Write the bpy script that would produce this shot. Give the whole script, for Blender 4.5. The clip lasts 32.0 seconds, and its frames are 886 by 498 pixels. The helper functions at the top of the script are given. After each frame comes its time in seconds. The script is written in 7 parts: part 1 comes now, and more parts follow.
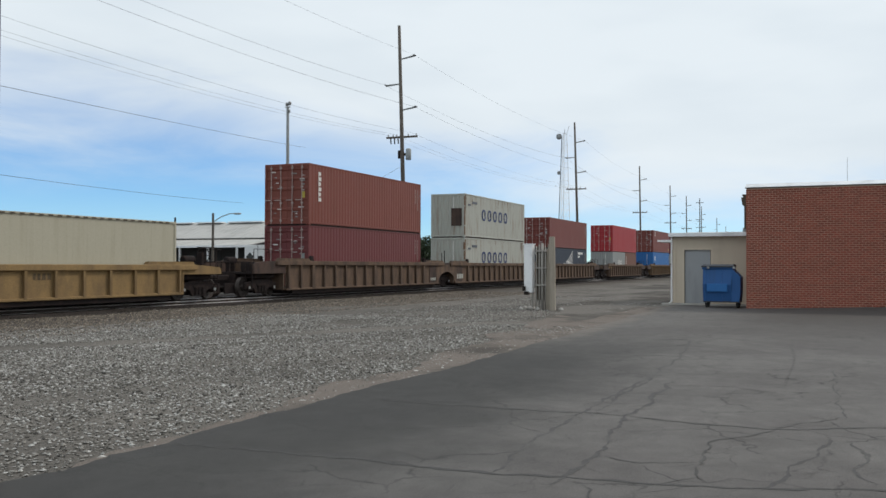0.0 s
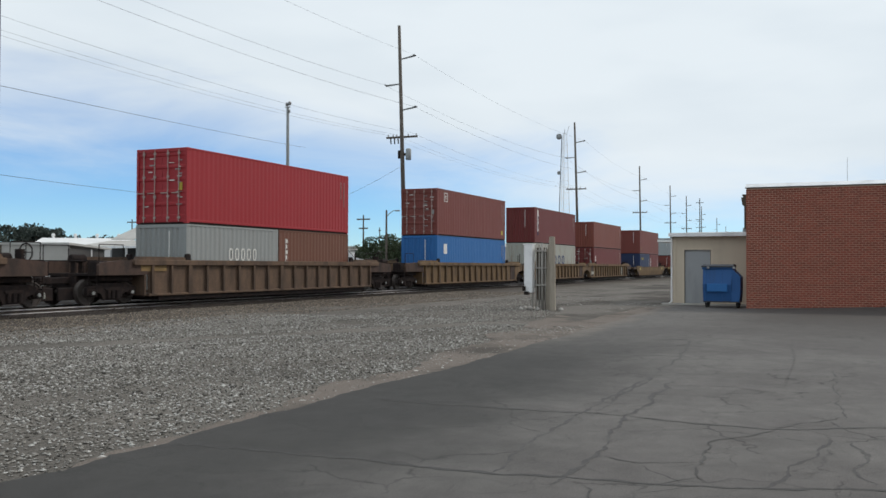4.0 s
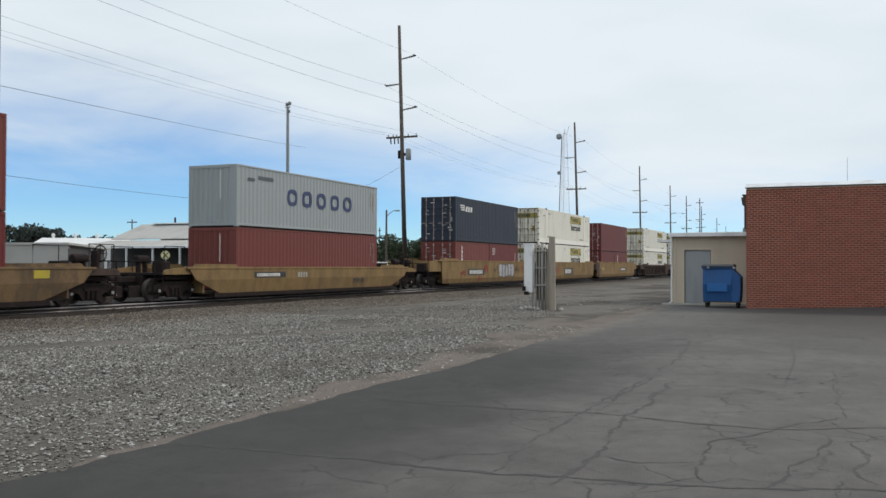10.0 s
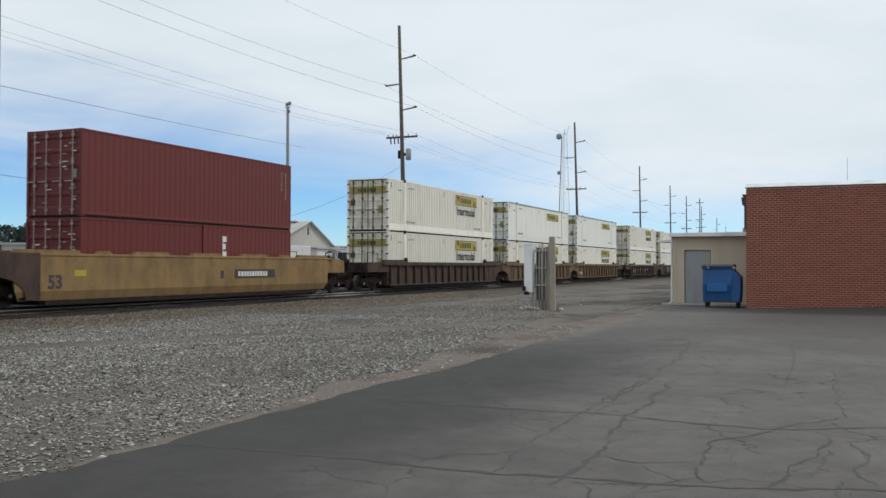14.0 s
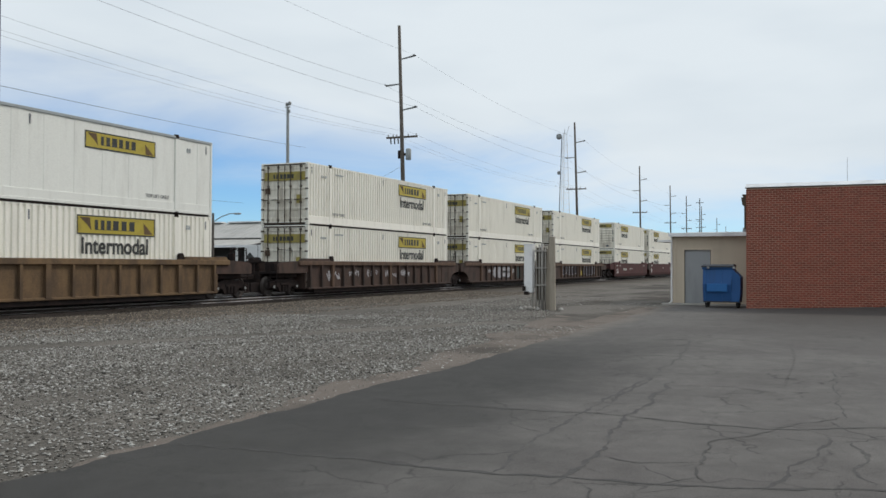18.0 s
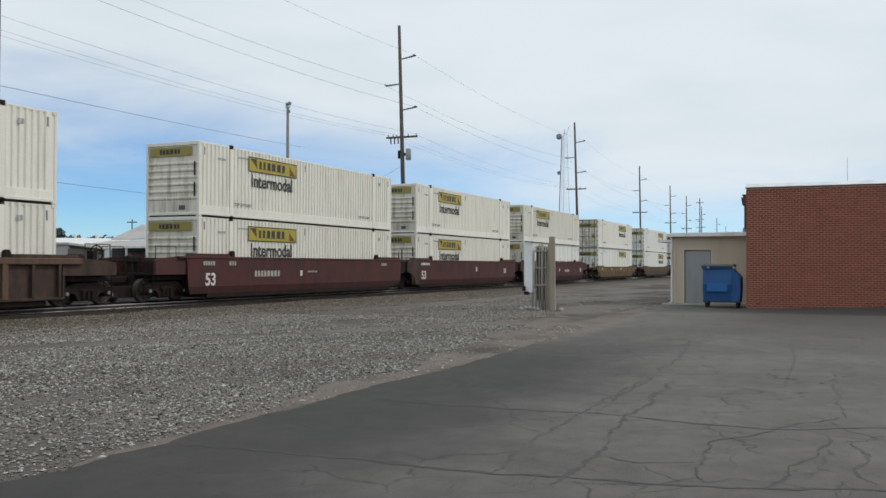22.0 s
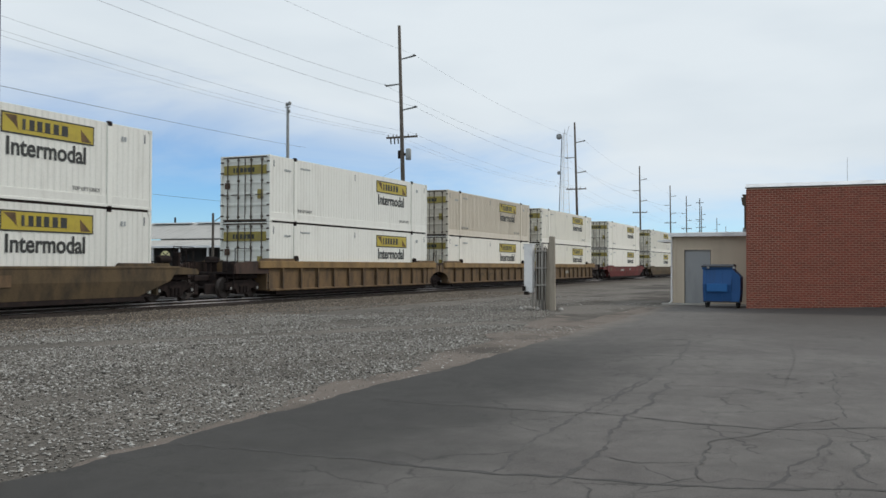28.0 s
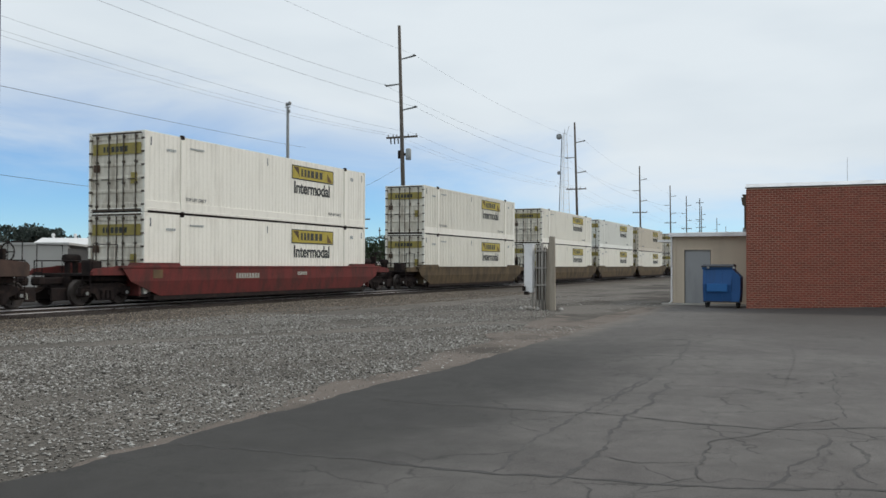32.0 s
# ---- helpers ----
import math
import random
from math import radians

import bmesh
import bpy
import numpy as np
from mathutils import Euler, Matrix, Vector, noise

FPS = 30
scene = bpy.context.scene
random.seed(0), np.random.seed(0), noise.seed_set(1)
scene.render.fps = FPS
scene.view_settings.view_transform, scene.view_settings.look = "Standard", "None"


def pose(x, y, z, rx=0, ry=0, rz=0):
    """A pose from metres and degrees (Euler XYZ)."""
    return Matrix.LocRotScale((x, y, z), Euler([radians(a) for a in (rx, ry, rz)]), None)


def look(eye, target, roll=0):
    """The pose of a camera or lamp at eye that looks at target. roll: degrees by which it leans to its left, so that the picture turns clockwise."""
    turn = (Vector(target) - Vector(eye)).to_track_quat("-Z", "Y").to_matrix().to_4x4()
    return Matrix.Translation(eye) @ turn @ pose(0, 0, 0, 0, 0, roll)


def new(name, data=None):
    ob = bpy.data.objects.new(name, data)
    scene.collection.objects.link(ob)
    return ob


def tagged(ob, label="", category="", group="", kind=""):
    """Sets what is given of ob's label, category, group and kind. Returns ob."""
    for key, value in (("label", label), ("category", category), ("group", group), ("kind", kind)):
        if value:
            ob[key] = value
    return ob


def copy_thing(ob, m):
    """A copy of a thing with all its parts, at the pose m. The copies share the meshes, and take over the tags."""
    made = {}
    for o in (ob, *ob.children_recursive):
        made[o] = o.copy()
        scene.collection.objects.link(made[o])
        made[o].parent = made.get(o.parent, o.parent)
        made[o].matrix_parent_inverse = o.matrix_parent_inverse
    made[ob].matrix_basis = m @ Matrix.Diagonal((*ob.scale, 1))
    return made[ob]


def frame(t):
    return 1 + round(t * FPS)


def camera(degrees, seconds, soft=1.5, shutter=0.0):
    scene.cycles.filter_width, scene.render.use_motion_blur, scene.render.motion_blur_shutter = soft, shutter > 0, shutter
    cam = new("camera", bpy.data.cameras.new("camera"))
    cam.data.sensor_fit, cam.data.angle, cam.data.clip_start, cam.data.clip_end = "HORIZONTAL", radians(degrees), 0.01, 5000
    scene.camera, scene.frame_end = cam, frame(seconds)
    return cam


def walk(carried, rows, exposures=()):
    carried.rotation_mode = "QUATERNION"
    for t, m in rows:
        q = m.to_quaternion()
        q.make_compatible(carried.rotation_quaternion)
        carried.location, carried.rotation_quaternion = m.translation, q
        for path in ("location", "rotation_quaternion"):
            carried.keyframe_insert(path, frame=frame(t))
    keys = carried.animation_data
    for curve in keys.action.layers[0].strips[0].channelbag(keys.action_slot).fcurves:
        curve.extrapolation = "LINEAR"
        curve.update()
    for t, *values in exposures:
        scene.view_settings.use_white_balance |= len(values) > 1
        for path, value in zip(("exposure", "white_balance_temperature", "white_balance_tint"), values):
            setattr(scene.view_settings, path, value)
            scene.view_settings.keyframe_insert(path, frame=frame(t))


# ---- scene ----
from math import cos, sin, pi

# camera: stands still beside the lot; the track runs along x, its trains pass towards -x
EYE = (0.0, 0.0, 1.5)
YAW, PITCH, ROLL = radians(23.691), radians(1.051), 0.174
cam = camera(52.17, 32.0, soft=1.5, shutter=0.08)
AIM = (EYE[0] + cos(YAW) * cos(PITCH), EYE[1] + sin(YAW) * cos(PITCH), EYE[2] + sin(PITCH))
walk(cam, [(0, look(EYE, AIM, ROLL)), (32, look(EYE, AIM, ROLL))], [(0, 0.0), (12, -0.01), (17, -0.08), (32, -0.08)])

# ---------------------------------------------------------------- light
scene.view_settings.exposure = 0.0
SUN_FROM = Vector((0.60, -0.70, 0.95)).normalized()
world = bpy.data.worlds.new("sky")
scene.world = world
world.use_nodes = True


def node(tree, kind, **inputs):
    n = tree.nodes.new(kind)
    for k, v in inputs.items():
        n.inputs[k.replace("_", " ")].default_value = v
    return n


def build_sky():
    tree = world.node_tree
    out, back = tree.nodes["World Output"], tree.nodes["Background"]
    link = tree.links.new
    sky = tree.nodes.new("ShaderNodeTexSky")
    sky.sky_type = "NISHITA"
    sky.sun_disc = False
    sky.sun_elevation = math.asin(SUN_FROM.z)
    sky.sun_rotation = math.atan2(SUN_FROM.x, SUN_FROM.y)
    sky.air_density, sky.dust_density, sky.ozone_density = 0.8, 0.0, 3.0
    co = tree.nodes.new("ShaderNodeTexCoord")
    # veil of cloud, thicker to the right of the track and overhead
    side = tree.nodes.new("ShaderNodeVectorMath")
    side.operation = "DOT_PRODUCT"
    side.inputs[1].default_value = (0.40 * 0.72 - 0.916 * 0.5, -0.916 * 0.72 - 0.40 * 0.5, 5.8)
    stretch = tree.nodes.new("ShaderNodeMapping")
    stretch.inputs["Scale"].default_value = (1.0, 1.0, 3.6)
    stretch.inputs["Rotation"].default_value = (0.14, 0.05, 0.0)
    big = node(tree, "ShaderNodeTexNoise", Scale=3.4, Detail=7.0, Roughness=0.56, Distortion=0.5)
    amount = tree.nodes.new("ShaderNodeMath")
    amount.operation = "MULTIPLY_ADD"
    amount.inputs[1].default_value = 1.1
    add = tree.nodes.new("ShaderNodeMath")
    add.operation = "ADD"
    ramp = tree.nodes.new("ShaderNodeMapRange")
    ramp.interpolation_type = "SMOOTHSTEP"
    ramp.inputs["From Min"].default_value = 0.33
    ramp.inputs["From Max"].default_value = 1.22
    mixer = tree.nodes.new("ShaderNodeMix")
    mixer.data_type = "RGBA"
    mixer.inputs["B"].default_value = (7.75, 8.25, 8.65, 1)
    tint = tree.nodes.new("ShaderNodeMix")
    tint.data_type, tint.blend_type = "RGBA", "MULTIPLY"
    tint.inputs["Factor"].default_value = 1.0
    tint.inputs["B"].default_value = (0.79, 1.09, 1.35, 1)
    soft = node(tree, "ShaderNodeTexNoise", Scale=3.6, Detail=4.0, Roughness=0.45)
    body = tree.nodes.new("ShaderNodeMix")
    body.data_type = "RGBA"
    body.inputs["A"].default_value = (6.88, 7.7, 8.38, 1)
    body.inputs["B"].default_value = (7.92, 8.65, 9.18, 1)
    shade = tree.nodes.new("ShaderNodeMapRange")
    shade.inputs["From Min"].default_value, shade.inputs["From Max"].default_value = 0.3, 0.62
    link(stretch.outputs["Vector"], soft.inputs["Vector"])
    link(soft.outputs["Fac"], shade.inputs["Value"])
    link(shade.outputs["Result"], body.inputs["Factor"])
    link(body.outputs["Result"], mixer.inputs["B"])
    link(co.outputs["Generated"], side.inputs[0])
    link(co.outputs["Generated"], stretch.inputs["Vector"])
    link(stretch.outputs["Vector"], big.inputs["Vector"])
    link(big.outputs["Fac"], amount.inputs[0])
    amount.inputs[2].default_value = 0.11
    link(amount.outputs[0], add.inputs[0])
    link(side.outputs["Value"], add.inputs[1])
    link(add.outputs[0], ramp.inputs["Value"])
    link(sky.outputs["Color"], tint.inputs["A"])
    link(tint.outputs["Result"], mixer.inputs["A"])
    link(ramp.outputs["Result"], mixer.inputs["Factor"])
    link(mixer.outputs["Result"], back.inputs["Color"])
    back.inputs["Strength"].default_value = 0.1
    link(back.outputs["Background"], out.inputs["Surface"])


build_sky()
sun = new("sun", bpy.data.lights.new("sun", "SUN"))
sun.data.energy, sun.data.angle, sun.data.color = 1.3, radians(9), (1.0, 0.915, 0.83)
sun.matrix_world = look(SUN_FROM * 60, (0, 0, 0))


# ---------------------------------------------------------------- materials
def surface(name, base, rough=0.6, metal=0.0, var=0.18, scale=1.5, fine=40.0, second=None, amount=0.35, bump=0.15,
            stretch=(1, 1, 1), spread=0.06, size=0.01, spot=(0.5, 0.68)):
    """Base colour with two scales of variation, patches of a second colour, fine relief and a little change from piece to piece."""
    m = bpy.data.materials.new(name)
    m.use_nodes = True
    tree = m.node_tree
    link = tree.links.new
    bsdf = tree.nodes["Principled BSDF"]
    bsdf.inputs["Metallic"].default_value = metal
    co = tree.nodes.new("ShaderNodeTexCoord")
    mp = tree.nodes.new("ShaderNodeMapping")
    mp.inputs["Scale"].default_value = stretch
    link(co.outputs["Object"], mp.inputs["Vector"])
    large = node(tree, "ShaderNodeTexNoise", Scale=scale, Detail=5.0, Roughness=0.6)
    small = node(tree, "ShaderNodeTexNoise", Scale=fine, Detail=3.0, Roughness=0.65)
    link(mp.outputs["Vector"], large.inputs["Vector"])
    link(co.outputs["Object"], small.inputs["Vector"])
    patch = tree.nodes.new("ShaderNodeMapRange")
    patch.inputs["From Min"].default_value, patch.inputs["From Max"].default_value = spot
    patch.inputs["To Max"].default_value = amount
    link(large.outputs["Fac"], patch.inputs["Value"])
    mix = tree.nodes.new("ShaderNodeMix")
    mix.data_type = "RGBA"
    mix.inputs["A"].default_value = (*base, 1)
    second = second or tuple(c * 0.45 for c in base)
    mix.inputs["B"].default_value = (*second, 1)
    link(patch.outputs["Result"], mix.inputs["Factor"])
    info = tree.nodes.new("ShaderNodeObjectInfo")
    tone = tree.nodes.new("ShaderNodeMapRange")
    tone.inputs["To Min"].default_value, tone.inputs["To Max"].default_value = 1 - spread, 1 + spread
    link(info.outputs["Random"], tone.inputs["Value"])
    grain = tree.nodes.new("ShaderNodeMapRange")
    grain.inputs["From Min"].default_value, grain.inputs["From Max"].default_value = 0.25, 0.75
    grain.inputs["To Min"].default_value, grain.inputs["To Max"].default_value = 1 - var, 1 + var
    link(small.outputs["Fac"], grain.inputs["Value"])
    both = tree.nodes.new("ShaderNodeMath")
    both.operation = "MULTIPLY"
    link(tone.outputs["Result"], both.inputs[0])
    link(grain.outputs["Result"], both.inputs[1])
    hsv = tree.nodes.new("ShaderNodeHueSaturation")
    link(mix.outputs["Result"], hsv.inputs["Color"])
    link(both.outputs[0], hsv.inputs["Value"])
    link(hsv.outputs["Color"], bsdf.inputs["Base Color"])
    rg = tree.nodes.new("ShaderNodeMapRange")
    rg.inputs["To Min"].default_value, rg.inputs["To Max"].default_value = max(rough - 0.12, 0.04), min(rough + 0.12, 1)
    link(large.outputs["Fac"], rg.inputs["Value"])
    link(rg.outputs["Result"], bsdf.inputs["Roughness"])
    if bump:
        bp = node(tree, "ShaderNodeBump", Strength=bump, Distance=size)
        link(small.outputs["Fac"], bp.inputs["Height"])
        link(bp.outputs["Normal"], bsdf.inputs["Normal"])
    return m


def paint(name, base, rust=(0.10, 0.05, 0.03), amount=0.25, rough=0.5, var=0.07, **more):
    """Weathered paint on steel, with streaks that run down."""
    o = dict(scale=2.2, fine=25.0, second=rust, amount=amount, bump=0.05, stretch=(1.6, 1.6, 0.22), spread=0.05, spot=(0.5, 0.75))
    o.update(more)
    m = surface(name, base, rough, 0.0, var, **o)
    m.node_tree.nodes["Principled BSDF"].inputs["Specular IOR Level"].default_value = 0.25
    return m


M = dict(
    rust_red=paint("paint_rust_red", (0.176, 0.048, 0.039), amount=0.25),
    brown_red=paint("paint_brown_red", (0.188, 0.055, 0.039), amount=0.22),
    maroon=paint("paint_maroon", (0.148, 0.031, 0.029), amount=0.25),
    dark_maroon=paint("paint_dark_maroon", (0.142, 0.037, 0.037), amount=0.25),
    bright_red=paint("paint_bright_red", (0.34, 0.030, 0.036), (0.25, 0.03, 0.03), amount=0.2),
    brown=paint("paint_brown", (0.16, 0.068, 0.044), amount=0.2),
    navy=paint("paint_navy", (0.029, 0.037, 0.056), (0.045, 0.05, 0.06), amount=0.25),
    deep_blue=paint("paint_deep_blue", (0.020, 0.034, 0.088), (0.03, 0.04, 0.07), amount=0.3),
    blue=paint("paint_blue", (0.028, 0.135, 0.36), (0.03, 0.08, 0.2), amount=0.3),
    pale_grey=paint("paint_pale_grey", (0.42, 0.42, 0.37), (0.23, 0.15, 0.095), amount=0.6, spot=(0.52, 0.72)),
    cool_grey=paint("paint_cool_grey", (0.36, 0.385, 0.39), (0.3, 0.27, 0.22), amount=0.2),
    grey=paint("paint_grey", (0.30, 0.31, 0.30), (0.2, 0.18, 0.15), amount=0.3),
    beige=paint("paint_beige", (0.42, 0.39, 0.30), (0.3, 0.26, 0.18), amount=0.3),
    white=paint("paint_white", (0.88, 0.85, 0.76), (0.52, 0.49, 0.42), amount=0.40),
    clean_white=paint("paint_clean_white", (0.82, 0.82, 0.76), (0.52, 0.50, 0.45), amount=0.3),
    dusty_white=paint("paint_dusty_white", (0.66, 0.60, 0.50), (0.42, 0.36, 0.28), amount=0.4),
    frame_dark=paint("paint_door_frame_dark", (0.09, 0.07, 0.05), amount=0.4),
    car_umber=paint("paint_car_umber", (0.142, 0.092, 0.062), (0.070, 0.050, 0.040), amount=0.8, rough=0.85, scale=1.7, var=0.2, spot=(0.40, 0.66), stretch=(1.3, 1.3, 0.55)),
    car_brown=paint("paint_car_brown", (0.178, 0.113, 0.060), (0.080, 0.056, 0.040), amount=0.8, rough=0.8, scale=1.7, var=0.2, spot=(0.40, 0.66), stretch=(1.3, 1.3, 0.55)),
    car_yellow=paint("paint_car_yellow", (0.262, 0.170, 0.074), (0.150, 0.100, 0.055), amount=0.7, rough=0.8, scale=1.7, var=0.2, spot=(0.40, 0.66), stretch=(1.3, 1.3, 0.55)),
    car_gold=paint("paint_car_gold", (0.178, 0.114, 0.058), (0.078, 0.058, 0.042), amount=0.85, rough=0.8, scale=1.7, var=0.2, spot=(0.40, 0.66), stretch=(1.3, 1.3, 0.55)),
    car_maroon=paint("paint_car_maroon", (0.090, 0.033, 0.031), (0.056, 0.034, 0.032), amount=0.75, rough=0.8, scale=1.7, var=0.2, spot=(0.40, 0.66), stretch=(1.3, 1.3, 0.55)),
    car_red=paint("paint_car_red", (0.165, 0.035, 0.031), (0.07, 0.035, 0.03), amount=0.85, rough=0.8, scale=1.7, var=0.2, spot=(0.40, 0.66), stretch=(1.3, 1.3, 0.55)),
    car_dark=paint("paint_car_dark_brown", (0.082, 0.051, 0.040), (0.04, 0.032, 0.028), amount=0.85, rough=0.8, scale=1.7, var=0.2, spot=(0.40, 0.66), stretch=(1.3, 1.3, 0.55)),
    car_rusty=paint("paint_car_rusty", (0.130, 0.082, 0.056), (0.070, 0.046, 0.036), amount=0.8, rough=0.8, scale=2.4, var=0.16, spot=(0.43, 0.66)),
    car_teal=paint("paint_car_teal", (0.06, 0.075, 0.075), amount=0.3, rough=0.8),
    door_white=paint("paint_door_white", (0.78, 0.73, 0.62), (0.26, 0.20, 0.135), amount=0.7, spot=(0.45, 0.70), scale=3.0),
    car_olive=paint("paint_car_olive", (0.125, 0.088, 0.048), (0.05, 0.04, 0.03), amount=0.85, rough=0.8, scale=1.7, var=0.2, spot=(0.40, 0.66), stretch=(1.3, 1.3, 0.55)),
    rust=surface("rust_stain", (0.20, 0.115, 0.07), 0.85, var=0.3, scale=4.0, second=(0.13, 0.07, 0.04), amount=0.7, bump=0.1),
    logo_yellow=surface("decal_yellow", (0.46, 0.36, 0.04), 0.5, var=0.1, scale=3.0, second=(0.28, 0.22, 0.04), amount=0.5, bump=0),
    banner_dull=surface("decal_dull_yellow", (0.34, 0.275, 0.065), 0.6, var=0.15, scale=3.0, second=(0.24, 0.19, 0.08), amount=0.7, bump=0),
    logo_black=surface("decal_black", (0.03, 0.032, 0.03), 0.6, var=0.2, scale=4.0, second=(0.12, 0.12, 0.11), amount=0.4, bump=0),
    logo_white=surface("decal_white", (0.72, 0.70, 0.66), 0.6, var=0.1, scale=3.0, second=(0.5, 0.45, 0.4), amount=0.4, bump=0),
    logo_blue=surface("decal_blue", (0.035, 0.05, 0.13), 0.6, var=0.15, scale=4.0, second=(0.1, 0.11, 0.16), amount=0.4, bump=0),
    faint=surface("decal_faint", (0.26, 0.26, 0.25), 0.6, var=0.2, scale=4.0, second=(0.45, 0.44, 0.41), amount=0.6, bump=0),
    lock_bar=surface("worn_lock_bar", (0.40, 0.32, 0.29), 0.6, 0.1, var=0.2, scale=5.0, second=(0.24, 0.15, 0.12), amount=0.6, bump=0.1),
    logo_grey=surface("decal_grey", (0.09, 0.10, 0.12), 0.6, var=0.15, scale=4.0, second=(0.18, 0.18, 0.19), amount=0.4, bump=0),
    spray_red=surface("spray_red", (0.26, 0.03, 0.025), 0.7, var=0.2, bump=0),
    spray_pale=surface("spray_pale", (0.42, 0.41, 0.42), 0.7, var=0.25, scale=5.0, second=(0.15, 0.13, 0.12), amount=0.6, bump=0),
    spray_dark=surface("spray_dark", (0.05, 0.04, 0.05), 0.7, var=0.2, bump=0),
    steel_dark=surface("grimy_steel", (0.025, 0.019, 0.018), 0.85, 0.0, var=0.35, scale=4.0, second=(0.055, 0.037, 0.030), amount=0.7, bump=0.3),
    steel_worn=surface("worn_wheel_steel", (0.060, 0.048, 0.042), 0.65, 0.2, var=0.2, scale=6.0, bump=0.1),
    # raised base colour stands in for sky sheen on the shaded rails
    rail_side=surface("pale_rail_sheen", (0.46, 0.43, 0.42), 0.6, 0.1, var=0.15, scale=3.0, second=(0.30, 0.27, 0.26), amount=0.6, bump=0.3),
    rail_top=surface("polished_rail_head", (0.30, 0.29, 0.27), 0.42, 0.8, var=0.1, scale=2.0, bump=0.0),
    tie=surface("creosoted_wood", (0.055, 0.045, 0.038), 0.9, var=0.3, scale=3.0, fine=60, second=(0.10, 0.09, 0.08), amount=0.5, bump=0.5, stretch=(0.3, 1, 1)),
    asphalt=surface("worn_asphalt", (0.110, 0.101, 0.095), 0.9, var=0.32, scale=0.35, fine=85.0, second=(0.145, 0.136, 0.127), amount=1.0, bump=0.5, size=0.006, spot=(0.4, 0.62)),
    crack=surface("open_crack", (0.060, 0.056, 0.053), 0.9, var=0.4, scale=2.0, second=(0.100, 0.094, 0.087), amount=0.95, bump=0.5),
    seam=surface("worn_seam", (0.050, 0.047, 0.044), 0.9, var=0.35, scale=1.2, second=(0.088, 0.083, 0.077), amount=0.95, bump=0.4),
    patch=surface("asphalt_patch", (0.058, 0.058, 0.058), 0.85, var=0.3, scale=0.6, fine=70, second=(0.07, 0.07, 0.068), amount=0.7, bump=0.4),
    lane=surface("packed_lane", (0.152, 0.138, 0.122), 0.95, var=0.35, scale=0.22, fine=40.0, second=(0.066, 0.058, 0.050), amount=0.9, bump=0.4, stretch=(0.6, 1.3, 1), spot=(0.46, 0.60)),
    verge=surface("dusty_verge", (0.172, 0.146, 0.126), 0.95, var=0.45, scale=0.55, fine=45.0, second=(0.078, 0.069, 0.060), amount=0.9, bump=0.6, size=0.01),
    gravel=surface("gravel_ground", (0.119, 0.108, 0.095), 0.95, var=0.55, scale=0.25, fine=26.0, second=(0.176, 0.160, 0.141), amount=0.9, bump=0.9, size=0.03, spot=(0.42, 0.62)),
    far_ground=surface("dark_far_ground", (0.050, 0.045, 0.038), 0.95, var=0.4, scale=0.5, fine=20.0, second=(0.075, 0.066, 0.052), amount=0.6, bump=0.6),
    ballast=surface("dark_ballast", (0.040, 0.033, 0.029), 0.95, var=0.5, scale=0.8, fine=22.0, second=(0.062, 0.052, 0.043), amount=0.8, bump=0.9, size=0.03),
    wood_pole=surface("weathered_pole_wood", (0.115, 0.098, 0.082), 0.9, var=0.2, scale=3.0, fine=40, second=(0.06, 0.05, 0.045), amount=0.6, stretch=(4, 4, 0.2), bump=0.4),
    grey_wood=surface("grey_post_wood", (0.33, 0.29, 0.235), 0.9, var=0.2, scale=4.0, fine=50, second=(0.2, 0.17, 0.13), amount=0.7, stretch=(4, 4, 0.2), bump=0.4),
    galvanised=surface("galvanised_steel", (0.30, 0.31, 0.31), 0.5, 0.5, var=0.15, scale=5.0, second=(0.2, 0.2, 0.2), amount=0.5, bump=0.1),
    wire=surface("dull_wire", (0.10, 0.105, 0.115), 0.7, 0.3, var=0.0, bump=0),
    mortar=surface("mortar", (0.54, 0.37, 0.28), 0.95, var=0.2, scale=3.0, fine=90, bump=0.4, size=0.004),
    brick=surface("fired_brick", (0.252, 0.064, 0.038), 0.85, var=0.28, scale=4.0, fine=70, second=(0.185, 0.050, 0.033), amount=0.5, bump=0.4, size=0.004, spread=0.22),
    coping=surface("metal_coping", (0.86, 0.86, 0.86), 0.45, 0.1, var=0.06, scale=1.2, second=(0.45, 0.45, 0.44), amount=0.4, bump=0.05),
    tan_wall=surface("tan_painted_block", (0.60, 0.515, 0.40), 0.75, var=0.08, scale=1.5, fine=60, second=(0.49, 0.415, 0.32), amount=0.5, stretch=(1, 1, 0.3), bump=0.2),
    grey_door=surface("grey_door_paint", (0.35, 0.365, 0.375), 0.55, var=0.06, scale=1.5, second=(0.22, 0.23, 0.23), amount=0.5, stretch=(1, 1, 0.3), bump=0.05),
    concrete=surface("pale_concrete", (0.36, 0.34, 0.31), 0.9, var=0.15, scale=3.0, fine=60, second=(0.25, 0.23, 0.2), amount=0.6, bump=0.3),
    dumpster_blue=paint("paint_dumpster_blue", (0.028, 0.100, 0.27), (0.04, 0.07, 0.14), amount=0.4, rough=0.55),
    dark_plastic=surface("dark_plastic", (0.035, 0.042, 0.055), 0.55, var=0.1, bump=0.1),
    roof_grey=surface("ribbed_roof_metal", (0.46, 0.45, 0.425), 0.6, 0.1, var=0.08, scale=0.5, second=(0.32, 0.31, 0.29), amount=0.6, bump=0.1),
    wall_white=surface("white_siding", (0.70, 0.70, 0.69), 0.7, var=0.05, scale=0.6, second=(0.58, 0.58, 0.56), amount=0.5, bump=0.1),
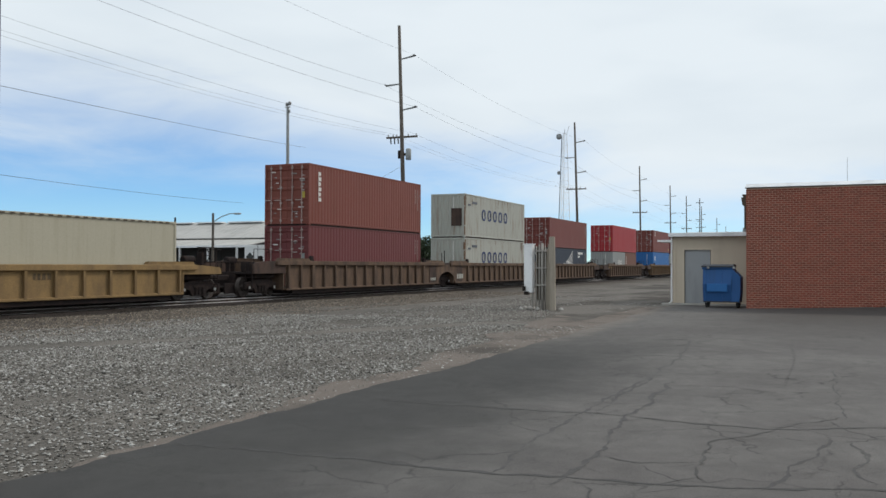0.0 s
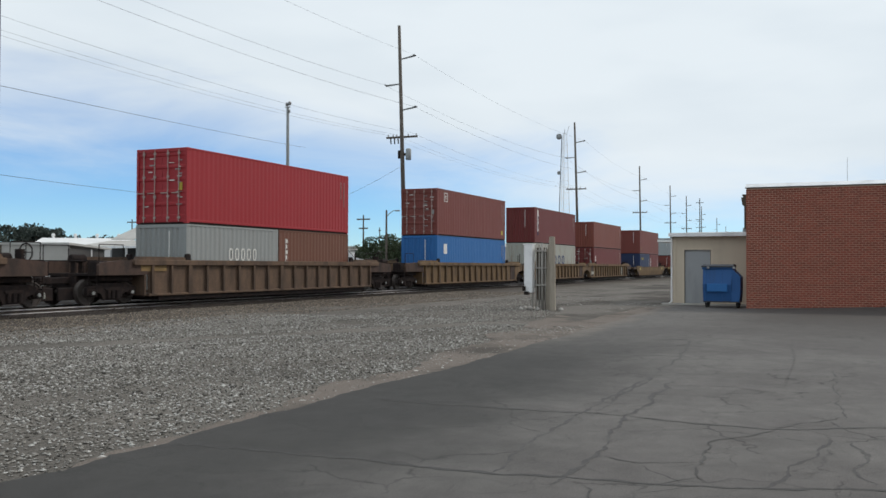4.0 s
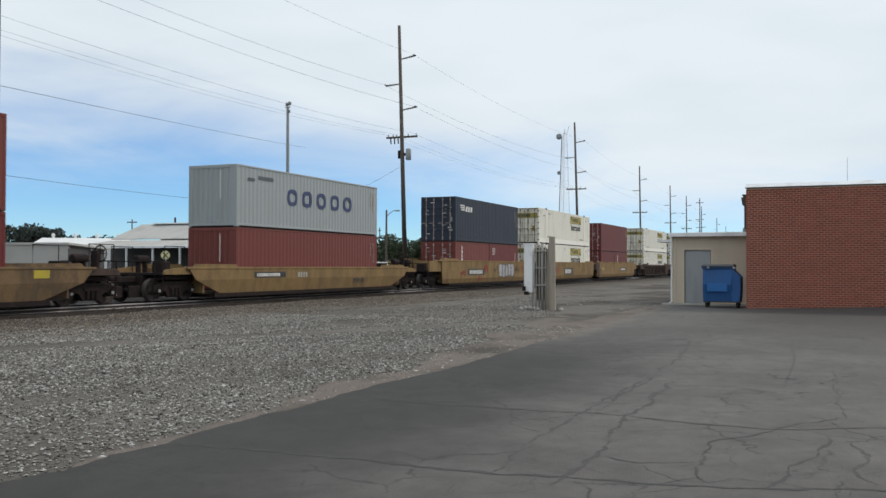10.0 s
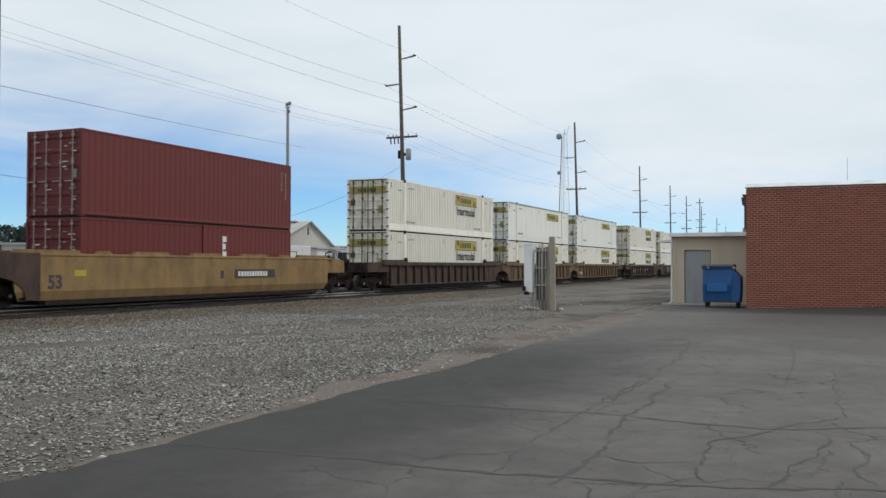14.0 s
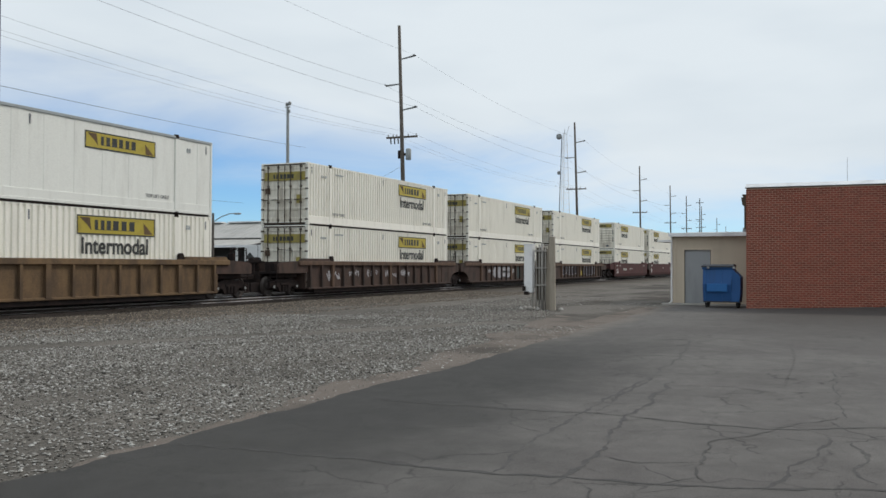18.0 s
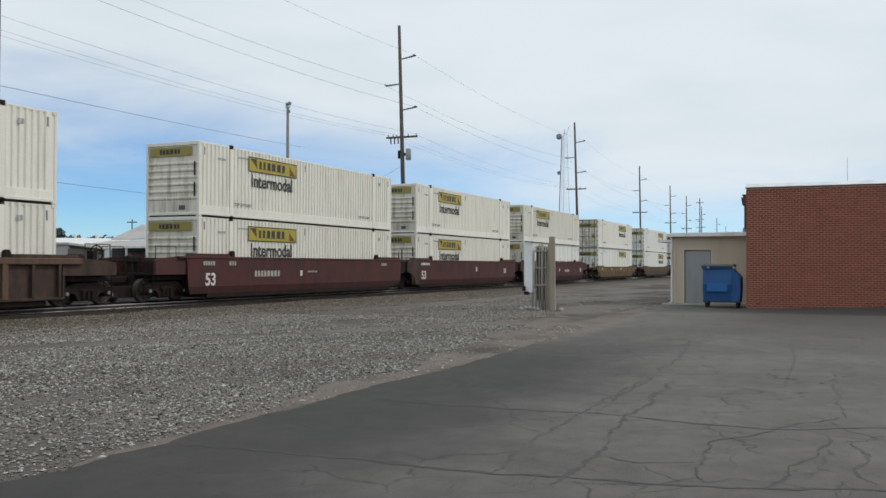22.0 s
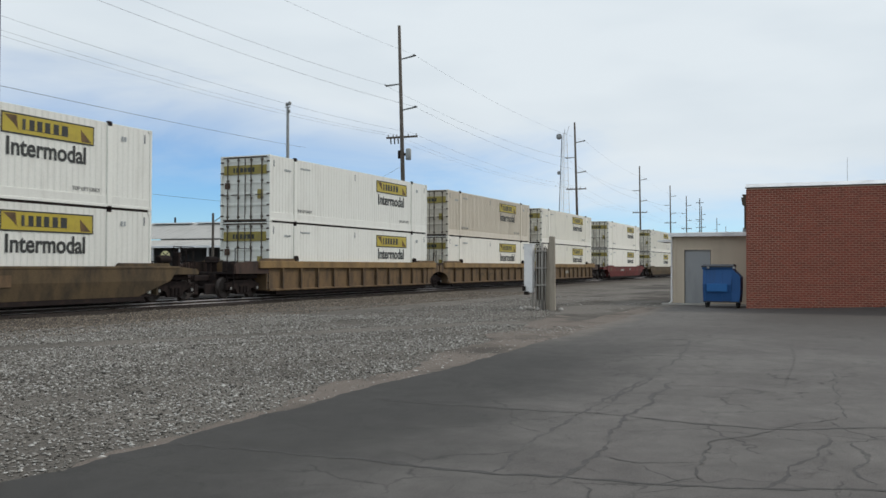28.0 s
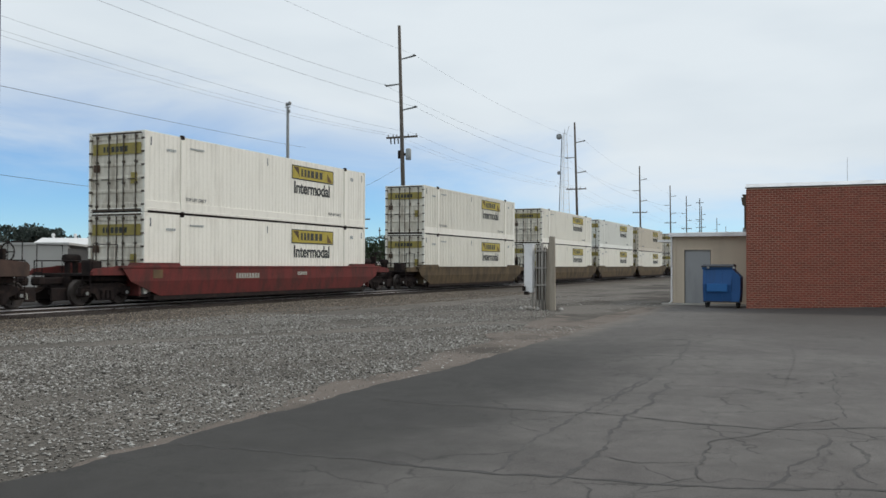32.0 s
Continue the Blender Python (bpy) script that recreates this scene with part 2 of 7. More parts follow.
    wall_grey=surface("grey_siding", (0.34, 0.35, 0.355), 0.75, var=0.06, scale=0.6, second=(0.28, 0.28, 0.28), amount=0.5, bump=0.1),
    wall_tan=surface("pale_tan_siding", (0.46, 0.445, 0.415), 0.75, var=0.06, scale=0.6, second=(0.38, 0.365, 0.335), amount=0.5, bump=0.1),
    wall_dark=surface("dark_siding_and_opening", (0.075, 0.072, 0.07), 0.8, var=0.1, scale=0.6, second=(0.05, 0.05, 0.05), amount=0.5, bump=0.1),
    bark=surface("bark", (0.09, 0.07, 0.055), 0.95, var=0.3, scale=5.0, fine=40, bump=0.6),
    leaf=surface("leaves", (0.040, 0.062, 0.026), 0.75, var=0.35, scale=0.5, fine=6.0, second=(0.022, 0.036, 0.02), amount=0.8, bump=0.0),
    leaf_far=surface("far_leaves", (0.034, 0.048, 0.038), 0.8, var=0.35, scale=0.3, fine=4.0, second=(0.022, 0.032, 0.028), amount=0.8, bump=0.0),
    truck_white=surface("truck_white_paint", (0.78, 0.78, 0.78), 0.35, var=0.03, bump=0),
    glass_dark=surface("dark_glass", (0.02, 0.025, 0.03), 0.08, var=0.0, bump=0),
    rubber=surface("rubber", (0.03, 0.03, 0.03), 0.85, var=0.2, bump=0.2),
    sign_yellow=surface("sign_yellow", (0.70, 0.66, 0.36), 0.5, var=0.05, bump=0),
    post_dark=surface("dark_post_paint", (0.022, 0.02, 0.045), 0.5, var=0.15, bump=0.1),
)


def gravel_mix(m, k=(1, 1, 1)):
    """Stones differ in tone one by one."""
    tree = m.node_tree
    geo = tree.nodes.new("ShaderNodeNewGeometry")
    ramp = tree.nodes.new("ShaderNodeValToRGB")
    e = ramp.color_ramp.elements
    e[0].color, e[1].color = (0.045, 0.041, 0.036, 1), (0.54 * k[0], 0.526 * k[1], 0.494 * k[2], 1)
    for pos, c in ((0.25, (0.142, 0.131, 0.114)), (0.6, (0.255, 0.237, 0.209)), (0.8, (0.31, 0.299, 0.274)), (0.92, (0.42, 0.408, 0.38))):
        e.new(pos).color = (c[0] * k[0], c[1] * k[1], c[2] * k[2], 1)
    tree.links.new(geo.outputs["Random Per Island"], ramp.inputs["Fac"])
    tree.links.new(ramp.outputs["Color"], tree.nodes["Principled BSDF"].inputs["Base Color"])
    return m


def seal_strip(m):
    """Asphalt: a darker, newer strip along the lot's edge, its border ragged, and mottling between."""
    tree = m.node_tree
    bsdf = tree.nodes["Principled BSDF"]
    bsdf.inputs["Specular IOR Level"].default_value = 0.25
    co = tree.nodes.new("ShaderNodeTexCoord")
    split = tree.nodes.new("ShaderNodeSeparateXYZ")
    wob = node(tree, "ShaderNodeTexNoise", Scale=0.5, Detail=6.0, Roughness=0.6)
    add = tree.nodes.new("ShaderNodeMath")
    add.operation = "MULTIPLY_ADD"
    add.inputs[1].default_value = 3.4
    rng = tree.nodes.new("ShaderNodeMapRange")
    rng.interpolation_type = "SMOOTHSTEP"
    rng.inputs["From Min"].default_value, rng.inputs["From Max"].default_value = 3.3, 6.0
    rng.inputs["To Max"].default_value = 0.80
    mott = node(tree, "ShaderNodeTexNoise", Scale=2.6, Detail=8.0, Roughness=0.7)
    mr = tree.nodes.new("ShaderNodeMapRange")
    mr.inputs["From Min"].default_value, mr.inputs["From Max"].default_value = 0.3, 0.7
    mr.inputs["To Min"].default_value, mr.inputs["To Max"].default_value = 0.84, 1.16
    dark = tree.nodes.new("ShaderNodeMix")
    dark.data_type = "RGBA"
    dark.inputs["B"].default_value = (0.034, 0.033, 0.031, 1)
    mul = tree.nodes.new("ShaderNodeHueSaturation")
    link = tree.links.new
    old = bsdf.inputs["Base Color"].links[0].from_socket
    link(co.outputs["Object"], split.inputs[0])
    link(co.outputs["Object"], wob.inputs["Vector"])
    link(co.outputs["Object"], mott.inputs["Vector"])
    link(wob.outputs["Fac"], add.inputs[0])
    link(split.outputs["Y"], add.inputs[2])
    link(add.outputs[0], rng.inputs["Value"])
    far = tree.nodes.new("ShaderNodeMapRange")
    far.interpolation_type = "SMOOTHSTEP"
    far.inputs["From Min"].default_value, far.inputs["From Max"].default_value = 13.0, 21.0
    far.inputs["To Min"].default_value, far.inputs["To Max"].default_value = 1.0, 0.12
    strip = tree.nodes.new("ShaderNodeMath")
    strip.operation = "MULTIPLY"
    link(split.outputs["X"], far.inputs["Value"])
    link(rng.outputs["Result"], strip.inputs[0])
    link(far.outputs["Result"], strip.inputs[1])
    link(strip.outputs[0], dark.inputs["Factor"])
    link(old, dark.inputs["A"])
    link(mott.outputs["Fac"], mr.inputs["Value"])
    link(dark.outputs["Result"], mul.inputs["Color"])
    link(mr.outputs["Result"], mul.inputs["Value"])
    # a darker and browner stretch reaches from the middle of the lot to the hall
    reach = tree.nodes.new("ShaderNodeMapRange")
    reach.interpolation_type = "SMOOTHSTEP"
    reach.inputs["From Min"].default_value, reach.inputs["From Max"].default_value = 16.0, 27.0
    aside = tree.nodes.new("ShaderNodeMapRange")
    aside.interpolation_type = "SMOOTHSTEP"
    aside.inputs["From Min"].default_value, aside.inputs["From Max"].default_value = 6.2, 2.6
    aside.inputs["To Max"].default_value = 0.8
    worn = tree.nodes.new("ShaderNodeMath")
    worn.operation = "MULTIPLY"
    brown_mix = tree.nodes.new("ShaderNodeMix")
    brown_mix.data_type = "RGBA"
    brown_mix.inputs["B"].default_value = (0.074, 0.066, 0.061, 1)
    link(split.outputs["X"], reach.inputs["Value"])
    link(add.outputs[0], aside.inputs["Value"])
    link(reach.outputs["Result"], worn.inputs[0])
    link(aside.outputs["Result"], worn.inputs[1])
    link(worn.outputs[0], brown_mix.inputs["Factor"])
    link(dark.outputs["Result"], brown_mix.inputs["A"])
    # dust washed over the asphalt's far edge, thinning out inwards
    along = tree.nodes.new("ShaderNodeMath")
    along.operation = "MULTIPLY_ADD"
    along.inputs[1].default_value = -0.036
    blur = node(tree, "ShaderNodeTexNoise", Scale=0.8, Detail=7.0, Roughness=0.65)
    rag = tree.nodes.new("ShaderNodeMath")
    rag.operation = "MULTIPLY_ADD"
    rag.inputs[1].default_value = 2.0
    near_edge = tree.nodes.new("ShaderNodeMapRange")
    near_edge.interpolation_type = "SMOOTHSTEP"
    near_edge.inputs["From Min"].default_value, near_edge.inputs["From Max"].default_value = 5.1, 5.8
    near_edge.inputs["To Max"].default_value = 0.9
    from_x = tree.nodes.new("ShaderNodeMapRange")
    from_x.inputs["From Min"].default_value, from_x.inputs["From Max"].default_value = 16.0, 21.0
    dusty = tree.nodes.new("ShaderNodeMath")
    dusty.operation = "MULTIPLY"
    dust_mix = tree.nodes.new("ShaderNodeMix")
    dust_mix.data_type = "RGBA"
    dust_mix.inputs["B"].default_value = (0.165, 0.145, 0.125, 1)
    link(split.outputs["X"], along.inputs[0])
    link(split.outputs["Y"], along.inputs[2])
    link(co.outputs["Object"], blur.inputs["Vector"])
    link(blur.outputs["Fac"], rag.inputs[0])
    link(along.outputs[0], rag.inputs[2])
    link(rag.outputs[0], near_edge.inputs["Value"])
    link(split.outputs["X"], from_x.inputs["Value"])
    link(near_edge.outputs["Result"], dusty.inputs[0])
    link(from_x.outputs["Result"], dusty.inputs[1])
    link(dusty.outputs[0], dust_mix.inputs["Factor"])
    link(brown_mix.outputs["Result"], dust_mix.inputs["A"])
    link(dust_mix.outputs["Result"], mul.inputs["Color"])
    # fine crazing, broken up by a mask
    wave = node(tree, "ShaderNodeTexNoise", Scale=1.7, Detail=4.0, Roughness=0.6)
    push = tree.nodes.new("ShaderNodeVectorMath")
    push.operation = "MULTIPLY_ADD"
    push.inputs[1].default_value = (0.5, 0.5, 0.5)
    link(co.outputs["Object"], wave.inputs["Vector"])
    link(wave.outputs["Color"], push.inputs[0])
    link(co.outputs["Object"], push.inputs[2])
    col = mul.outputs["Color"]
    for scale, width, low, high, depth in ((0.7, 0.014, 0.44, 0.56, 0.85), (1.9, 0.018, 0.48, 0.62, 0.7)):
        cell = node(tree, "ShaderNodeTexVoronoi", Scale=scale)
        cell.feature = "DISTANCE_TO_EDGE"
        thin = tree.nodes.new("ShaderNodeMapRange")
        thin.inputs["From Max"].default_value = width
        thin.inputs["To Min"].default_value, thin.inputs["To Max"].default_value = depth, 0.0
        mask = node(tree, "ShaderNodeTexNoise", Scale=0.9 * scale, Detail=6.0, Roughness=0.75)
        mm = tree.nodes.new("ShaderNodeMapRange")
        mm.inputs["From Min"].default_value, mm.inputs["From Max"].default_value = low, high
        both = tree.nodes.new("ShaderNodeMath")
        both.operation = "MULTIPLY"
        mix = tree.nodes.new("ShaderNodeMix")
        mix.data_type = "RGBA"
        mix.inputs["B"].default_value = (0.04, 0.039, 0.036, 1)
        link(push.outputs[0], cell.inputs["Vector"])
        link(co.outputs["Object"], mask.inputs["Vector"])
        link(cell.outputs["Distance"], thin.inputs["Value"])
        link(mask.outputs["Fac"], mm.inputs["Value"])
        link(thin.outputs["Result"], both.inputs[0])
        link(mm.outputs["Result"], both.inputs[1])
        link(both.outputs[0], mix.inputs["Factor"])
        link(col, mix.inputs["A"])
        col = mix.outputs["Result"]
    link(col, bsdf.inputs["Base Color"])


def track_grime(m):
    """Gravel turns browner and darker over a few metres towards the ballast."""
    tree = m.node_tree
    link = tree.links.new
    bsdf = tree.nodes["Principled BSDF"]
    old = bsdf.inputs["Base Color"].links[0].from_socket
    co = tree.nodes.new("ShaderNodeTexCoord")
    split = tree.nodes.new("ShaderNodeSeparateXYZ")
    wob = node(tree, "ShaderNodeTexNoise", Scale=0.35, Detail=6.0, Roughness=0.6)
    add = tree.nodes.new("ShaderNodeMath")
    add.operation = "MULTIPLY_ADD"
    add.inputs[1].default_value = 5.0
    rng = tree.nodes.new("ShaderNodeMapRange")
    rng.interpolation_type = "SMOOTHSTEP"
    rng.inputs["From Min"].default_value, rng.inputs["From Max"].default_value = 18.0, 22.5
    rng.inputs["To Max"].default_value = 0.8
    mix = tree.nodes.new("ShaderNodeMix")
    mix.data_type = "RGBA"
    mix.inputs["B"].default_value = (0.074, 0.062, 0.052, 1)
    link(co.outputs["Object"], split.inputs[0])
    link(co.outputs["Object"], wob.inputs["Vector"])
    link(wob.outputs["Fac"], add.inputs[0])
    link(split.outputs["Y"], add.inputs[2])
    link(add.outputs[0], rng.inputs["Value"])
    link(rng.outputs["Result"], mix.inputs["Factor"])
    link(old, mix.inputs["A"])
    link(mix.outputs["Result"], bsdf.inputs["Base Color"])


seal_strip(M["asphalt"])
track_grime(M["gravel"])
for dull in ("gravel", "ballast", "far_ground", "verge", "lane", "tie", "steel_dark"):
    M[dull].node_tree.nodes["Principled BSDF"].inputs["Specular IOR Level"].default_value = 0.12
M["stone"] = gravel_mix(surface("crushed_stone", (0.2, 0.2, 0.2), 0.9, bump=0.3))
M["brown_stone"] = gravel_mix(surface("rusty_crushed_stone", (0.2, 0.2, 0.2), 0.9, bump=0.3), (0.76, 0.66, 0.57))


# ---------------------------------------------------------------- mesh helpers
class Geo:
    """Collects faces for one mesh."""

    def __init__(self):
        self.v, self.f = [], []

    def add(self, verts, faces):
        k = len(self.v)
        self.v += [tuple(p) for p in verts]
        self.f += [tuple(i + k for i in f) for f in faces]
        return self

    def box(self, x0, y0, z0, x1, y1, z1, c=0.0, m=None):
        """A box, its edges cut by c."""
        if c <= 0:
            v = [(x, y, z) for x in (x0, x1) for y in (y0, y1) for z in (z0, z1)]
            f = [(0, 1, 3, 2), (4, 6, 7, 5), (0, 4, 5, 1), (2, 3, 7, 6), (0, 2, 6, 4), (1, 5, 7, 3)]
        else:
            bm = bmesh.new()
            bmesh.ops.create_cube(bm, size=1)
            for p in bm.verts:
                p.co = ((x0 + x1) / 2 + p.co.x * (x1 - x0), (y0 + y1) / 2 + p.co.y * (y1 - y0), (z0 + z1) / 2 + p.co.z * (z1 - z0))
            bmesh.ops.bevel(bm, geom=bm.edges[:], offset=c, segments=1, affect="EDGES")
            v = [tuple(p.co) for p in bm.verts]
            f = [tuple(p.index for p in q.verts) for q in bm.faces]
            bm.free()
        if m is not None:
            v = [tuple(m @ Vector(p)) for p in v]
        return self.add(v, f)

    def prism(self, outline, a0, a1, axis="z"):
        """An outline of 2D points pushed along an axis. Points: z: (x, y); y: (x, z); x: (y, z)."""
        n = len(outline)

        def place(p, a):
            return {"z": (p[0], p[1], a), "y": (p[0], a, p[1]), "x": (a, p[0], p[1])}[axis]
        v = [place(p, a0) for p in outline] + [place(p, a1) for p in outline]
        f = [tuple(range(n)), tuple(range(2 * n - 1, n - 1, -1))] + [(i, i + n, (i + 1) % n + n, (i + 1) % n) for i in range(n)]
        return self.add(v, f)

    def rod(self, p0, p1, r, n=8, r1=None):
        p0, p1 = Vector(p0), Vector(p1)
        q = (p1 - p0).to_track_quat("Z", "Y").to_matrix()
        r1 = r if r1 is None else r1
        v = [p + q @ Vector((cos(2 * pi * i / n) * s, sin(2 * pi * i / n) * s, 0)) for p, s in ((p0, r), (p1, r1)) for i in range(n)]
        f = [tuple(range(n - 1, -1, -1)), tuple(range(n, 2 * n))] + [(i, (i + 1) % n, (i + 1) % n + n, i + n) for i in range(n)]
        return self.add(v, f)

    def lathe(self, profile, n=16, m=None):
        """(radius, height) pairs turned about z."""
        v = [(r * cos(2 * pi * i / n), r * sin(2 * pi * i / n), z) for r, z in profile for i in range(n)]
        if m is not None:
            v = [tuple(m @ Vector(p)) for p in v]
        f = [(k * n + i, k * n + (i + 1) % n, (k + 1) * n + (i + 1) % n, (k + 1) * n + i) for k in range(len(profile) - 1) for i in range(n)]
        f += [tuple(range(n - 1, -1, -1)), tuple(range((len(profile) - 1) * n, len(profile) * n))]
        return self.add(v, f)

    def tube(self, points, r, n=6):
        """A round bar bent along points, in one piece."""
        pts = [Vector(p) for p in points]
        v, f = [], []
        up = Vector((0.31, 0.17, 0.93)).normalized()
        for i, p in enumerate(pts):
            d = (pts[min(i + 1, len(pts) - 1)] - pts[max(i - 1, 0)]).normalized()
            s = d.cross(up).normalized()
            t = s.cross(d)
            v += [p + (s * cos(2 * pi * k / n) + t * sin(2 * pi * k / n)) * r for k in range(n)]
        for i in range(len(pts) - 1):
            f += [(i * n + k, i * n + (k + 1) % n, (i + 1) * n + (k + 1) % n, (i + 1) * n + k) for k in range(n)]
        m = (len(pts) - 1) * n
        f += [tuple(range(n - 1, -1, -1)), tuple(range(m, m + n))]
        return self.add(v, f)

    def mesh(self, name, material, smooth=False):
        me = bpy.data.meshes.new(name)
        me.from_pydata(self.v, [], self.f)
        me.materials.append(material)
        bm = bmesh.new()
        bm.from_mesh(me)
        bmesh.ops.recalc_face_normals(bm, faces=bm.faces)
        bm.to_mesh(me)
        bm.free()
        if smooth:
            me.shade_smooth()
        return me


CACHE = {}


def shared(key, make, material, smooth=False):
    """One mesh for alike parts."""
    key = (key, material.name)
    if key not in CACHE:
        CACHE[key] = make().mesh(key[0][0], material, smooth)
    return CACHE[key]


def part(name, geo, material, parent, label="", at=None, smooth=False):
    me = geo.mesh(name, material, smooth) if isinstance(geo, Geo) else geo
    ob = new(name, me)
    ob.parent = parent
    if at is not None:
        ob.matrix_basis = at if isinstance(at, Matrix) else Matrix.Translation(at)
    return tagged(ob, label) if label else ob


def thing(name, label, category, m=None, group="", kind=""):
    ob = new(name)
    ob.empty_display_size = 0.3
    if m is not None:
        ob.matrix_basis = m
    return tagged(ob, label, category, group, kind)


def whole(name, geo, material, label="", category="", group="", kind="", at=None, smooth=False):
    ob = new(name, geo.mesh(name, material, smooth))
    if at is not None:
        ob.matrix_basis = at
    return tagged(ob, label, category, group, kind)


# ---------------------------------------------------------------- ground, lot and track
RAIL_Z, TRACK_Y, GAUGE = 0.124, 23.685, 0.7525


def edge_noise(x, seed, size):
    return noise.noise(Vector((x * 0.45, seed, 0))) * size + noise.noise(Vector((x * 1.9, seed + 7, 0))) * size * 0.45


def band(y_low, y_high, x0, x1, z, step=0.25, low=0.0, high=0.0, seed=1.0):
    """A strip along x with uneven edges."""
    g = Geo()
    n = int((x1 - x0) / step)
    v = []
    for i in range(n + 1):
        x = x0 + (x1 - x0) * i / n
        a = y_low(x) if callable(y_low) else y_low
        b = y_high(x) if callable(y_high) else y_high
        v += [(x, a + edge_noise(x, seed, low), z), (x, b + edge_noise(x, seed + 3, high) + high * 0.4 * noise.noise(Vector((x * 6.5, seed, 9))), z)]
    return g.add(v, [(2 * i, 2 * i + 2, 2 * i + 3, 2 * i + 1) for i in range(n)])


def ground_height(x, y):
    """Gravel lies a little uneven and rises to the tie ends."""
    h = 0.03 * noise.noise(Vector((x * 0.35, y * 0.35, 0))) + 0.012 * noise.noise(Vector((x * 1.4, y * 1.4, 5)))
    fade = min(1.0, max(0.0, (y - 5.6) / 1.5)) * min(1.0, max(0.0, (60 - x) / 20))
    return -0.035 + h * fade


def build_ground():
    g = Geo()
    xs = [-3000, -300, -40] + [-10 + 0.5 * i for i in range(141)] + [75, 100, 140, 200, 400, 3000]
    ys = [-3000, -200, -30, 0, 5.0] + [5.4 + 0.4 * i for i in range(41)] + [22.2, 25.2, 30, 60, 150, 500, 3000]
    v = [(x, y, ground_height(x, y)) for x in xs for y in ys]
    n = len(ys)
    g.add(v, [(i * n + j, (i + 1) * n + j, (i + 1) * n + j + 1, i * n + j + 1) for i in range(len(xs) - 1) for j in range(n - 1)])
    whole("ground", g, M["gravel"], "grey crushed gravel ground beside the railway", "ground", kind="structure", smooth=True)
    # asphalt lot with its ragged edge
    lot = Geo()
    n = 900
    v = []
    for i in range(n + 1):
        x = -25 + 85 * i / n
        v += [(x, 5.28 + max(0, x - 14) * 0.036 + edge_noise(x, 2.0, 0.16) + 0.05 * noise.noise(Vector((x * 9, 2, 0))), 0.0), (x, -45.0, 0.0)]
    lot.add(v, [(2 * i, 2 * i + 2, 2 * i + 3, 2 * i + 1) for i in range(n)])
    k = len(lot.v)
    lot.add([(x, y, -0.06) for x, y, z in v if y > 0], [])
    lot.f += [(2 * i, 2 * i + 2, k + i + 1, k + i) for i in range(n)]
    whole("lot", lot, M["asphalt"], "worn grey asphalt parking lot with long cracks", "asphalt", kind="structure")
    whole("verge", band(5.0, lambda x: 5.36 + max(0, x - 5.5) * 0.095 + max(0, x - 13) * 0.05, -20, 34, -0.022, low=0.0, high=0.4, seed=4.0), M["verge"],
          "tan dusty strip between asphalt and gravel", "dirt", kind="structure")
    whole("service_lane", band(lambda x: 6.6 + (x - 24) * 0.01, lambda x: 6.7 + (x - 24) * 0.35 if x < 39 else 11.9 + (x - 39) * 0.06, 24, 150, -0.016, low=0.2, high=0.6, seed=9.0),
          M["lane"], "flattened dusty lane past the shed", "dirt", kind="structure")
    # ballast bed under the track
    bed = Geo()
    # far shoulder is an added hump that blocks the view out under the cars
    out = [(20.6, -0.07), (20.95, -0.03), (21.9, -0.02), (22.35, -0.02), (25.0, -0.02), (25.6, 0.02), (26.3, 0.09), (27.4, 0.09), (28.4, -0.06)]
    bed.prism(out, -640, 760, "x")
    # ground beyond the track, darker than the gravel
    whole("far_side", band(28.0, 40.0, -40, 400, -0.024, step=1.0, low=0.2, high=1.2, seed=12.0), M["far_ground"], "dark strip of ground beyond the track", "dirt", kind="structure")
    whole("track_bed", bed, M["ballast"], "dark ballast bed under the rails", "ballast", kind="structure")


